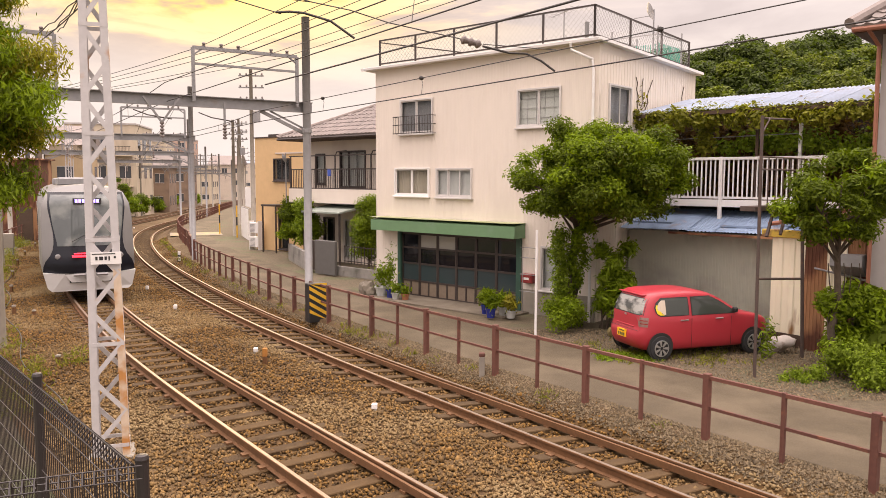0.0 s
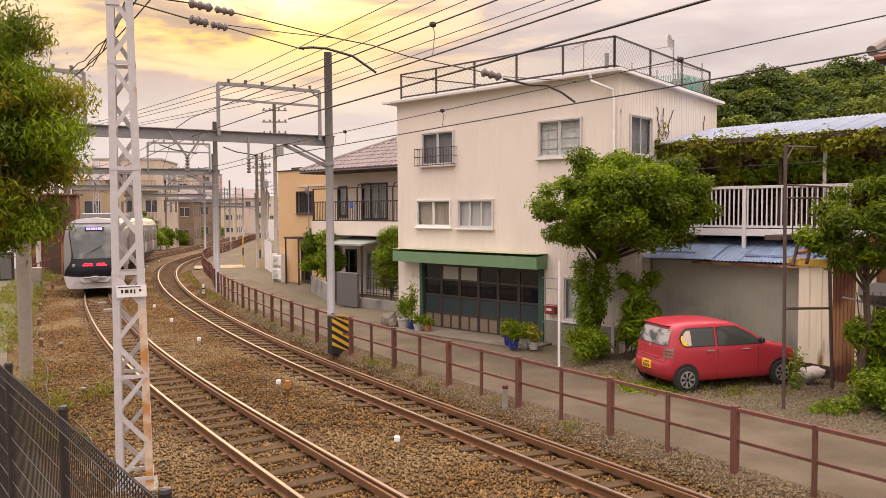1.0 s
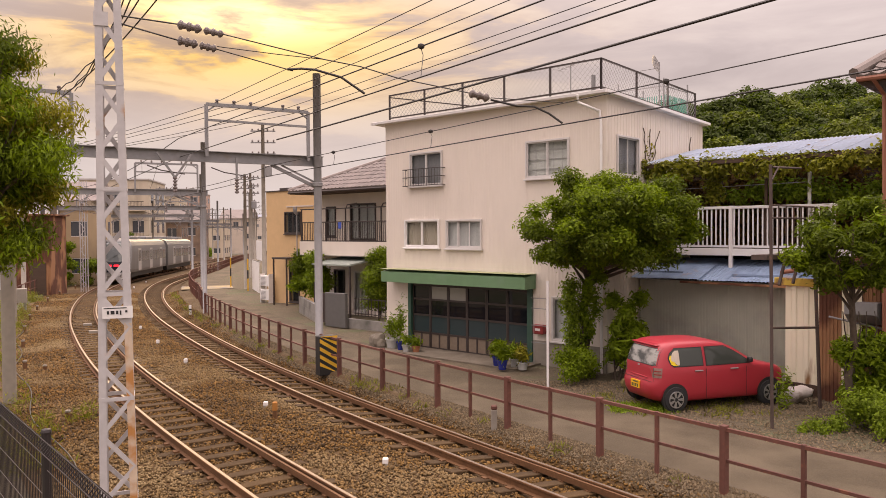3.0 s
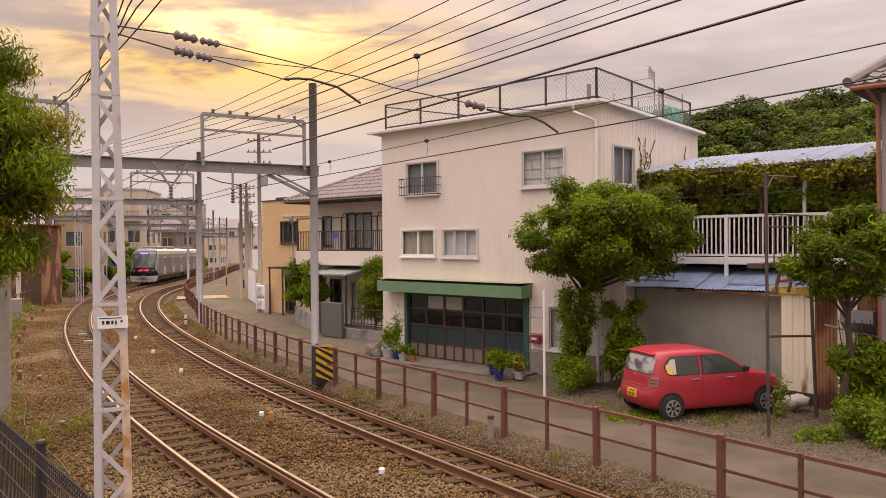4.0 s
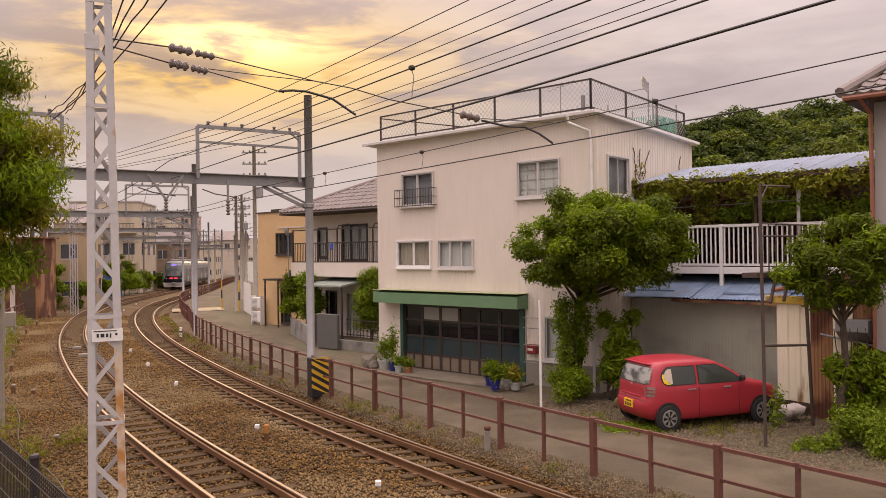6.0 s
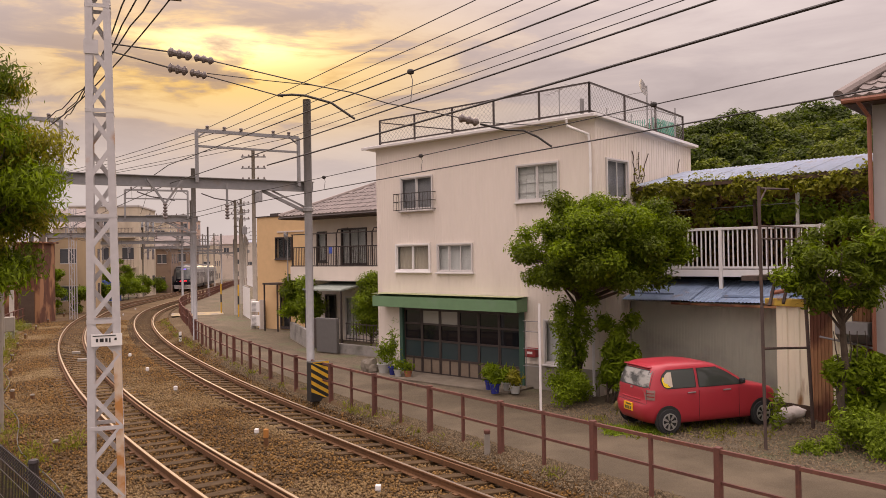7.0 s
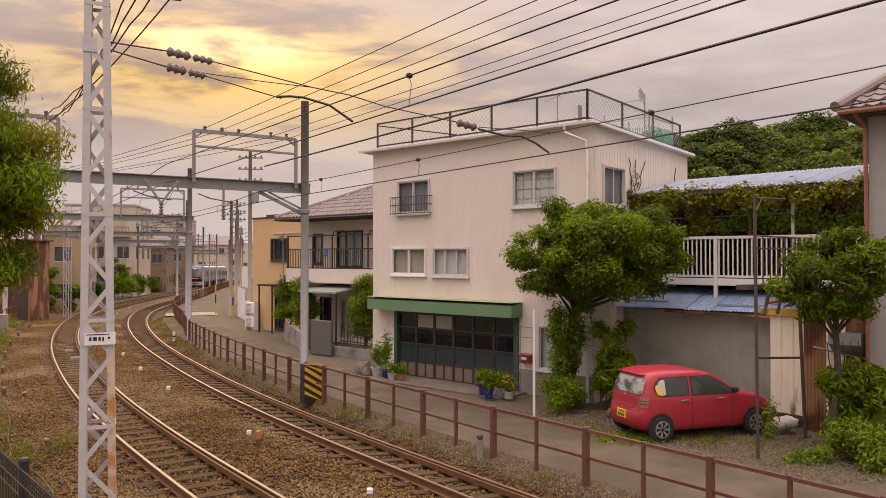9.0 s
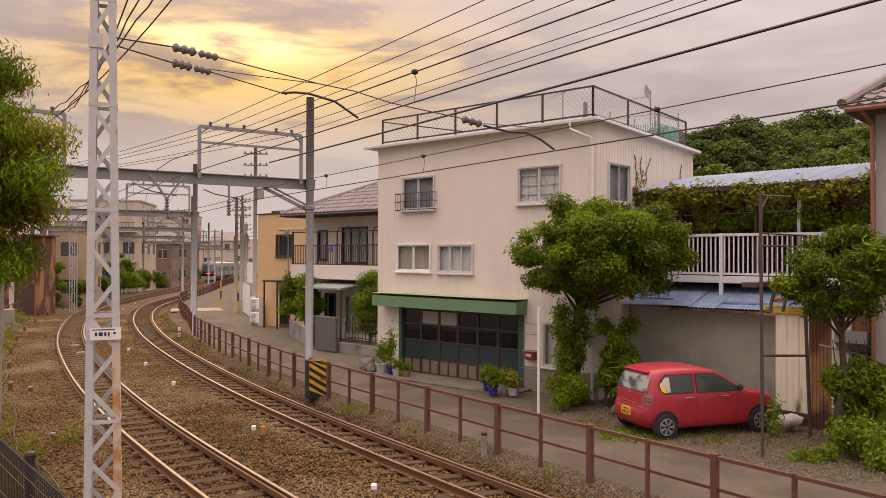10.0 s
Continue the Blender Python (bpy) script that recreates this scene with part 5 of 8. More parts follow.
def build_house_two():
    e = thing("house", "two-storey rendered house with tiled roof and balcony", "house", FRONT)
    x0, x1 = -10.9, -1.2
    hw = [(-10.3, -9.6, 3.7, 5.2), (-8.5, -6.7, 3.55, 5.3)]
    part("upper_wall", wall_with_holes(x0, x1, 2.9, 5.95, hw, 5.7, 0.2), M_WALL, e, "pale pinkish rendered upper wall")
    part("lower_wall", wall_with_holes(x0, x1, -0.3, 2.9, [(-10.0, -9.2, 0.1, 2.1), (-8.5, -7.6, 0.1, 2.05)], 5.9, 0.2), M_WALL, e)
    part("left_wall", box(x0, x0 + 0.2, 5.9, 11, -0.3, 5.95), M_BEIGE, e)
    part("back_wall", box(x0, x1, 11, 11.2, -0.3, 5.95), M_BEIGE, e)
    window(e, *hw[0], y=5.7, panes=1, frame_mat=M_DARKFR, back=M_BLINDL)
    window(e, *hw[1], y=5.7, panes=3, frame_mat=M_DARKFR, back=M_BLINDL)
    window(e, -10.0, -9.2, 0.1, 2.1, y=5.9, panes=1, frame_mat=M_DARKFR)
    window(e, -8.5, -7.6, 0.1, 2.05, y=5.9, panes=2, frame_mat=M_ALU, back=M_BLINDL)
    part("balcony_floor", box(x0, x1, 4.5, 5.7, 2.82, 2.95), M_GREYWALL, e)
    part("balcony_band", box(x0, x1, 4.46, 4.58, 2.85, 3.50), M_WALL, e, "pale band below the balcony rail")
    for z, h in ((3.53, 0.05), (4.42, 0.05)):
        part("balcony_rail", bar((x0, 4.52, z), (x1, 4.52, z), 0.05, h), M_DARKFR, e)
    me = mesh_from(bar((0, 0, 0), (0, 0, 0.89), 0.022, 0.022, up=(0, 1, 0)), "baluster")
    x = x0 + 0.05
    while x < x1:
        link("baluster", me, M_DARKFR, e, m=Matrix.Translation((x, 4.52, 3.53)))
        x += 0.125
    for x in (-10.8, -8.9, -7.5, -5.1, -3.4, -1.4):
        part("balcony_post", bar((x, 4.52, 3.5), (x, 4.52, 5.05), 0.05, 0.05, up=(0, 1, 0)), M_DARKFR, e)
    part("balcony_beam", bar((x0, 4.52, 5.05), (x1, 4.52, 5.05), 0.05, 0.05), M_DARKFR, e)
    for x in (-7.5, -5.1):
        part("awning_arm", tube([(x, 4.52, 5.0), (x + 0.15, 4.5, 5.2), (x + 0.8, 4.5, 5.25)], 0.03, 6), M_DARKFR, e)
    part("blue_cloth", box(-7.95, -7.72, 4.42, 4.47, 4.1, 4.4, bevel=0.02), M_BLUE, e, "small blue cloth on the rail")
    part("eave", box(x0 - 0.4, x1, 4.2, 5.75, 5.80, 5.9), M_WOODDARK, e)
    part("eave_gutter", tube([(x0 - 0.45, 4.15, 5.86), (x1, 4.15, 5.86)], 0.055, 6), M_DARKFR, e)
    tile_roof(e, x0 - 0.45, x1 + 0.5, 4.15, 8.4, 5.92, 7.85, x0 + 3.6, x1 - 2.0)
    bm = bmesh.new()
    a = [bm.verts.new(p) for p in ((x0 - 0.45, 4.15, 5.92), (x0 - 0.45, 12.4, 5.92), (x0 + 3.6, 8.4, 7.85))]
    bm.faces.new(a[::-1])
    bb = [bm.verts.new(p) for p in ((x0 - 0.45, 12.4, 5.92), (x1 + 0.5, 12.4, 5.92), (x1 - 2.0, 8.4, 7.85), (x0 + 3.6, 8.4, 7.85))]
    bm.faces.new(bb[::-1])
    part("roof_back", bm, M_TILE, e)
    part("ridge", tube([(x0 + 3.5, 8.4, 7.9), (x1 - 1.9, 8.4, 7.9)], 0.13, 8), M_TILE, e)
    part("hip", tube([(x0 - 0.45, 4.15, 5.98), (x0 + 3.55, 8.4, 7.9)], 0.10, 8), M_TILE, e)
    part("ridge_end", box(x1 - 2.9, x1 - 2.5, 8.2, 8.6, 7.9, 8.4, bevel=0.05), M_TILE, e)
    bm = bmesh.new()
    v = [(-9.0, 3.7, 2.42), (-6.3, 3.7, 2.42), (-6.3, 5.9, 2.76), (-9.0, 5.9, 2.76)]
    lo = [bm.verts.new(p) for p in v]
    hi = [bm.verts.new((p[0], p[1], p[2] + 0.07)) for p in v]
    bm.faces.new(hi)
    bm.faces.new(lo[::-1])
    for i in range(4):
        bm.faces.new((lo[i], lo[(i + 1) % 4], hi[(i + 1) % 4], hi[i]))
    part("porch_roof", bm, M_PORCH, e, "grey-green sheet porch roof")
    for x in (-8.9, -6.4):
        part("porch_post", bar((x, 3.8, 0), (x, 3.8, 2.45), 0.07, 0.07, up=(0, 1, 0)), M_DARKFR, e)
    # garden wall and gate
    g = thing("garden_wall", "low grey block garden wall before a house", "wall", FRONT)
    u = math.degrees(math.atan2(1.95 - 4.75, -6.2 + 11.4))
    for k, (m0, ln, h) in enumerate(((pose(-11.4, 4.75, 0, 0, 0, u), 5.6, 0.76), (pose(-5.0, 2.1, 0), 3.4, 0.38))):
        for row in range(int(h / 0.19)):
            x = -(0.2 if row % 2 else 0)
            while x < ln:
                part("block", box(max(0, x) + 0.004, min(ln, x + 0.4) - 0.004, 0, 0.15, row * 0.19 + 0.004, row * 0.19 + 0.186), M_BLOCK, g, m=m0)
                x += 0.4
        part("joint_core", box(0, ln, 0.01, 0.14, -0.2, h - 0.02), M_CONCRETE, g, m=m0)
    part("gate_screen", box(-5.75, -4.45, 1.85, 2.0, 0.0, 1.42, bevel=0.015), M_GATE, g, "smooth dark grey gate screen")
    part("gate_screen", box(-6.75, -5.85, 2.1, 2.2, 0.1, 1.35, bevel=0.01), M_DARKFR, g, "dark slatted gate leaf")
    iron = bmesh.new()
    for k in range(14):
        x = -4.3 + k * 0.2
        bar((x, 2.27, 0.5), (x, 2.27, 1.25), 0.02, 0.02, iron, up=(0, 1, 0))
    for z in (0.6, 1.2):
        bar((-4.35, 2.27, z), (-1.6, 2.27, z), 0.03, 0.03, iron)
    part("iron_fence", iron, M_DARKFR, g)
    # dish aerial on its post
    d = thing("dish_aerial", "grey satellite dish on a thin pole", "aerial", Matrix.Translation(F(-10.9, 4.3, 0)))
    part("pole", tube([(0, 0, 2.8), (0, 0, 5.2)], 0.03, 6), M_GALV, d)
    part("dish", lathe([(0.02, 0), (0.14, 0.02), (0.22, 0.07), (0.21, 0.08), (0.13, 0.035)], 14), M_GALV, d, m=Matrix.Translation((-0.1, -0.15, 4.95)) @ Matrix.Rotation(radians(35), 4, "Z") @ Matrix.Rotation(radians(70), 4, "Y"))


M_GATE = mat("dark_grey_gate", (0.11, 0.105, 0.10), 0.7, vary=0.12)
M_BLUE = mat("blue_cloth", (0.05, 0.10, 0.42), 0.9)
M_PORCH = mat("grey_green_sheet", (0.30, 0.34, 0.30), 0.6, vary=0.1)


def build_ochre_house():
    e = thing("house", "ochre rendered box house with a flat roof", "house", FRONT)
    x0, x1, y0, h = -18.2, -10.9, 7.6, 6.3
    holes = [(-16.4, -14.9, 3.85, 5.1), (-16.0, -15.1, 0.0, 2.15)]
    part("front_wall", wall_with_holes(x0, x1, -0.5, h, holes, y0, 0.2), M_OCHRE, e)
    part("left_wall", box(x0, x0 + 0.2, y0 + 0.2, 15, -0.5, h - 0.15), M_BEIGE, e)
    part("back_wall", box(x0, x1, 15, 15.2, -0.5, h), M_OCHRE, e)
    part("roof", box(x0 - 0.02, x1, y0 + 0.02, 15, h - 0.1, h - 0.02), M_GREYWALL, e)
    part("parapet", box(x0 + 1.4, x1, y0 - 0.06, y0 + 0.22, h - 0.02, h + 0.16), M_DARKFR, e, "dark parapet trim")
    part("parapet", box(x0 - 0.06, x0 + 1.4, y0 - 0.06, y0 + 0.22, h - 0.02, h + 0.04), M_DARKFR, e)
    window(e, *holes[0], y=y0, panes=2, frame_mat=M_DARKFR)
    window(e, *holes[1], y=y0, panes=1, frame_mat=M_DARKFR)
    part("canopy", box(-16.3, -14.9, y0 - 1.0, y0 + 0.0, 2.45, 2.55), M_DARKFR, e)
    for x in (-16.2, -15.0):
        part("canopy_post", bar((x, y0 - 0.95, -0.2), (x, y0 - 0.95, 2.45), 0.07, 0.07, up=(0, 1, 0)), M_DARKFR, e)
    part("string_course", box(-16.2, -13.8, y0 - 0.05, y0, 5.35, 5.43), M_BEIGE, e)
    ac = thing("air_conditioner", "stacked white outdoor air conditioner units on a rack", "air conditioner", Matrix.Translation((-10.75, 44.2, gz(44))) @ Matrix.Rotation(radians(-41.67), 4, "Z"))
    for k in range(2):
        part("unit", box(-0.4, 0.4, -0.15, 0.15, 0.2 + k * 0.8, 0.8 + k * 0.8, bevel=0.02), M_WHITE, ac)
        for q in range(7):
            part("slat", box(-0.34, 0.1, -0.162, -0.152, 0.27 + k * 0.8 + q * 0.07, 0.29 + k * 0.8 + q * 0.07), M_GALV, ac)
    for sx in (-0.42, 0.42):
        part("rack_leg", box(sx - 0.02, sx + 0.02, -0.16, 0.16, -0.1, 1.7), M_WHITE, ac)
    ws = thing("site_screen", "plain white sheet screen beside the lane", "screen", Matrix.Translation((-13.9, 54.0, gz(54))) @ Matrix.Rotation(radians(-70), 4, "Z"))
    part("sheet", corrugated(-2.5, 2.5, -0.1, 2.15, 0.25, 0.02), M_WHITE, ws)
    part("upper_sheet", corrugated(-2.4, 2.4, 2.2, 3.6, 0.25, 0.02, y=0.3), M_WHITE, ws)
    part("frame", bar((-2.5, 0.05, 2.17), (2.5, 0.05, 2.17), 0.06, 0.05), M_GALV, ws)


def build_shed():
    e = thing("shed", "low grey sheet-metal shed with pale blue roof", "shed", FRONT)
    part("front_wall", corrugated(8.86, 13.75, -0.2, 2.55, 0.09, 0.005, y=1.75), M_SHED, e, "dull grey finely ribbed sheet wall")
    part("wall_core", box(8.86, 13.75, 1.765, 1.9, -0.2, 2.55), M_SHED, e)
    part("right_wall", box(13.6, 13.75, 1.9, 5.0, -0.2, 2.9), M_SHED, e)
    x, k = 8.5, 0
    rng = random.Random(3)
    while x < 13.9:
        w = 0.62 + rng.uniform(-0.1, 0.12)
        bm = bmesh.new()
        dz, dy = rng.uniform(-0.015, 0.03), rng.uniform(-0.1, 0.06)
        n = 14
        prev = None
        for i in range(n + 1):
            xx = x + (w + 0.04) * i / n
            h = 0.014 * math.cos(i * math.pi)
            cur = (bm.verts.new((xx, 1.32 + dy, 2.60 + h + dz)), bm.verts.new((xx, 3.1, 3.12 + h + dz)))
            if prev:
                bm.faces.new((prev[0], cur[0], cur[1], prev[1]))
            prev = cur
        part("roof_sheet", bm, M_BLUEROOF, e, "pale blue weathered corrugated sheet")
        x += w
        k += 1
    for xa, xb, y in ((9.0, 10.2, 1.75), (11.6, 12.9, 1.7), (12.9, 13.9, 1.95)):
        z = 2.60 + (y - 1.32) * 0.292 + 0.05
        part("roof_batten", bar((xa, y, z), (xb, y, z), 0.07, 0.05), M_BLUEROOF, e)
    part("fascia", bar((10.3, 1.33, 2.54), (13.8, 1.33, 2.52), 0.04, 0.06), M_RUSTWALL, e, "rusty roof edge")
    b = thing("balcony", "white-painted balcony railing above a shed roof", "balcony", FRONT)
    part("floor", box(8.85, 14.6, 2.42, 5.1, 3.26, 3.36), M_WOODDARK, b)
    part("edge_board", box(8.85, 14.6, 2.36, 2.42, 3.24, 3.44, bevel=0.01), M_WHITE, b)
    part("top_rail", box(8.85, 14.0, 2.34, 2.42, 4.53, 4.61, bevel=0.01), M_WHITE, b)
    part("low_rail", box(8.85, 14.0, 2.36, 2.41, 3.47, 3.53), M_WHITE, b)
    x = 8.95
    me = mesh_from(box(-0.018, 0.018, -0.018, 0.018, 0, 1.02), "baluster")
    while x < 13.95:
        link("baluster", me, M_WHITE, b, m=Matrix.Translation((x, 2.385, 3.52)))
        x += 0.128
    for x in (9.0, 11.29, 13.9):
        part("post", box(x - 0.05, x + 0.05, 2.33, 2.43, 2.9, 4.62, bevel=0.01), M_WHITE, b)
    part("tall_post", box(13.22, 13.30, 2.6, 2.68, 3.3, 5.75), M_WHITE, b)
    part("back_wall", box(8.85, 16, 5.15, 5.3, 0.0, 6.0), M_WOODDARK, b, "dark boarded back wall")
    ds = bmesh.new()
    for k in range(9):
        box(9.2 + k * 0.6, 9.22 + k * 0.6, 5.1, 5.14, 3.4, 5.9, ds)
    part("board_joint", ds, M_BLACK, b)
    part("clothes_line", tube([(8.9, 2.9, 5.15), (13.2, 2.64, 5.2)], 0.012, 5), M_GALV, b)
    p = thing("pergola", "vine-covered pergola with translucent blue corrugated roof", "pergola", FRONT)
    x = 8.9
    while x < 15.4:
        bm = bmesh.new()
        n = 12
        prev = None
        for i in range(n + 1):
            xx = x + 0.70 * i / n
            h = 0.022 * math.cos(i * math.pi)
            cur = (bm.verts.new((xx, 2.05, 5.92 + h)), bm.verts.new((xx, 5.6, 6.58 + h + 0.012 * (x - 8.9))))
            if prev:
                bm.faces.new((prev[0], cur[0], cur[1], prev[1]))
            prev = cur
        part("roof_sheet", bm, M_BLUEPLASTIC, p)
        x += 0.66
    part("eave_beam", bar((8.8, 2.1, 5.82), (15.4, 2.1, 5.82), 0.08, 0.1), M_WOODDARK, p)
    for y in (3.2, 4.3):
        part("purlin", bar((8.8, y, 5.85 + (y - 2.1) * 0.17), (15.4, y, 5.85 + (y - 2.1) * 0.17), 0.06, 0.08), M_WOODDARK, p)
    for x in (9.0, 12.2, 15.2):
        part("pergola_post", bar((x, 2.5, 3.3), (x, 2.5, 5.9), 0.07, 0.07, up=(0, 1, 0)), M_WOODDARK, p)
    rng = random.Random(8)
    blobs = [(8.75 + k * 0.2, 2.05 + rng.uniform(-0.1, 0.25), 5.72 + rng.uniform(-0.16, 0.16), 0.22, 0.2, 0.12 + rng.random() * 0.2) for k in range(33)]
    blobs += [(11.0 + rng.uniform(-0.3, 0.3), 2.6, 4.9 + 0.3 * k, 0.28, 0.2, 0.3) for k in range(4)]
    leaf_cloud("vine_leaves", blobs, 5200, 0.075, M_LEAFV, p, 21, label="yellow-green vine leaves along the eave")
    blobs = [(rng.uniform(9.0, 15.3), rng.uniform(3.7, 4.2), rng.uniform(3.6, 5.7), 0.45, 0.2, 0.45) for _ in range(60)]
    leaf_cloud("dry_vine_wall", blobs, 13000, 0.085, M_DRYVINE, p, 22, label="brown dry vine covering the wall")
    blobs = [(11.2 + 0.45 * k + rng.uniform(-0.2, 0.2), rng.uniform(2.7, 3.2), 4.85 + rng.uniform(-0.2, 0.25), 0.38, 0.25, 0.30) for k in range(9)]
    leaf_cloud("green_vine", blobs, 2400, 0.075, M_LEAFB, p, 23)


def build_right_side():
    # pipe frame with a small landing
    f = thing("pipe_frame", "rusty brown pipe frame with a small iron landing", "pipe frame")
    A, B = Vector((6.31, 15.23, 0)), Vector((8.0, 16.95, 0))
    part("post", tube([A + Vector((0.02, 0, -0.1)), A + Vector((-0.03, 0, 5.25))], 0.035, 8), M_PIPE, f)
    part("post", tube([B + Vector((0.1, 0, -0.1)), B + Vector((-0.05, 0, 3.6))], 0.04, 8), M_PIPE, f)
    part("cross_bar", tube([A + Vector((0, 0, 2.02)), B + Vector((0, 0, 1.8))], 0.028, 6), M_PIPE, f)
    part("top_bar", tube([A + Vector((0, 0, 5.2)), A + Vector((1.6, 2.3, 5.35))], 0.025, 6), M_PIPE, f)
    part("top_brace", tube([A + Vector((0, 0, 4.95)), A + Vector((0.25, 0.3, 5.22))], 0.018, 6), M_PIPE, f)
    part("landing", box(0, 2.3, 0, 0.32, 3.36, 3.46), M_PIPE, f, m=Matrix.Translation((6.28, 15.4, 0)) @ Matrix.Rotation(radians(42), 4, "Z"))
    for k in range(7):
        q = Vector((6.3, 15.25, 0)).lerp(Vector((7.9, 16.85, 0)), k / 6)
        part("railing_bar", tube([q + Vector((0, 0, 3.45)), q + Vector((0, 0, 4.45))], 0.014, 5), M_PIPE, f)
    for z in (4.2, 4.45):
        part("landing_rail", tube([Vector((6.3, 15.25, z)), Vector((7.9, 16.85, z))], 0.018, 5), M_PIPE, f)
    for q in (0.15, 0.45):
        p = A.lerp(B, q)
        part("bracket", bar(p + Vector((0, 0, 2.85)), p + Vector((0.25, 0.28, 3.38)), 0.05, 0.05), M_PIPE, f)
    # cream sheet cabin
    c = thing("cream_cabin", "cream corrugated sheet cabin with rust streaks", "cabin", Matrix.Translation((8.02, 18.55, 0)) @ Matrix.Rotation(radians(-54), 4, "Z"))
    part("sheet", corrugated(0, 1.8, 0.32, 2.62, 0.30, 0.03), M_CREAM, c)
    part("side_sheet", box(0.0, 0.03, 0.03, 1.2, 0.3, 2.6), M_CREAM, c)
    # filler block in the painted interior shade
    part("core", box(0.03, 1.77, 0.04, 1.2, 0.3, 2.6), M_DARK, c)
    part("base_rail", box(-0.02, 1.82, -0.04, 0.1, 0.2, 0.32), M_WOODDARK, c)
    part("lintel", box(-0.25, 1.5, -0.08, 0.12, 2.62, 2.80, bevel=0.01), M_YOCHRE, c, "yellow painted lintel with flaking rust")
    for x in (0.1, 0.75, 1.3):
        part("foot", box(x - 0.06, x + 0.06, 0, 0.12, -0.1, 0.2), M_WOODDARK, c)
    for x in (0.18, 0.48, 0.78, 1.08, 1.38):
        for z in (0.6, 1.35, 2.0):
            part("bolt", lathe([(0.014, -0.01), (0.014, 0.006), (0.005, 0.012)], 6), M_RUSTWALL, c, m=Matrix.Translation((x, -0.004, z)) @ Matrix.Rotation(radians(90), 4, "X"))
    bg = thing("sack", "crumpled white printed sack lying on the ground", "sack", Matrix.Translation((7.75, 17.55, 0.04)) @ Matrix.Rotation(radians(-35), 4, "Z"))
    bm = bmesh.new()
    bmesh.ops.create_icosphere(bm, subdivisions=3, radius=1)
    for v in bm.verts:
        n = noise.noise(v.co * 2.2) * 0.22 + noise.noise(v.co * 6) * 0.08
        v.co = Vector((v.co.x * 0.42 * (1 + n), v.co.y * 0.24 * (1 + n), max(-0.05, v.co.z * 0.2 * (1 + n) + 0.14 + 0.12 * v.co.x)))
    part("bag", bm, M_SACK, bg, smooth=True)
    b2 = bmesh.new()
    for k in range(4):
        box(-0.2 + 0.02 * k, 0.12 - 0.03 * k, -0.262, -0.25, 0.12 + k * 0.045, 0.135 + k * 0.045, b2)
    part("print_bar", b2, M_GREYWALL, bg)
    # rusty wall and the tiled house
    r = thing("rusty_lean_to", "rusted corrugated lean-to with a tin hood", "lean-to", FRONT)
    part("wall", corrugated(14.2, 15.62, -0.1, 3.2, 0.076, 0.018, y=0.25), M_RUSTWALL, r)
    part("wall_core", box(14.2, 15.62, 0.27, 0.35, -0.1, 3.2), M_WOODDARK, r)
    hood = bmesh.new()
    vs = [hood.verts.new(p) for p in ((14.85, 0.22, 2.35), (15.5, 0.22, 2.35), (15.5, -0.2, 2.35), (14.85, -0.2, 2.35), (14.85, 0.22, 1.85), (15.5, 0.22, 1.85), (15.5, -0.22, 2.1), (14.85, -0.22, 2.1))]
    for q in ((0, 1, 2, 3), (3, 2, 6, 7), (0, 3, 7, 4), (1, 5, 6, 2), (4, 7, 6, 5)):
        hood.faces.new([vs[i] for i in q])
    part("hood", hood, M_GALV, r, "tin ventilation hood")
    part("eave_pipe", tube([(13.4, 0.1, 2.95), (14.3, -0.1, 3.12), (15.7, -0.25, 3.5)], 0.05, 8), M_COPPER, r, "copper-red rain pipe")
    part("wall_pipe", tube([(14.45, 0.1, 1.98), (15.7, 0.15, 1.75)], 0.025, 6), M_GALV, r)
    part("roof_sheet", box(13.7, 15.7, -0.15, 2.3, 3.2, 3.25), M_RUSTWALL, r)
    h = thing("house", "grey house with brown tiled eave and copper downpipe", "house", FRONT)
    part("front_wall", box(15.66, 22, -0.15, 0.05, -0.2, 7.05), M_HOUSER, h)
    part("left_wall", box(15.66, 15.86, 0.05, 7, -0.2, 7.05), M_HOUSER, h)
    part("soffit", box(15.2, 22.4, -0.65, 7, 7.05, 7.12), M_WOODDARK, h)
    part("gutter", tube([(15.2, -0.72, 7.12), (22.4, -0.72, 7.12)], 0.06, 8), M_COPPER, h)
    part("downpipe", tube([(15.5, -0.7, 7.1), (15.62, -0.26, 6.8), (15.64, -0.24, 3.6), (15.64, -0.24, 0)], 0.045, 8), M_COPPER, h)
    tile_roof(h, 15.15, 22.5, -0.75, 3.0, 7.15, 8.9, 16.4, 22.5, 0.27, 10)
    part("hip", tube([(15.15, -0.75, 7.25), (16.4, 3.0, 9.0)], 0.12, 8), M_TILE, h)
    part("roof_side", mesh_tri([(15.15, -0.75, 7.15), (16.4, 3.0, 8.9), (15.15, 7.0, 7.15)]), M_TILE, h)


def mesh_tri(pts):
    bm = bmesh.new()
    bm.faces.new([bm.verts.new(p) for p in pts][::-1])
    return bm


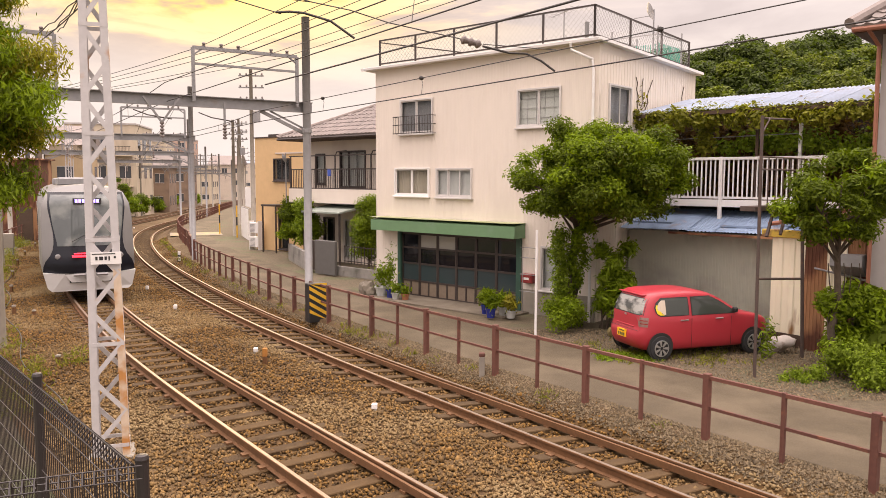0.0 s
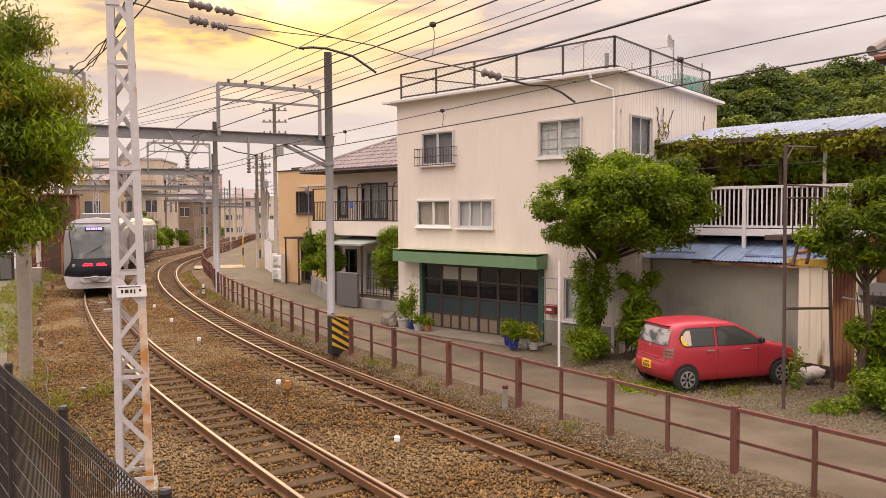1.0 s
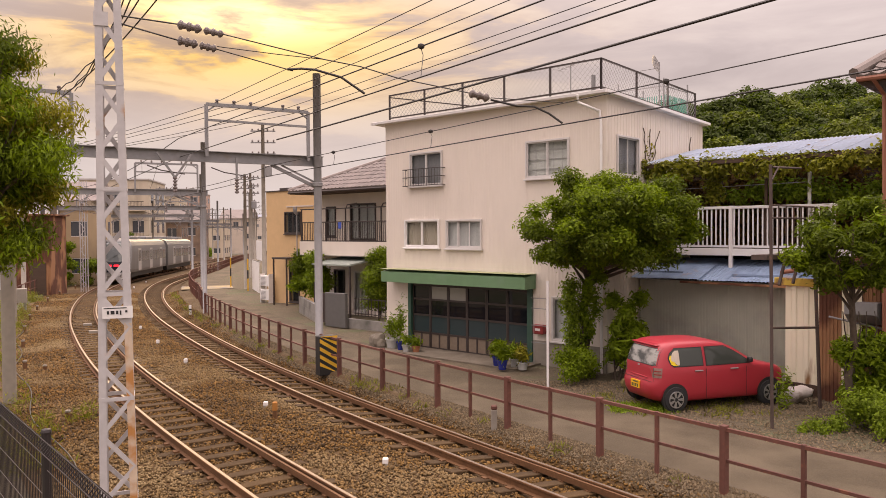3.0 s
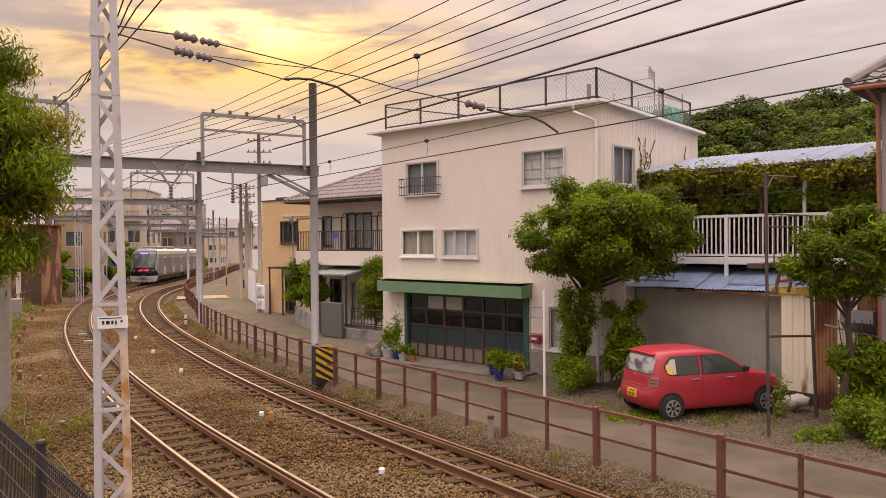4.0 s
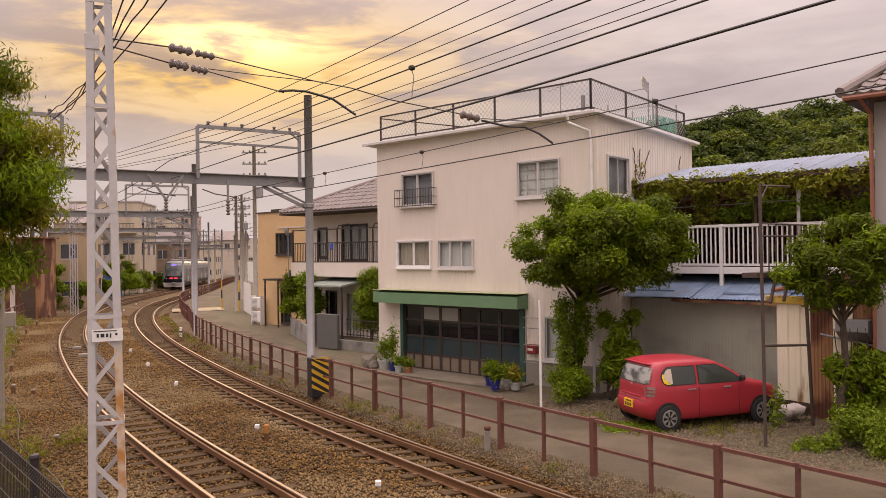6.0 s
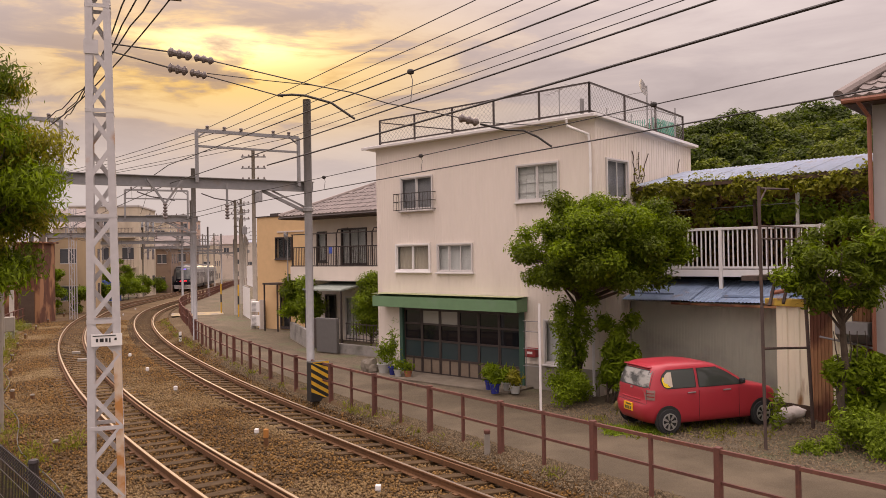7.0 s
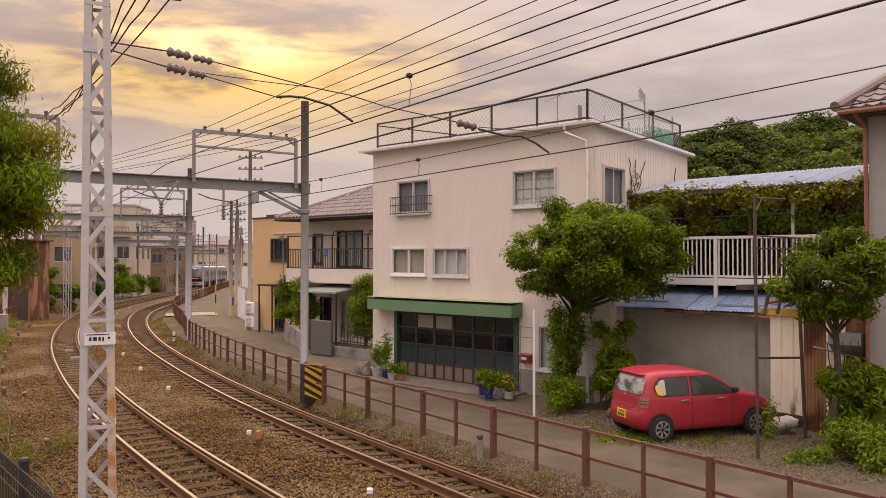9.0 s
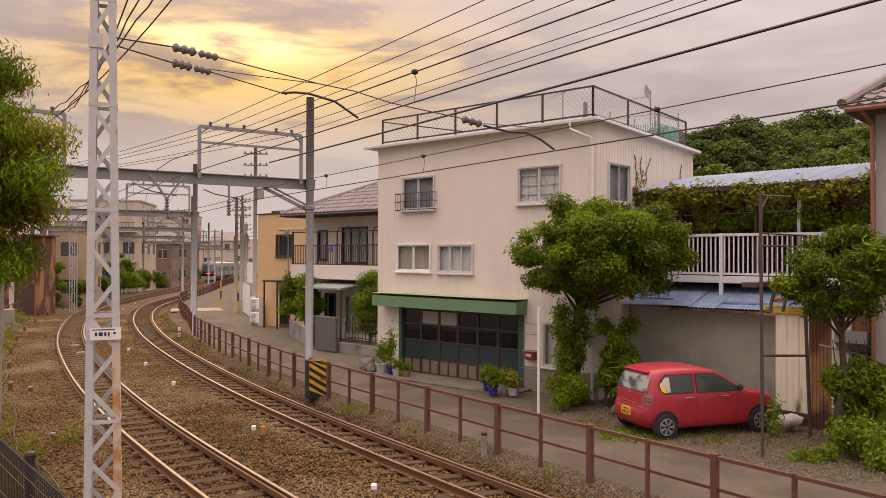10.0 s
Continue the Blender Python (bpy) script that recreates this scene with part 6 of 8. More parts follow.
M_SACK = mat("soiled_woven_sack", (0.50, 0.45, 0.41), 0.9, vary=0.2, scale=8, bump=0.4, stain=(0.28, 0.23, 0.19), stain_at=(0.5, 0.62), stain_scale=4)
M_PIPE = mat("brown_pipe", (0.075, 0.05, 0.042), 0.7, vary=0.25, scale=14, stain=(0.16, 0.08, 0.045), stain_at=(0.6, 0.75), stain_scale=4)
M_YOCHRE = mat("flaking_yellow_paint", (0.52, 0.36, 0.06), 0.7, vary=0.2, stain=(0.18, 0.09, 0.04), stain_at=(0.52, 0.6), stain_scale=3)
M_HOUSER = mat("grey_mortar_wall", (0.36, 0.335, 0.32), 0.9, vary=0.08, scale=5, stain=(0.29, 0.27, 0.25), stain_at=(0.5, 0.8), stain_scale=0.8)


# ---- the red car ----
def build_red_car():
    a = 18.4
    e = thing("car", "small red five-door hatchback parked on gravel", "car", pose(5.72, 17.62, 0.04, 0, 0, a))
    # plan slices from sill to roof: height, rear end, front end, half width, squareness
    rows = ((0.20, -1.52, 1.54, 0.655, 6), (0.25, -1.655, 1.63, 0.705, 6), (0.38, -1.72, 1.75, 0.728, 6.5), (0.52, -1.735, 1.775, 0.735, 7), (0.62, -1.715, 1.765, 0.737, 7.5), (0.68, -1.675, 1.745, 0.736, 8),
            (0.76, -1.665, 1.70, 0.733, 8), (0.82, -1.664, 1.62, 0.728, 8), (0.87, -1.662, 1.48, 0.722, 8), (0.91, -1.66, 1.28, 0.714, 8), (0.94, -1.657, 1.07, 0.706, 8), (0.97, -1.652, 0.99, 0.698, 8), (1.05, -1.635, 0.855, 0.682, 7.5),
            (1.15, -1.61, 0.69, 0.66, 7), (1.25, -1.575, 0.52, 0.635, 7), (1.33, -1.54, 0.37, 0.612, 6.5), (1.39, -1.515, 0.23, 0.585, 6), (1.43, -1.49, 0.10, 0.555, 5.5), (1.46, -1.44, -0.05, 0.515, 5), (1.485, -1.34, -0.22, 0.45, 4), (1.50, -1.18, -0.42, 0.34, 3), (1.506, -1.0, -0.62, 0.18, 2.4))
    zr = [r[0] for r in rows]

    def at_z(z):
        return [float(np.interp(z, zr, [r[k] for r in rows])) for k in (1, 2, 3, 4)]

    def side_y(x, z):
        r, f, w, n = at_z(z)
        u = min(0.999, abs(x - (r + f) / 2) / ((f - r) / 2))
        return w * (1 - u ** n) ** (1 / n)

    def end_x(y, z, sg):
        r, f, w, n = at_z(z)
        return (r + f) / 2 + sg * (f - r) / 2 * (1 - min(0.999, abs(y) / w) ** n) ** (1 / n)

    def patch(name, mtl, zs, lo, hi, put, lab="", cols=8, flip=False):
        """A sheet lying on the body: rows of height zs, from lo(z) to hi(z) across, each placed by put(u, z)."""
        b = bmesh.new()
        g = [[b.verts.new(put(lo(z) + (hi(z) - lo(z)) * k / cols, z)) for k in range(cols + 1)] for z in zs]
        for p, q in zip(g, g[1:]):
            for k in range(cols):
                f = (p[k], p[k + 1], q[k + 1], q[k])
                b.faces.new(f[::-1] if flip else f)
        return part(name, b, mtl, e, lab, smooth=True)

    bm = bmesh.new()
    loops, N = [], 72
    for z, r, f, w, n in rows:
        ring = []
        for k in range(N):
            q = 2 * math.pi * k / N
            c, sn = math.cos(q), math.sin(q)
            ring.append(bm.verts.new(((r + f) / 2 + (f - r) / 2 * math.copysign(abs(c) ** (2 / n), c), w * math.copysign(abs(sn) ** (2 / n), sn), z)))
        loops.append(ring)
    for p, q in zip(loops, loops[1:]):
        for k in range(N):
            bm.faces.new((p[k], p[(k + 1) % N], q[(k + 1) % N], q[k]))
    bm.faces.new(loops[0][::-1])
    bm.faces.new(loops[-1])
    part("body", bm, M_CAR, e, "rose-red painted body and roof", smooth=True)

    def span(z, pts):
        return float(np.interp(z, [p[0] for p in pts], [p[1] for p in pts]))

    # side windows: rear edge and front edge by height
    rear_l, rear_r = ((0.975, -1.20), (1.02, -1.30), (1.15, -1.34), (1.28, -1.28), (1.345, -1.16)), ((0.975, -0.50), (1.345, -0.50))
    fr_l, fr_r = ((0.965, -0.40), (1.345, -0.40)), ((0.965, 0.74), (1.02, 0.70), (1.15, 0.50), (1.28, 0.27), (1.345, 0.10))
    for sg in (-1, 1):
        for a, b, nm in ((rear_l, rear_r, "rear_side_window"), (fr_l, fr_r, "front_side_window")):
            z0, z1 = a[0][0], a[-1][0]
            zs = [z0 + (z1 - z0) * k / 8 for k in range(9)]
            rim = [z0 - 0.016 + (z1 - z0 + 0.032) * k / 8 for k in range(9)]
            patch("window_trim", M_BLACK, rim, lambda z: span(z, a) - 0.02, lambda z: span(z, b) + 0.02, lambda x, z: (x, sg * (side_y(x, z) + 0.004), z), flip=sg > 0)
            patch(nm, M_CARGLASS, zs, lambda z: span(z, a), lambda z: span(z, b), lambda x, z: (x, sg * (side_y(x, z) + 0.008), z), flip=sg > 0)
        if sg < 0:
            patch("sunshade", M_SHADE, [0.99 + 0.22 * k / 6 for k in range(7)], lambda z: span(z, rear_l) + 0.01, lambda z: span(z, rear_l) + 0.05 + 0.07 * (z < 1.1), lambda x, z: (x, -(side_y(x, z) + 0.011), z), "yellow patterned sunshade in the rear window", 4)
            patch("shade_cloth", M_CURTAIN, [1.0 + 0.31 * k / 6 for k in range(7)], lambda z: span(z, rear_l) + 0.05 + 0.07 * (z < 1.1), lambda z: -1.08, lambda x, z: (x, -(side_y(x, z) + 0.011), z), "", 4)
    zs = [1.0 + 0.345 * k / 8 for k in range(9)]
    patch("rear_window_rim", M_BLACK, [0.985 + 0.375 * k / 8 for k in range(9)], lambda z: -0.60 + 0.13 * (z - 1), lambda z: 0.60 - 0.13 * (z - 1), lambda y, z: (end_x(y, z, -1) - 0.004, y, z), flip=True, cols=14)
    patch("rear_window", M_REARGLASS, zs, lambda z: -0.58 + 0.13 * (z - 1), lambda z: 0.58 - 0.13 * (z - 1), lambda y, z: (end_x(y, z, -1) - 0.008, y, z), "hatch window with pale patches painted for reflections and silver sunshades", flip=True, cols=14)
    patch("windscreen", M_CARGLASS, [0.985 + 0.40 * k / 8 for k in range(9)], lambda z: -0.60 + 0.15 * (z - 1), lambda z: 0.60 - 0.15 * (z - 1), lambda y, z: (end_x(y, z, 1) + 0.006, y, z), cols=14)
    part("spoiler", box(-1.56, -1.38, -0.47, 0.47, 1.405, 1.428, bevel=0.012), M_CAR, e)
    part("hatch_garnish", box(-1.685, -1.66, -0.36, 0.36, 0.70, 0.73, bevel=0.006), M_CAR, e)
    gap = bmesh.new()
    for y in (-0.60, 0.60):
        bar((-1.672, y, 0.66), (-1.668, y * 0.985, 0.96), 0.006, 0.006, gap)
    bar((-1.705, -0.60, 0.655), (-1.705, 0.60, 0.655), 0.008, 0.006, gap)
    part("hatch_gap", gap, M_BLACK, e)
    for sg in (-1, 1):
        tl = patch("tail_lamp", M_LAMP, [0.74 + 0.21 * k / 6 for k in range(7)], lambda z: -1.655, lambda z: -1.50 + 0.12 * (z - 0.95), lambda x, z: (x, sg * (side_y(x, z) + 0.008), z), "clear and red tail lamp", 8, sg > 0)
        for z in (0.80, 0.87):
            patch("lamp_band", M_LAMPRED, [z, z + 0.02], lambda q: -1.645, lambda q: -1.53, lambda x, q: (x, sg * (side_y(x, q) + 0.012), q), "red lamp band", 6, sg > 0)
        for x in (-1.22, 1.235):
            # flat black disc on the body paints the shade of the open wheel arch
            arch = lathe([(0.315, -0.008), (0.315, 0.008)], 24)
            part("wheel_arch", arch, M_BLACK, e, m=Matrix.Translation((x, sg * 0.732, 0.30)) @ Matrix.Rotation(radians(90), 4, "X"))
            wh = part("wheel", lathe([(0.17, -0.09), (0.262, -0.085), (0.275, -0.05), (0.275, 0.05), (0.262, 0.085), (0.18, 0.09)], 24), M_TYRE, e, m=Matrix.Translation((x, sg * 0.672, 0.272)) @ Matrix.Rotation(radians(90) * -sg * -1, 4, "X"))
            part("rim", lathe([(0.185, 0.0), (0.185, 0.098), (0.165, 0.105), (0.155, 0.09), (0.05, 0.086), (0.045, 0.1), (0.01, 0.104)], 20), M_BLACK, wh, m=Matrix.Rotation(math.pi, 4, "X") if sg < 0 else Matrix())
            sp = bmesh.new()
            for k in range(7):
                q = 2 * math.pi * k / 7
                for dq in (-0.11, 0.11):
                    bar((0.04 * math.cos(q), 0.04 * math.sin(q), 0.104), (0.172 * math.cos(q + dq), 0.172 * math.sin(q + dq), 0.108), 0.026, 0.014, sp)
            lathe([(0.162, 0.09), (0.183, 0.092), (0.183, 0.112), (0.162, 0.114)], 20, sp, cap=False)
            part("spokes", sp, M_CHROME, wh, "silver wheel trim", m=Matrix.Rotation(math.pi, 4, "X") if sg < 0 else Matrix())
        for x in (-0.62, 0.30):
            part("door_handle", tube([(x - 0.1, sg * 0.735, 0.86), (x + 0.1, sg * 0.735, 0.86)], 0.016, 6), M_CHROME, e, "chrome door handle")
        for x in (-0.43, 0.62):
            b = bmesh.new()
            bar((x, sg * 0.7345, 0.24), (x, sg * 0.7345, 0.90), 0.006, 0.006, b, up=(0, 1, 0))
            part("door_gap", b, M_BLACK, e)
        part("mirror", box(0.64, 0.74, sg * 0.69 if sg > 0 else -0.83, 0.83 if sg > 0 else -0.69, 0.98, 1.09, bevel=0.025), M_BLACK, e, "dark wing mirror")
    pl = part("plate", box(-1.752, -1.72, -0.17, 0.17, 0.44, 0.61), M_YELLOW, e, "yellow plate with dark bars", m=Matrix.Translation((0, 0.02, 0)))
    b = bmesh.new()
    for y, w, z, h in ((-0.12, 0.2, 0.56, 0.03), (-0.13, 0.05, 0.46, 0.07), (-0.06, 0.05, 0.46, 0.07), (0.01, 0.05, 0.46, 0.07), (0.08, 0.05, 0.46, 0.07)):
        box(-1.756, -1.7525, y, y + w, z, z + h, b)
    part("plate_bar", b, M_PLATEBAR, pl)
    part("emblem", box(-1.668, -1.66, -0.04, 0.04, 0.925, 0.965, bevel=0.003), M_CHROME, e)


# the stain's pale patches paint reflections and silver sunshades into the glass
M_REARGLASS = mat("car_rear_glass", (0.06, 0.062, 0.058), 0.06, vary=0.3, scale=9, stain=(0.34, 0.335, 0.31), stain_at=(0.44, 0.60), stain_scale=3.2, stretch=(1, 1, 1.8))
M_LAMPRED = mat("red_lamp_lens", (0.30, 0.03, 0.03), 0.15, coat=0.5)
M_LAMP = mat("tail_lamp_plastic", (0.24, 0.15, 0.13), 0.15, vary=0.2, scale=20, coat=0.5)
M_PLATEBAR = mat("plate_dark_bar", (0.12, 0.10, 0.03), 0.6)
M_SHADE = mat("sunshade_yellow", (0.75, 0.55, 0.03), 0.7, vary=0.3, scale=30)


# ---- plants ----
def limb(bm, p, q, r0, r1, n=5, wob=0.08, rng=None):
    p, q = Vector(p), Vector(q)
    pts = [p.lerp(q, k / n) + (Vector((rng.uniform(-1, 1), rng.uniform(-1, 1), 0)) * wob * math.sin(math.pi * k / n)) for k in range(n + 1)]
    tube(pts, r0, 7, bm, r1)
    return pts


def build_tree(name, label, base, crown, trunk_r, leaves, size, mats, seed, n_blobs, blob_r, long=1.0, droop=0.0, cat="tree", spread=0.22, floor=-1.0, upright=0.0):
    """A tapered trunk with limbs to the clumps of an uneven crown. crown: centre and radii."""
    rng = random.Random(seed)
    t = thing(name, label, cat)
    cx, cy, cz, rx, ry, rz = crown
    blobs = []
    for _ in range(n_blobs):
        while True:
            u = Vector((rng.uniform(-1, 1), rng.uniform(-1, 1), rng.uniform(-1, 1)))
            if 0.25 < u.length < 1:
                break
        u = u.normalized() * (0.42 + 0.54 * rng.random())
        k = blob_r * rng.uniform(0.5, 1.3)
        blobs.append((cx + u.x * rx, cy + u.y * ry, cz + max(floor + 0.12 * rng.random(), u.z) * rz, k * 1.1, k * 1.1, k * 0.78))
    bm = bmesh.new()
    top = Vector((cx + (base[0] - cx) * upright, cy + (base[1] - cy) * upright, cz - rz * 0.35))
    limb(bm, Vector(base) - Vector((0, 0, 0.15)), top, trunk_r, trunk_r * 0.55, 6, 0.1, rng)
    part("trunk", bm, M_BARK, t, smooth=True)
    for b in blobs[::3]:
        bm = bmesh.new()
        limb(bm, Vector(base).lerp(top, rng.uniform(0.65, 1.0)), Vector(b[:3]), trunk_r * 0.35, 0.012, 4, 0.12, rng)
        part("limb", bm, M_BARK, t)
    half = len(mats)
    for i, m in enumerate(mats):
        leaf_cloud("crown", blobs[i::half], leaves // half, size, m, t, seed * 10 + i, long=long, droop=droop, spread=spread)
    return t


def build_plants():
    build_tree("tree", "round-crowned dark green evergreen tree before the house", (3.62, 21.2, 0), (4.17, 20.4, 4.12, 2.4, 1.7, 1.62), 0.17, 92000, 0.050, [M_LEAFD, M_LEAF, M_LEAF], 5, 170, 0.34, long=1.15, spread=0.2, floor=-0.52, upright=0.8)
    iv = thing("ivy", "bright ivy climbing the tree trunk and fence", "ivy")
    rng = random.Random(2)
    bl = [(3.28 + rng.uniform(-0.2, 0.15), 20.9 + rng.uniform(-0.2, 0.2), 0.3 + 0.17 * k, 0.24, 0.24, 0.26) for k in range(14)]
    bl += [(3.2 + rng.uniform(-0.5, 0.5), 20.0 + rng.uniform(-0.6, 0.5), 0.22 + rng.uniform(0, 0.45), 0.25, 0.25, 0.24) for k in range(13)]
    climb = [(3.6 + 0.3 * (k / 16) + rng.uniform(-0.2, 0.2), 21.0 - 0.45 * k / 16 + rng.uniform(-0.2, 0.1), 0.9 + 0.15 * k, 0.15, 0.17, 0.24) for k in range(17)]
    leaf_cloud("trunk_leaves", climb, 4200, 0.045, M_LEAF, iv, 39)
    leaf_cloud("leaves", bl[:14], 5200, 0.045, M_LEAFB, iv, 31)
    leaf_cloud("ground_leaves", bl[14:], 5000, 0.045, M_LEAF, iv, 38)
    for k in range(4):
        bm = bmesh.new()
        limb(bm, (3.3 + 0.12 * k, 20.85, 0), (3.5 + 0.05 * k, 21.0, 2.4), 0.018, 0.01, 6, 0.12, rng)
        part("stem", bm, M_BARK, iv)
    sb = thing("shrub", "dark leafy shrub with several stems beside the car", "shrub")
    bl = [(4.6 + rng.uniform(-0.5, 0.45), 20.3 + rng.uniform(-0.4, 0.4), 1.35 + rng.uniform(-0.8, 0.8), 0.22, 0.22, 0.2) for k in range(20)]
    leaf_cloud("leaves", bl, 5200, 0.06, M_LEAF, sb, 32, long=1.7)
    for k in range(6):
        bm = bmesh.new()
        limb(bm, (4.4 + rng.uniform(-0.2, 0.4), 20.3 + rng.uniform(-0.2, 0.2), -0.05), (4.5 + rng.uniform(-0.4, 0.5), 20.3, 1.2), 0.03, 0.015, 4, 0.05, rng)
        part("stem", bm, M_BARK, sb)
    # shrubs of the second house
    build_tree("clipped_shrub", "rounded clipped evergreen beside the house corner", (-3.05, 31.8, 0), (-3.05, 31.7, 1.85, 0.55, 0.55, 1.6), 0.07, 16000, 0.05, [M_LEAFD, M_LEAF], 6, 40, 0.34, cat="shrub")
    build_tree("shrub", "tall leafy garden shrub behind a block wall", (-6.45, 36.4, 0), (-6.4, 36.3, 1.9, 0.5, 0.5, 1.25), 0.07, 7000, 0.07, [M_LEAF, M_LEAFB], 7, 22, 0.34, cat="shrub")
    build_tree("shrub", "dark garden shrub behind a block wall", (-7.4, 38.2, 0), (-7.4, 38.2, 1.8, 0.5, 0.5, 1.25), 0.07, 7000, 0.07, [M_LEAFD, M_LEAF], 8, 26, 0.32, cat="shrub")
    # overhanging tree by the tracks
    build_tree("tree", "yellow-tinged drooping tree hanging over the tracks", (-10.3, 15.2, 0), (-8.7, 14.0, 5.35, 1.6, 1.4, 2.35), 0.13, 60000, 0.038, [M_LEAF, M_LEAFY, M_LEAF, M_LEAFD], 9, 120, 0.36, long=1.9, spread=0.32, droop=0.8)
    # plants by the cream cabin
    build_tree("tree", "small dark green tree in front of the landing", (8.1, 15.75, 0), (7.95, 15.25, 3.6, 1.2, 0.8, 1.0), 0.09, 17000, 0.045, [M_LEAFD, M_LEAFD, M_LEAFD, M_LEAF], 10, 50, 0.18, long=1.5, spread=0.4)
    sh = thing("shrub", "leafy climbing shrub against the rusty lean-to", "shrub")
    bl = [(8.35 + rng.uniform(-0.35, 0.5), 15.6 + rng.uniform(-0.3, 0.3), 1.25 + rng.uniform(-0.8, 0.6), 0.2, 0.2, 0.22) for k in range(18)]
    leaf_cloud("leaves", bl, 6500, 0.05, M_LEAF, sh, 33, long=1.5)
    for k in range(5):
        bm = bmesh.new()
        limb(bm, (8.1 + 0.12 * k, 15.65, 0), (7.9 + 0.16 * k, 15.6, 2.3), 0.022, 0.01, 6, 0.1, rng)
        part("stem", bm, M_BARK, sh)
    bl = []
    for cx, cy, cz, n, w, r in ((7.25, 15.0, 0.14, 6, 0.32, 0.16), (8.05, 15.0, 0.45, 12, 0.34, 0.24), (8.35, 14.4, 0.40, 12, 0.36, 0.25), (6.75, 15.0, 0.08, 2, 0.15, 0.10)):
        bl += [(cx + rng.uniform(-w, w), cy + rng.uniform(-w, w) * 0.7, cz * rng.uniform(0.5, 1.5), r, r, r * 0.9) for _ in range(n)]
    lo = thing("weeds", "bright green broad-leaved weeds along the lane edge", "weeds")
    leaf_cloud("leaves", bl, 11000, 0.038, M_LEAFB, lo, 34)
    fr = thing("car_side_plant", "small green plant in front of the parked car", "plant")
    leaf_cloud("leaves", [(7.25, 16.9, 0.3, 0.16, 0.16, 0.3), (7.3, 16.85, 0.65, 0.15, 0.15, 0.25)], 170, 0.045, M_LEAFB, fr, 35, long=1.8)
    bn = thing("broad_leaf_plant", "large dark drooping leaves by the house wall", "plant")
    leaf_cloud("leaves", [(9.0, 15.6, 0.9, 0.3, 0.3, 0.5)], 60, 0.3, M_LEAFD, bn, 36, long=1.5, droop=1.0)
    gp = leaf_cloud("grass_patch", [(4.1 + rng.uniform(-0.5, 0.6), 16.9 + rng.uniform(-0.3, 0.3), 0.05, 0.22, 0.18, 0.05) for _ in range(12)], 3200, 0.03, M_LEAFB, None, 44, long=2.2, droop=-0.7)
    tagged(gp, "bright green grass patch behind the parked car", "grass", kind="stuff")
    # tufts along the railing and the verge
    gr = []
    for k in range(56):
        s = -20 + 50 * rng.random()
        gr.append((*at(s, 3.2 + rng.uniform(-0.2, 0.25), 0.03), 0.2, 0.16, 0.05 + 0.06 * rng.random()))
    for k in range(110):
        s = -14 + 60 * rng.random()
        gr.append((*at(s, -5.5 + rng.uniform(-0.9, 1.0), 0.05), 0.45, 0.4, 0.2 + 0.3 * rng.random()))
    for k in range(40):
        gr.append((-8.6 + rng.uniform(-1.6, 0.7), 13.0 + rng.uniform(-2.6, 4.0), 0.06, 0.3, 0.3, 0.12 + 0.2 * rng.random()))
    for k in range(26):
        gr.append((4.2 + rng.uniform(-0.8, 3.0), 17.2 + rng.uniform(-0.9, 1.6), 0.05, 0.35, 0.3, 0.04))
    g = leaf_cloud("grass_tufts", gr, 30000, 0.03, M_GRASS, None, 37, long=2.6, droop=-0.9)
    tagged(g, "tufts of grass and weeds along railing and verge", "grass", kind="stuff")
    # hedge far along the left of the tracks
    for i, (s, o, h) in enumerate(((24, -6.4, 3.3), (27, -6.6, 2.5), (46, -6.2, 2.2), (55, -5.2, 2.4), (59, -5.0, 3.4), (63.5, -4.9, 4.9), (66, -4.9, 3.6), (70, -4.8, 3.0), (75, -4.9, 2.6), (81, -4.8, 3.0), (88, -4.8, 2.2), (96, -4.9, 2.4), (106, -4.9, 2.0), (118, -5, 2.0), (132, -5, 1.8))):
        p = at(s, o)
        if i < 3:
            p = Vector(((-31.2, 61.6, -0.3), (-29.4, 61.9, -0.3), (-33.0, 61.2, -0.3))[i])
        build_tree("hedge_bush", "green trackside bush beside the railway", p, (p.x, p.y, p.z + h * 0.55, 0.62 if i < 3 else 1.05, 0.62 if i < 3 else 1.05, h * 0.5), 0.05, 3000, 0.11, [M_LEAFD, M_LEAF] if i % 2 else [M_LEAF], 50 + i, 9, 0.38 if i < 3 else 0.55, cat="bush")


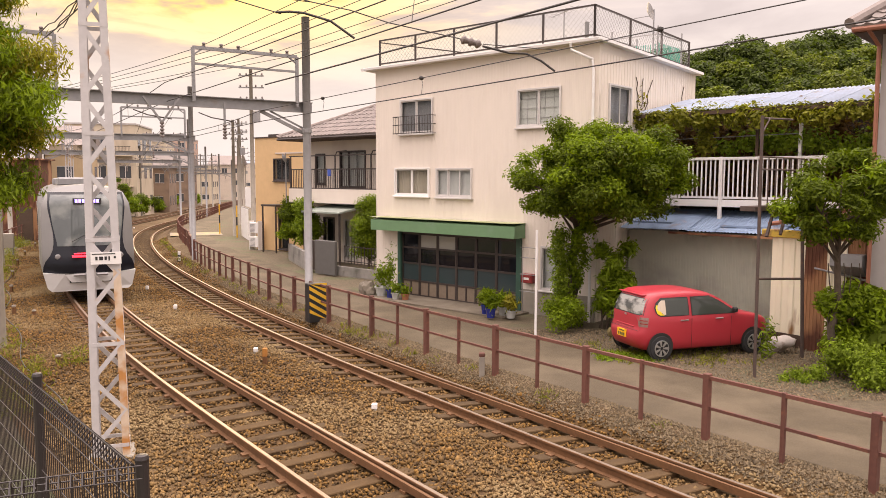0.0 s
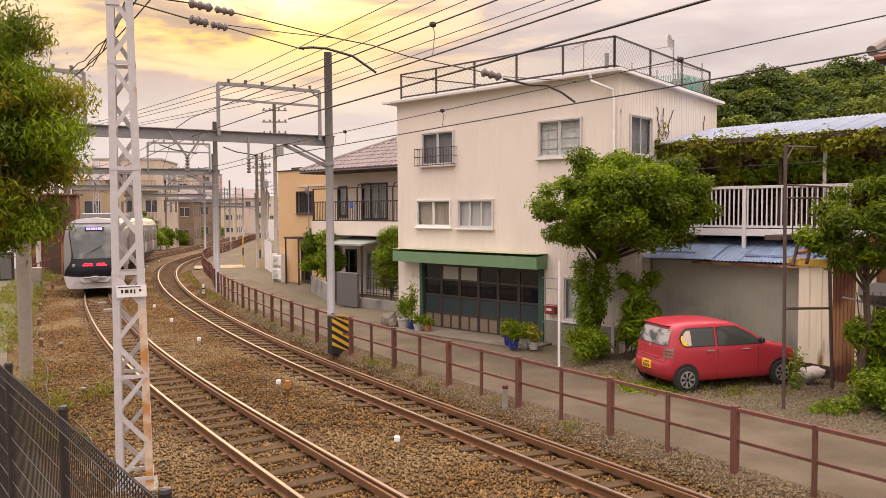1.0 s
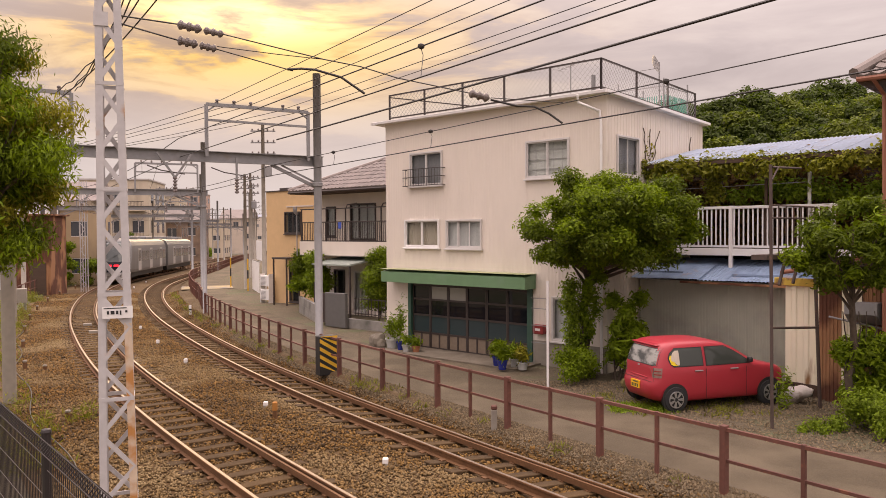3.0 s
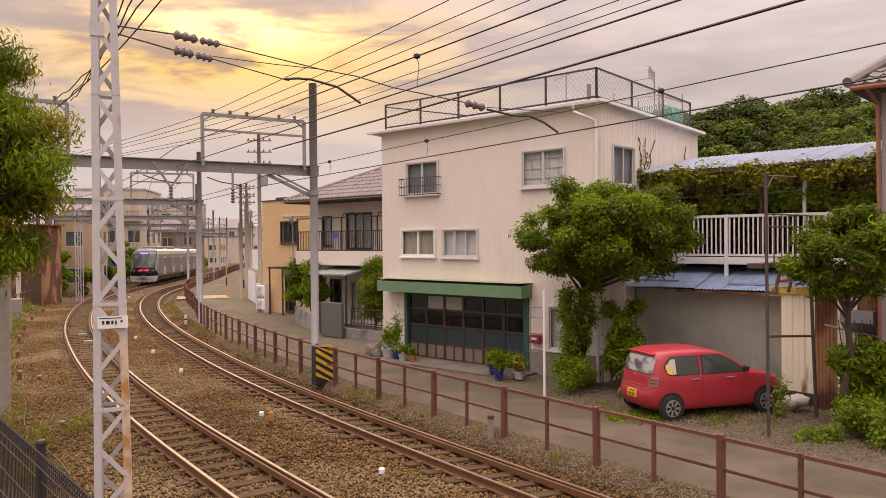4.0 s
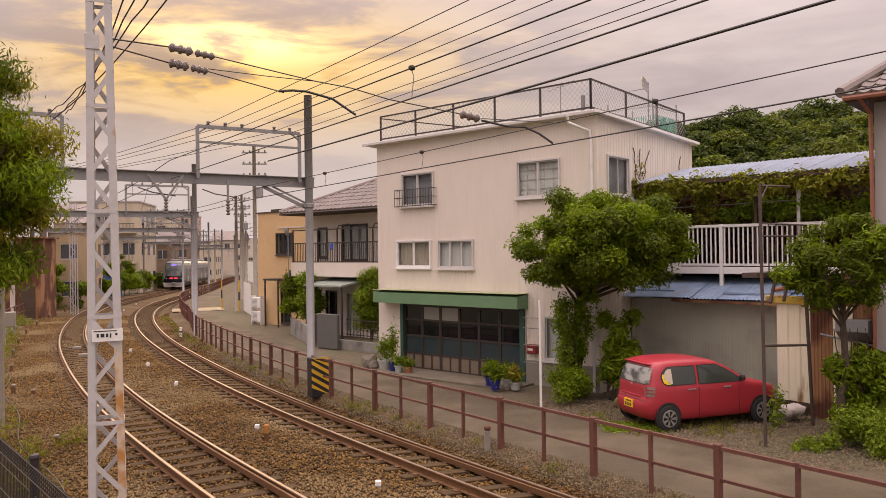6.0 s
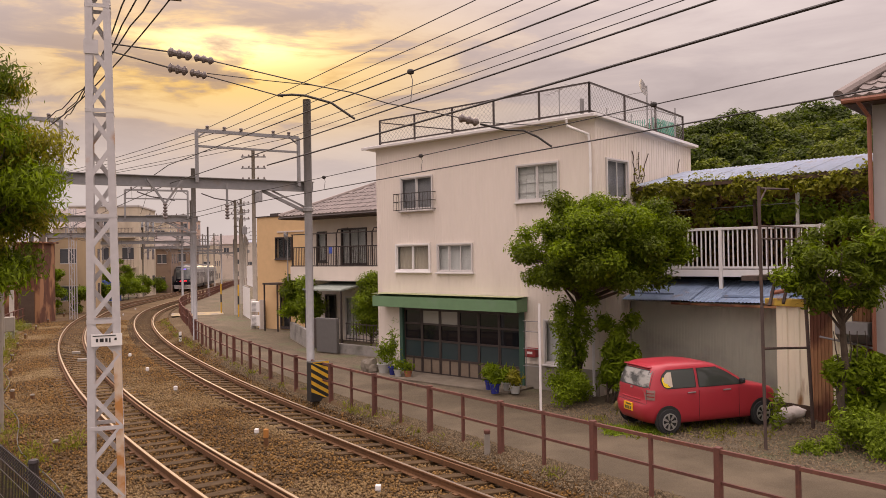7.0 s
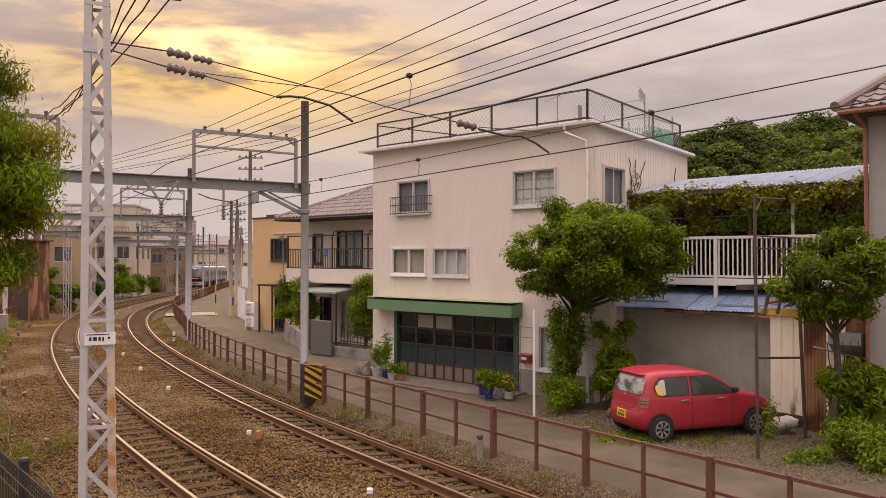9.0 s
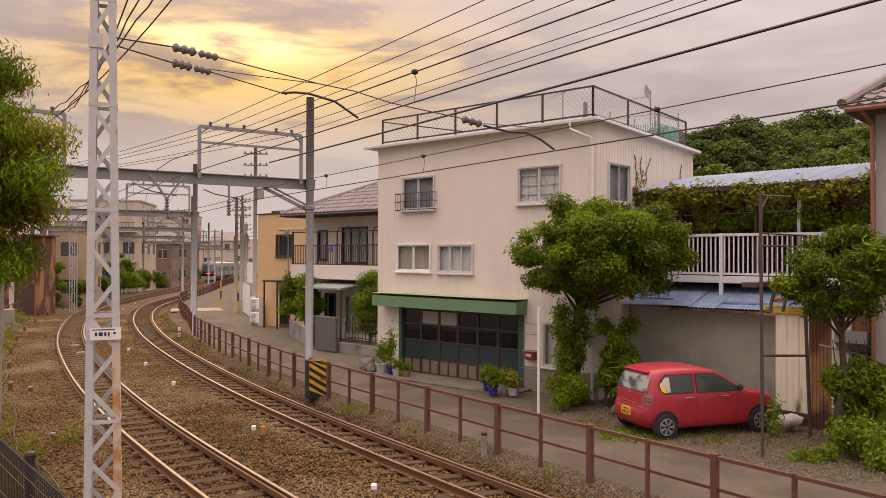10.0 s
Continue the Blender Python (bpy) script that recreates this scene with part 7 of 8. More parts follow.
def build_yard_stones():
    """Small loose stones on the gravel yard round the car."""
    rng = np.random.default_rng(9)
    n = 14000
    x, y = rng.uniform(1.5, 8.6, n), rng.uniform(13.5, 20.0, n)
    th = radians(37)
    o = (x + 2.335) * math.cos(th) + (y - 14.505) * math.sin(th)
    ok = (o > 6.3)
    x, y = x[ok], y[ok]
    z = np.full(len(x), 0.045)
    vs, vo = -23 + 26 * rng.random(26000), rng.uniform(3.0, 3.62, 26000)
    vt = np.interp(vs, MS, MT)
    x = np.concatenate([x, np.interp(vs, MS, MX) + np.cos(vt) * vo])
    y = np.concatenate([y, np.interp(vs, MS, MY) + np.sin(vt) * vo])
    z = np.concatenate([z, np.interp(vo, (3.0, 3.08, 3.3, 3.5), (-0.22, -0.12, 0.0, 0.05))])
    n = len(x)
    r = rng.uniform(0.008, 0.024, n)
    base = np.array([(-1, -0.8, -0.5), (1, -0.9, -0.5), (0.1, 1.1, -0.5), (-0.1, 0.1, 0.8)])
    v = base[None] * (1 + rng.normal(0, 0.25, (n, 4, 3))) * r[:, None, None]
    a = rng.uniform(0, 6.28, n)
    c, s = np.cos(a)[:, None], np.sin(a)[:, None]
    v = np.stack([v[..., 0] * c - v[..., 1] * s, v[..., 0] * s + v[..., 1] * c, v[..., 2]], -1) + np.stack([x, y, z], 1)[:, None]
    f = np.array([(0, 1, 3), (1, 2, 3), (2, 0, 3)])[None] + (np.arange(n) * 4)[:, None, None]
    me = bpy.data.meshes.new("yard_stones")
    me.from_pydata(v.reshape(-1, 3).tolist(), [], f.reshape(-1, 3).tolist())
    tagged(link("yard_stones", me, M_YSTONE), "small loose grey stones on the yard", "gravel", kind="stuff")


M_YSTONE = mat("yard_stone", (0.165, 0.122, 0.072), 0.9, vary=0.2, scale=3, island=0.5)


def build_hill():
    """The wooded hill: a rounded rise covered by crowns of many sizes."""
    h = thing("wooded_hill", "wooded green hill behind the houses", "hill", kind="structure")
    rng = random.Random(12)
    bm = bmesh.new()
    cx, cy = 70, 150

    def top(x, y):
        a = (x - cx) / 80
        b = (y - cy) / 45
        return 27.0 * math.exp(-(a * a * 1.2 + b * b * 1.5)) - 2

    n = 26
    g = [[bm.verts.new((cx - 75 + 150 * i / n, cy - 55 + 120 * j / n, top(cx - 75 + 150 * i / n, cy - 55 + 120 * j / n))) for i in range(n + 1)] for j in range(n + 1)]
    for r0, r1 in zip(g, g[1:]):
        for i in range(n):
            bm.faces.new((r0[i], r0[i + 1], r1[i + 1], r1[i]))
    part("rise", bm, M_HILL, h, smooth=True)
    sets, clumps = {0: [], 1: []}, {0: [], 1: []}
    for k in range(760):
        x, y = cx + rng.uniform(-72, 72), cy + rng.uniform(-52, 8)
        z = top(x, y)
        if z < 1:
            continue
        r = rng.uniform(2.2, 4.4) * (1.5 if rng.random() < 0.12 else 1)
        kind = 1 if rng.random() < 0.35 else 0
        sets[kind].append((x, y, z + r * 0.35, r, r, r * 0.8))
        for _ in range(22 if 26 < x < 102 else 0):
            q, w = rng.uniform(math.pi * 0.75, math.pi * 2.0), rng.uniform(-0.2, 1.0)
            c = math.sqrt(1 - w * w)
            b = r * rng.uniform(0.20, 0.36)
            clumps[kind].append((x + math.cos(q) * c * r * 0.86, y + math.sin(q) * c * r * 0.86, z + r * 0.35 + w * r * 0.68, b, b, b * 0.8))
    ball = bmesh.new()
    bmesh.ops.create_icosphere(ball, subdivisions=2, radius=1)
    ball.verts.index_update()
    ball_v = [v.co.copy() for v in ball.verts]
    ball_f = [tuple(v.index for v in f.verts) for f in ball.faces]
    ball.free()
    for i, m in ((0, M_HILL), (1, M_HILLY)):
        verts, faces = [], []
        for c in sets[i]:
            k, o = len(verts), Vector(c[:3])
            for v in ball_v:
                n = 0.60 * (1 + 0.35 * noise.noise(v * 1.9 + o) + 0.2 * noise.noise(v * 4.5 + o))
                verts.append((c[0] + v.x * c[3] * n, c[1] + v.y * c[4] * n, c[2] + v.z * c[5] * n))
            faces += [(a + k, b + k, d + k) for a, b, d in ball_f]
        me = bpy.data.meshes.new("crown_masses")
        me.from_pydata(verts, [], faces)
        tagged(link("crown_masses", me, m, h, smooth=True), kind="stuff")
    for nm, i, n, m in (("crowns", 0, 300000, M_HILL), ("crowns_yellow", 1, 160000, M_HILLY)):
        tagged(leaf_cloud(nm, clumps[i], n, 0.40, m, h, 41 + i, spread=0.12, flat=0.35, shell=0.95), kind="stuff")
    # far ridge; its haze is only in its colour
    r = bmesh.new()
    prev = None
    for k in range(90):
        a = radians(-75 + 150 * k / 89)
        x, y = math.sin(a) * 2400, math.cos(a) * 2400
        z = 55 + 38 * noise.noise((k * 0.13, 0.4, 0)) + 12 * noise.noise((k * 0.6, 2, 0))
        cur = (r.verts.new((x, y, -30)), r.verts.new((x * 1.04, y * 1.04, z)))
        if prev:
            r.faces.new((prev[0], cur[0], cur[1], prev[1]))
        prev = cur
    tagged(part("far_ridge", r, M_FAR), "distant ridge coloured blue-grey for haze", "ridge", kind="structure")


# distance haze mixed into the ridge's own blue-grey
M_FAR = mat("haze_coloured_ridge", (0.36, 0.38, 0.44), 1.0, vary=0.1, scale=0.01)


# ---- the far street ----
M_TOWNCREAM = mat("town_cream_render", (0.50, 0.42, 0.32), 0.9, vary=0.12, scale=1.5, stain=(0.34, 0.28, 0.21), stain_at=(0.52, 0.75), stain_scale=0.5, stretch=(1, 1, 0.4))
M_TOWNTAN = mat("town_tan_render", (0.42, 0.31, 0.19), 0.9, vary=0.12, scale=1.5, stain=(0.30, 0.22, 0.14), stain_at=(0.52, 0.75), stain_scale=0.5, stretch=(1, 1, 0.4))
M_TOWNBROWN = mat("town_brown_boards", (0.23, 0.16, 0.115), 0.9, vary=0.2, scale=1.5, stain=(0.15, 0.105, 0.08), stain_at=(0.5, 0.7), stain_scale=0.6)
M_TOWNPINK = mat("town_pink_tiles", (0.46, 0.32, 0.26), 0.85, vary=0.1, scale=1.5)
M_TOWNGLASS = glass("town_window_glass", (0.07, 0.075, 0.085), 0.12)


def block_house(m, w, d, h, wall, floors, per, roof="flat", label="", balcony=False, seed=0):
    """A plain town house seen far off: walls with real window openings, roof, sometimes balconies."""
    rng = random.Random(seed)
    e = thing("house", label or "town house with windows beside the railway", "house", m, group="far houses")
    holes = []
    fh = h / floors
    for f in range(floors):
        for k in range(per):
            if rng.random() < 0.18:
                continue
            xa = (k + 0.22 + rng.uniform(-0.05, 0.05)) * w / per
            holes.append((round(xa, 3), round(xa + w / per * 0.5, 3), round(f * fh + 0.9, 3), round(f * fh + 0.9 + fh * 0.42, 3)))
    part("front_wall", wall_with_holes(0, w, -2.5, h, holes, 0, 0.2), wall, e)
    for a in holes:
        wn = part("window", box(a[0], a[1], 0.08, 0.12, a[2], a[3]), M_TOWNGLASS, e)
        fr = bmesh.new()
        for q in ((a[0], a[1], a[3] - 0.06, a[3]), (a[0], a[1], a[2], a[2] + 0.06), ((a[0] + a[1]) / 2 - 0.03, (a[0] + a[1]) / 2 + 0.03, a[2], a[3])):
            box(q[0], q[1], 0.03, 0.09, q[2], q[3], fr)
        part("window_frame", fr, M_ALU, wn)
    for x in (0.0, w - 0.2):
        part("side_wall", box(x, x + 0.2, 0.2, d, -2.5, h), wall, e)
    part("back_wall", box(0, w, d, d + 0.2, -2.5, h), wall, e)
    for k in range(3):
        y = 0.2 + (k + 0.3) * d / 3
        for f in range(floors):
            for sx in (-0.03, w - 0.03):
                part("side_window", box(sx, sx + 0.06, y, y + d / 7, f * fh + 0.9, f * fh + 0.9 + fh * 0.42), M_TOWNGLASS, e)
    if roof == "flat":
        part("roof", box(-0.1, w + 0.1, -0.1, d + 0.3, h, h + 0.18), M_GREYWALL, e)
    else:
        bm = bmesh.new()
        v = [(-0.4, -0.5, h), (w + 0.4, -0.5, h), (w + 0.4, d + 0.5, h), (-0.4, d + 0.5, h), (-0.4, d / 2, h + d * 0.25), (w + 0.4, d / 2, h + d * 0.25)]
        v = [bm.verts.new(p) for p in v]
        for q in ((0, 1, 5, 4), (2, 3, 4, 5), (0, 4, 3), (1, 2, 5), (3, 2, 1, 0)):
            bm.faces.new([v[i] for i in q])
        part("roof", bm, M_TILE, e)
    if balcony:
        for f in range(1, floors):
            part("balcony", box(w * 0.3, w * 0.95, -1.0, 0, f * fh - 0.1, f * fh + 0.05), wall, e)
            b = bmesh.new()
            k = w * 0.3
            while k < w * 0.95:
                bar((k, -0.97, f * fh), (k, -0.97, f * fh + 1.05), 0.03, 0.03, b, up=(0, 1, 0))
                k += 0.16
            bar((w * 0.3, -0.97, f * fh + 1.05), (w * 0.95, -0.97, f * fh + 1.05), 0.06, 0.06, b)
            part("balcony_rail", b, M_DARKFR, e)
    return e


def facing(x, y, deg):
    """A front that starts at x, y and runs along the direction deg (from +x)."""
    return pose(x, y, gz(y), 0, 0, deg)


def build_far():
    R = random.Random(5)
    # left of the tracks
    e = thing("rusty_barn", "tall rusted corrugated iron barn wall by the railway", "barn", facing(-29.6, 51.5, 8))
    part("wall", corrugated(0, 2.3, -0.3, 5.4, 0.15, 0.03), M_RUSTWALL, e)
    part("side_wall", box(2.2, 2.3, 0.05, 3, -0.3, 5.4), M_RUSTWALL, e)
    part("roof", box(-0.3, 2.5, -0.3, 3.2, 5.4, 5.5), M_RUSTWALL, e)
    part("door", box(1.0, 2.0, -0.05, 0.0, 0, 2.2), M_WOODDARK, e)
    block_house(facing(-35.0, 63.0, 15), 5.2, 7, 6.2, M_TOWNTAN, 2, 2, "flat", "tan two-storey house beside the railway bend", seed=1)
    block_house(facing(-40.5, 70.0, 12), 7.0, 8, 7.4, M_TOWNCREAM, 2, 3, "gable", "cream two-storey house beside the railway bend", seed=2)
    block_house(facing(-44.9, 92.0, 10), 8.0, 10, 11.0, M_TOWNCREAM, 3, 3, "flat", "cream apartment house with balconies by the tracks", balcony=True, seed=3)
    block_house(facing(-43.6, 108.0, 12), 5.0, 8, 6.4, M_TOWNBROWN, 2, 2, "gable", "brown gabled house far along the tracks", seed=4)
    block_house(facing(-50, 118.0, 12), 7.5, 9, 10.5, M_TOWNCREAM, 3, 3, "flat", "cream flat-roofed block far along the tracks", seed=5)
    block_house(facing(-51, 136.0, 8), 6.0, 8, 7.2, M_TOWNBROWN, 2, 2, "gable", "brown house far along the tracks", seed=6)
    block_house(facing(-56, 160.0, 8), 8.0, 8, 8.0, M_TOWNCREAM, 3, 3, "flat", "cream block far along the tracks", seed=7)
    block_house(facing(-70, 185.0, 5), 9.0, 10, 15.0, M_TOWNPINK, 5, 3, "flat", "pinkish apartment tower in the distance", balcony=True, seed=8)
    block_house(facing(-62, 205.0, 5), 8.0, 10, 9.5, M_BEIGE, 3, 3, "gable", seed=9)
    block_house(facing(-56, 235.0, 5), 9.0, 10, 10.0, M_GREYWALL, 3, 3, "flat", seed=10)
    block_house(facing(-48, 80, 14), 6, 8, 9.5, M_GREYWALL, 3, 2, "flat", "grey block behind trackside houses", seed=21)
    block_house(facing(-36, 56, 14), 5, 8, 7.6, M_WHITE, 2, 2, "gable", "white house behind a rusty barn", seed=22)
    # right of the lane
    block_house(facing(-13.2, 60.0, -72), 7.0, 8, 6.0, M_BEIGE, 2, 3, "gable", "pale beige house along the lane", seed=11)
    block_house(facing(-16.6, 72.0, -76), 8.0, 8, 6.4, M_BEIGE, 2, 3, "gable", "beige house along the lane", seed=12)
    block_house(facing(-19.8, 88.0, -78), 9.0, 8, 6.0, M_GREYWALL, 2, 3, "gable", "grey house along the lane", seed=13)
    block_house(facing(-24.0, 108.0, -78), 9.0, 8, 7.0, M_TOWNCREAM, 2, 3, "flat", "cream block along the lane", seed=14)
    block_house(facing(-30.0, 135.0, -80), 10.0, 8, 7.0, M_BEIGE, 2, 3, "gable", "brownish house far along the lane", seed=15)
    block_house(facing(-52.0, 262.0, -10), 14.0, 10, 9.0, M_TOWNPINK, 3, 4, "flat", "pinkish block closing the view", seed=16)
    block_house(facing(-76.0, 280.0, 0), 18.0, 10, 12.0, M_BEIGE, 4, 5, "flat", "pale block closing the view", seed=17)
    block_house(facing(-40.0, 300.0, 0), 20.0, 10, 8.0, M_GREYWALL, 2, 5, "gable", "low grey houses closing the view", seed=18)
    # poles
    for x, y, h, arms in ((-12.4, 50.4, 11.2, 3), (-15.2, 56.2, 6.6, 0), (-16.9, 62.5, 9.0, 2), (-19.2, 73.0, 10.0, 3), (-22.5, 86.0, 10.0, 2), (-27, 102.0, 10.0, 3), (-31.5, 122, 10, 2), (-36, 146, 10.5, 3), (-41.5, 139, 9.6, 1), (-47.0, 150, 10, 2), (-45, 176, 10, 3), (-52, 200, 11, 3), (-40.5, 100.0, 8.2, 1), (-35.4, 78, 8.6, 1)):
        utility_pole(x, y, h, arms)
    utility_pole(-27.6, 49.0, 9.0, 1)
    kb = thing("cabinet", "black trackside cabinet beside the barn", "cabinet", Matrix.Translation((-27.9, 46.0, gz(46))) @ Matrix.Rotation(radians(20), 4, "Z"))
    part("body", box(-0.35, 0.35, -0.3, 0.3, -0.1, 1.75, bevel=0.03), M_BLACK, kb)
    part("cabinet_door", box(-0.30, 0.30, -0.325, -0.30, 0.15, 1.6, bevel=0.01), M_GATE, kb)
    # yellow gate posts and barrier over the lane
    for x, y in ((-14.57, 54.4), (-16.9, 58.2)):
        b = thing("bollard_post", "tall yellow and black warning post by the lane", "post", Matrix.Translation((x, y, gz(y))))
        part("shaft", tube([(0, 0, -0.1), (0, 0, 2.3)], 0.05, 8), M_HAZY, b)
        part("band", tube([(0, 0, 0.9), (0, 0, 1.5)], 0.053, 8), M_BLACK, b)
    pv = strip("lane_patch", np.arange(31, 35.1, 1.0), (3.7, 5.5, 7.4), lambda o: 0.075, M_PATCH, label="pale yellow painted band across the lane", category="marking")
    # lattice signal mast left of the bend
    lm = thing("lattice_mast", "slim grey lattice mast far beside the tracks", "mast", Matrix.Translation((-26.8, 55.5, gz(55))))
    for sx in (-0.18, 0.18):
        for sy in (-0.18, 0.18):
            part("leg", bar((sx, sy, -0.1), (sx, sy, 8.0), 0.05, 0.05, up=(0, 1, 0)), M_MAST, lm)
    for k in range(16):
        sg = 0.18 if k % 2 else -0.18
        part("brace", bar((sg, -0.18, k * 0.5), (-sg, -0.18, k * 0.5 + 0.5), 0.03, 0.03), M_MAST, lm)
    fl = thing("side_fence", "low rusty fence along the edge of the tracks", "fence")
    ps = np.arange(17, 60, 1.8)
    for s in ps:
        part("post", bar(at(s, -5.6, -0.1), at(s, -5.6, 1.1), 0.06, 0.06, up=(0, 1, 0)), M_FENCE, fl)
    for s0, s1 in zip(ps, ps[1:]):
        for z in (1.05, 0.55):
            part("rail", bar(at(s0, -5.6, z), at(s1, -5.6, z), 0.04, 0.05), M_FENCE, fl)
    bx = thing("blue_container", "dark blue storage box beside the tracks", "container", Matrix.Translation((-37.0, 84.0, gz(84))) @ Matrix.Rotation(radians(12), 4, "Z"))
    part("body", box(-1.4, 1.4, -1, 1, -0.1, 2.3, bevel=0.03), M_BLUE, bx)
    sgp = thing("signal", "railway signal with a glowing red lamp far off", "signal", Matrix.Translation((-49.0, 150.0, gz(150))))
    part("pole", tube([(0, 0, -0.2), (0, 0, 5.0)], 0.08, 6), M_GALV, sgp)
    part("board", box(-0.35, 0.35, -0.05, 0.05, 4.2, 5.6, bevel=0.02), M_BLACK, sgp)
    part("lamp", box(-0.16, 0.16, -0.12, -0.05, 4.3, 4.62, bevel=0.03), glow("orange_red_signal", (1.0, 0.16, 0.03), 5.0), sgp)


M_PATCH = mat("worn_yellow_paint", (0.36, 0.27, 0.14), 0.85, vary=0.2, scale=3, stain=(0.2, 0.18, 0.16), stain_at=(0.45, 0.6), stain_scale=2)


def utility_pole(x, y, h, arms):
    p = thing("utility_pole", "grey concrete utility pole with cross arms", "pole", Matrix.Translation((x, y, gz(y))), group="utility poles")
    part("shaft", tube([(0, 0, -0.3), (0, 0, h)], 0.16, 8, r1=0.11), M_CONCRETE, p, smooth=True)
    for k in range(arms):
        z = h - 0.4 - k * 0.75
        a = part("cross_arm", bar((-0.8, 0, z), (0.8, 0.15, z), 0.08, 0.08), M_GALV, p)
        for q in (-0.7, -0.3, 0.3, 0.7):
            part("insulator", lathe([(0.03, 0), (0.06, 0.03), (0.06, 0.1), (0.02, 0.15)], 6, at=(q, 0.05, z + 0.04)), M_PORC, a)
    if arms >= 3:
        part("transformer", lathe([(0.05, 0), (0.25, 0.03), (0.25, 0.7), (0.05, 0.75)], 10, at=(0.35, -0.1, h - 3.4)), M_GALV, p)


# ---- small things by the house ----
def pot(x, y, r, h, mtl, leaf, seed, tall=0.5, label="", n=240, size=0.05, long=1.4):
    t = thing("plant_pot", label, "plant pot", Matrix.Translation(F(x, y, 0.05)), group="plant pots")
    part("pot", lathe([(r * 0.72, 0), (r * 0.95, h * 0.85), (r * 1.08, h * 0.86), (r * 1.08, h), (r * 0.92, h), (r * 0.9, h * 0.9)], 14), mtl, t)
    leaf_cloud("foliage", [(0, 0, h + tall * 0.45, r * 1.3, r * 1.3, tall * 0.5)], n, size, leaf, t, seed, long=long, droop=-0.6, shell=0.4)


def build_small():
    BLUEP = mat("blue_glazed_pot", (0.02, 0.03, 0.20), 0.2, vary=0.15)
    GREYP = mat("grey_pot", (0.42, 0.42, 0.40), 0.7, vary=0.15)
    TERRA = mat("terracotta", (0.35, 0.14, 0.07), 0.85, vary=0.15)
    pot(1.05, -0.75, 0.24, 0.32, GREYP, M_LEAF, 60, 0.9, "grey pot with a bushy green plant", 420)
    pot(1.55, -0.85, 0.15, 0.27, BLUEP, M_LEAF, 61, 1.35, "blue glazed pot with a tall leafy plant", 420)
    pot(1.95, -1.0, 0.14, 0.22, GREYP, M_LEAF, 62, 0.4, "grey pot with a small plant")
    pot(2.25, -0.85, 0.14, 0.2, TERRA, M_LEAF, 63, 0.3, "small terracotta pot with a plant")
    pot(5.85, -1.15, 0.15, 0.28, BLUEP, M_LEAF, 64, 0.5, "blue glazed pot with spiky leaves", 260, 0.06, 2.4)
    pot(6.35, -1.55, 0.15, 0.28, BLUEP, M_LEAF, 65, 0.5, "blue glazed pot on a white saucer", 260, 0.06, 2.4)
    pot(6.35, -0.95, 0.16, 0.24, GREYP, M_LEAF, 66, 0.45, "pale pot with spiky leaves", 260, 0.06, 2.2)
    pot(6.8, -1.2, 0.16, 0.22, GREYP, M_LEAFY, 67, 0.45, "pale pot with yellowing leaves", 240, 0.055, 2.0)
    rk = thing("garden_rocks", "grey rocks at the house corner", "rocks")
    for k, (x, y, r) in enumerate(((0.35, -0.7, 0.25), (0.05, -0.55, 0.22), (0.62, -0.85, 0.17), (-0.4, -0.3, 0.18))):
        bm = bmesh.new()
        bmesh.ops.create_icosphere(bm, subdivisions=2, radius=1)
        c = F(x, y, r * 0.6)
        for v in bm.verts:
            n = 1 + 0.35 * noise.noise(v.co * 1.7 + Vector((k * 7, 0, 0)))
            v.co = c + Vector((v.co.x * r * n, v.co.y * r * n, v.co.z * r * 1.3 * n))
        part("rock", bm, M_POLE, rk)
    bm = bmesh.new()
    bmesh.ops.create_icosphere(bm, subdivisions=2, radius=1)
    for v in bm.verts:
        n = 1 + 0.3 * noise.noise(v.co * 1.5)
        v.co = Vector((4.55 + v.co.x * 0.34 * n, 19.2 + v.co.y * 0.25 * n, 0.14 + v.co.z * 0.2 * n))
    tagged(part("stone", bm, M_STONEY), "mossy yellow-brown stone by the shrubs", "stone")
    sp = thing("sign_pole", "plain white-painted thin pole at the lane edge", "pole", Matrix.Translation((2.37, 19.15, 0.04)))
    part("shaft", tube([(0, 0, -0.1), (0, 0, 2.68)], 0.032, 10), M_WHITE, sp)
    mb = thing("mailbox", "small red wall mailbox with a white label", "mailbox", FRONT)
    part("box", box(6.42, 6.80, -0.2, 0.0, 0.93, 1.2, bevel=0.02), mat("mailbox_red", (0.28, 0.03, 0.03), 0.5), mb)
    part("label_bar", box(6.52, 6.70, -0.206, -0.2, 1.03, 1.10), M_WHITE, mb)
    rk2 = thing("wall_rack", "thin metal rack standing against the wall", "rack", FRONT)
    for x in (6.55, 7.0):
        part("rod", tube([(x, -0.3, 0.05), (x, -0.3, 2.0)], 0.012, 5), M_GALV, rk2)
    for z in (0.7, 1.2, 1.7, 2.0):
        part("shelf_rod", tube([(6.45, -0.3, z), (7.05, -0.3, z)], 0.012, 5), M_GALV, rk2)
    part("base_plinth", box(6.32, BW, -0.03, 0.02, -0.1, 0.72), M_CONCRETE, rk2)
    # roof things
    ae = thing("roof_aerial", "small television aerial on the roof", "aerial", FRONT)
    part("mast", tube([(7.0, 1.0, 7.7), (7.0, 1.0, 8.95)], 0.018, 6), M_GALV, ae)
    for k in range(6):
        part("rod", tube([(6.6 + k * 0.15, 0.75, 8.8 + k * 0.035), (6.6 + k * 0.15, 1.25, 8.8 + k * 0.035)], 0.008, 4), M_GALV, ae)
    part("boom", tube([(6.55, 1.0, 8.79), (7.5, 1.0, 9.0)], 0.012, 5), M_GALV, ae)
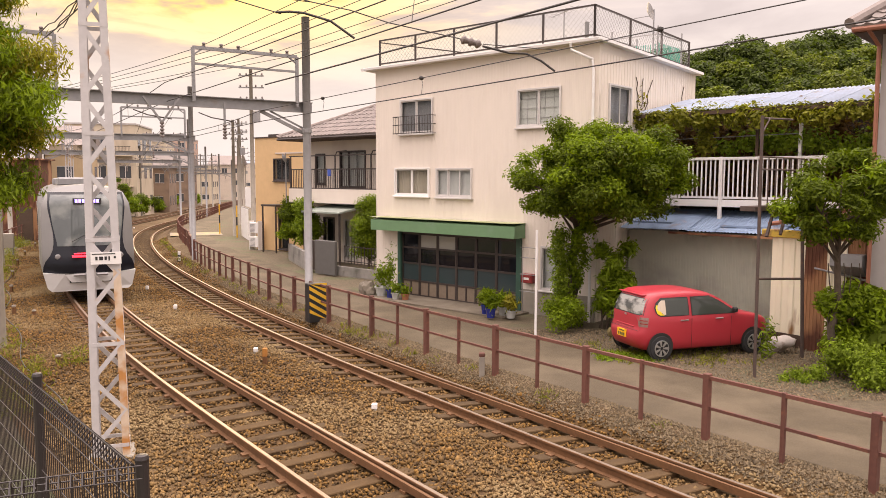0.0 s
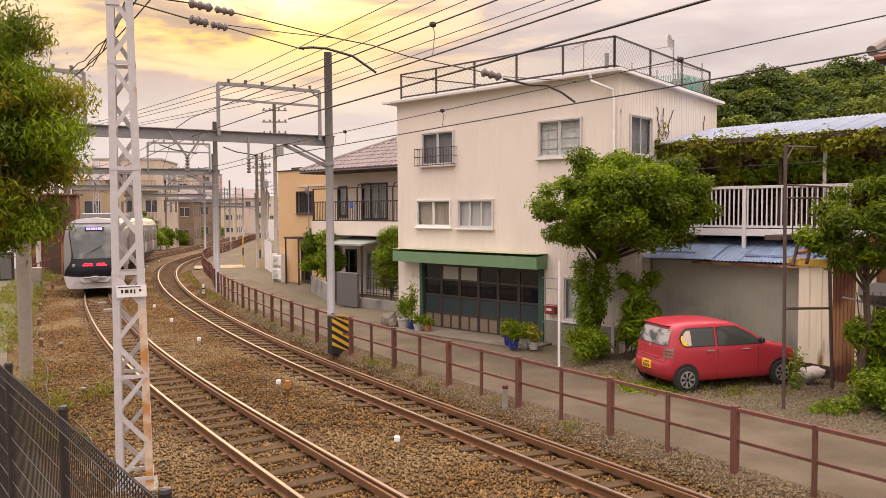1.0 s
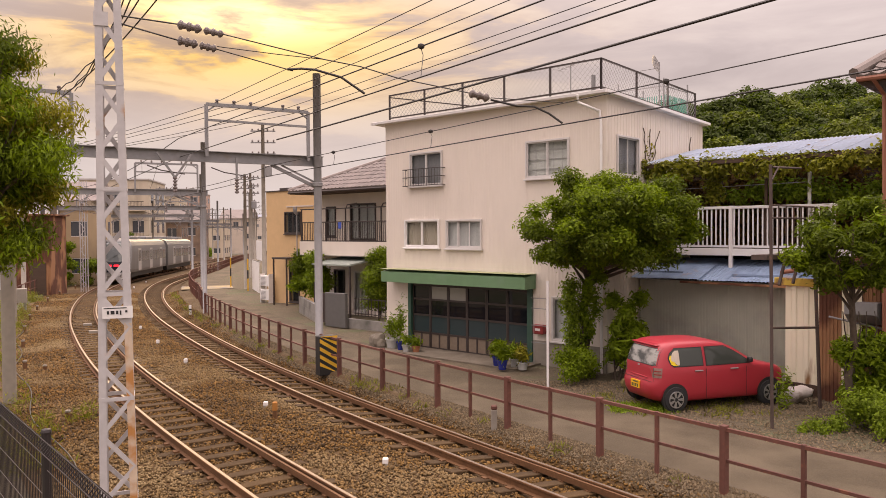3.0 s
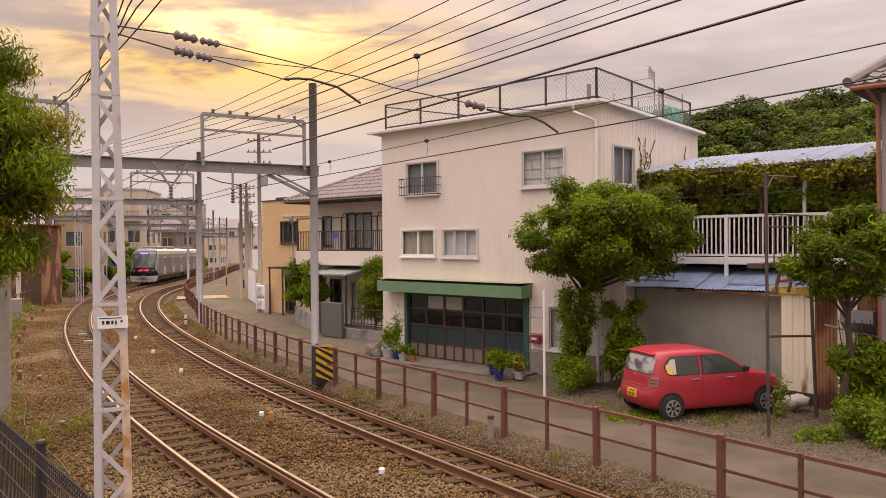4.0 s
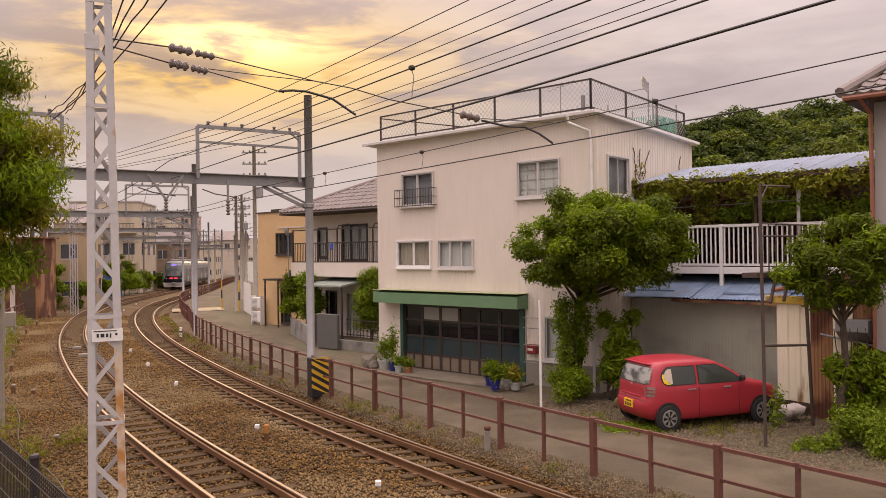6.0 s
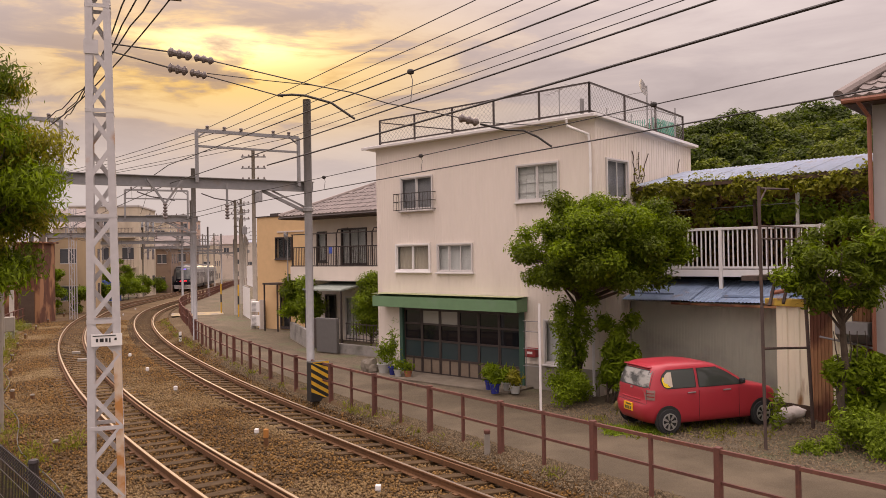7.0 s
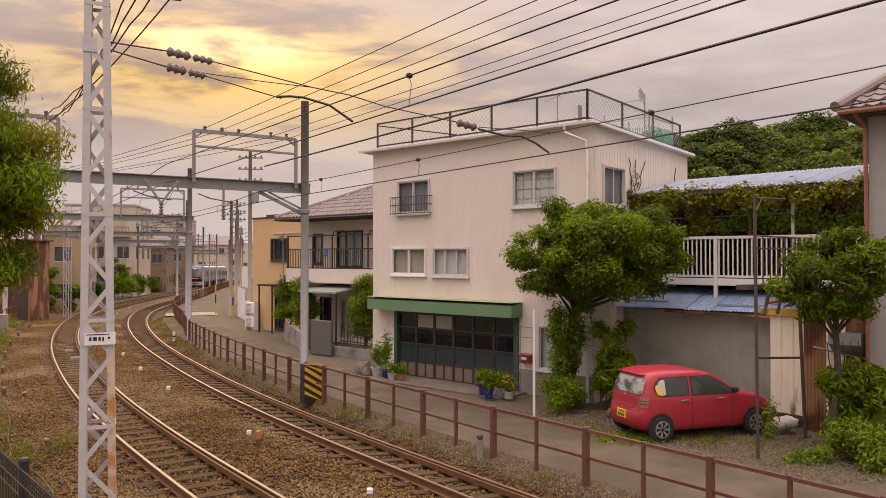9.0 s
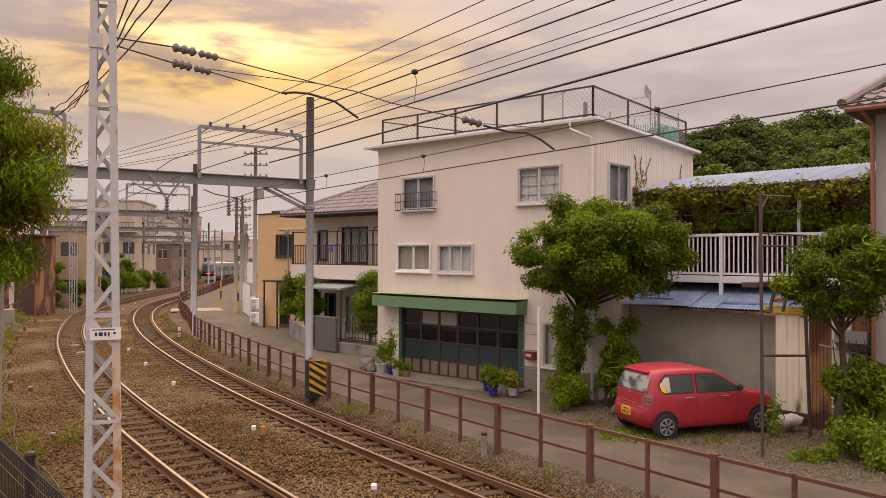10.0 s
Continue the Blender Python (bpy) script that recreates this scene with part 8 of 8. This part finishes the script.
    ds = thing("satellite_dish", "grey satellite dish on the roof railing", "dish", FRONT)
    part("mast", tube([(8.7, 3.3, 7.7), (8.7, 3.3, 9.1)], 0.022, 6), M_GALV, ds)
    part("dish", lathe([(0.02, 0), (0.16, 0.03), (0.27, 0.09), (0.26, 0.1), (0.15, 0.045)], 16), M_GALV, ds, m=Matrix.Translation((8.6, 3.1, 9.0)) @ Matrix.Rotation(radians(40), 4, "Z") @ Matrix.Rotation(radians(70), 4, "Y"))
    part("feed_arm", tube([(8.7, 3.2, 8.9), (8.2, 3.0, 8.85)], 0.012, 5), M_GALV, ds)
    cg = thing("roof_cage", "green netted frame on the roof", "frame", FRONT)
    for x, y in ((6.9, 4.0), (8.5, 4.0), (6.9, 5.7), (8.5, 5.7)):
        part("post", tube([(x, y, 7.5), (x, y, 8.75)], 0.025, 6), M_GALV, cg)
    for p, q in (((6.9, 4.0), (8.5, 4.0)), ((8.5, 4.0), (8.5, 5.7)), ((6.9, 4.0), (6.9, 5.7))):
        part("rail", tube([(*p, 8.5), (*q, 8.5)], 0.02, 6), M_GALV, cg)
    nm = bmesh.new()
    for k in range(20):
        bar((8.49, 4.0 + k * 0.085, 7.6), (8.49, 4.0 + k * 0.085, 8.25), 0.02, 0.02, nm, up=(0, 1, 0))
        bar((6.9 + k * 0.08, 4.0, 7.6), (6.9 + k * 0.08, 4.0, 8.2), 0.02, 0.02, nm, up=(0, 1, 0))
    part("netting", nm, mat("green_net", (0.05, 0.30, 0.22), 0.8), cg, "green netting")
    ch = thing("roof_pipe", "short grey vent pipe on the roof edge", "pipe", FRONT)
    part("pipe", tube([(8.45, -0.1, 7.8), (8.45, -0.1, 8.25)], 0.06, 8), M_GALV, ch)
    dp = thing("downpipe", "white plastic downpipe at the house corner", "pipe", FRONT)
    part("pipe", tube([(8.15, -0.46, 7.7), (8.15, -0.4, 7.5), (8.62, -0.07, 7.25), (8.66, -0.06, 6.9), (8.66, -0.06, 0.0)], 0.04, 8), M_WHITE, dp)
    sv = thing("wall_vine", "thin bare vine climbing the side wall", "vine", FRONT)
    rng = random.Random(7)
    for y0, y1 in ((2.3, 2.1), (2.5, 3.0), (2.4, 2.5), (4.9, 5.3)):
        pts = [(BW + 0.03, y0 + (y1 - y0) * k / 8 + rng.uniform(-0.08, 0.08), 5.6 + k * 0.17) for k in range(9)]
        part("stem", tube(pts, 0.014, 5), M_BARK, sv)
    leaf_cloud("leaves", [(BW + 0.06, 2.4, 6.2, 0.05, 0.3, 0.6), (BW + 0.06, 5.1, 6.1, 0.05, 0.2, 0.4)], 60, 0.06, M_LEAFY, sv, 71)


M_ORANGE = mat("weathered_orange", (0.40, 0.17, 0.04), 0.8, vary=0.25, scale=14)
M_STONEY = mat("mossy_stone", (0.22, 0.17, 0.07), 0.95, vary=0.3, scale=6, bump=0.5)

build_gantry(-6.5, 3.19, -4.75, True, (-0.85, 0.8))
build_gantry(12.2, 3.68, -4.8, True)
build_gantry(33.0, 5.2, -4.8, False)
build_gantry(53.0, 3.0, -4.8, False)
build_gantry(74.0, 3.0, -4.8, False)
build_gantry(96.0, 3.0, -4.8, False)
build_gantry(122.0, 3.0, -4.8, False)
build_mast()
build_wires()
build_mesh_fence()
build_trackside()
build_house_two()
build_ochre_house()
build_shed()
build_right_side()
build_red_car()
build_far()
build_hill()
build_yard_stones()
build_plants()
build_small()

motions()
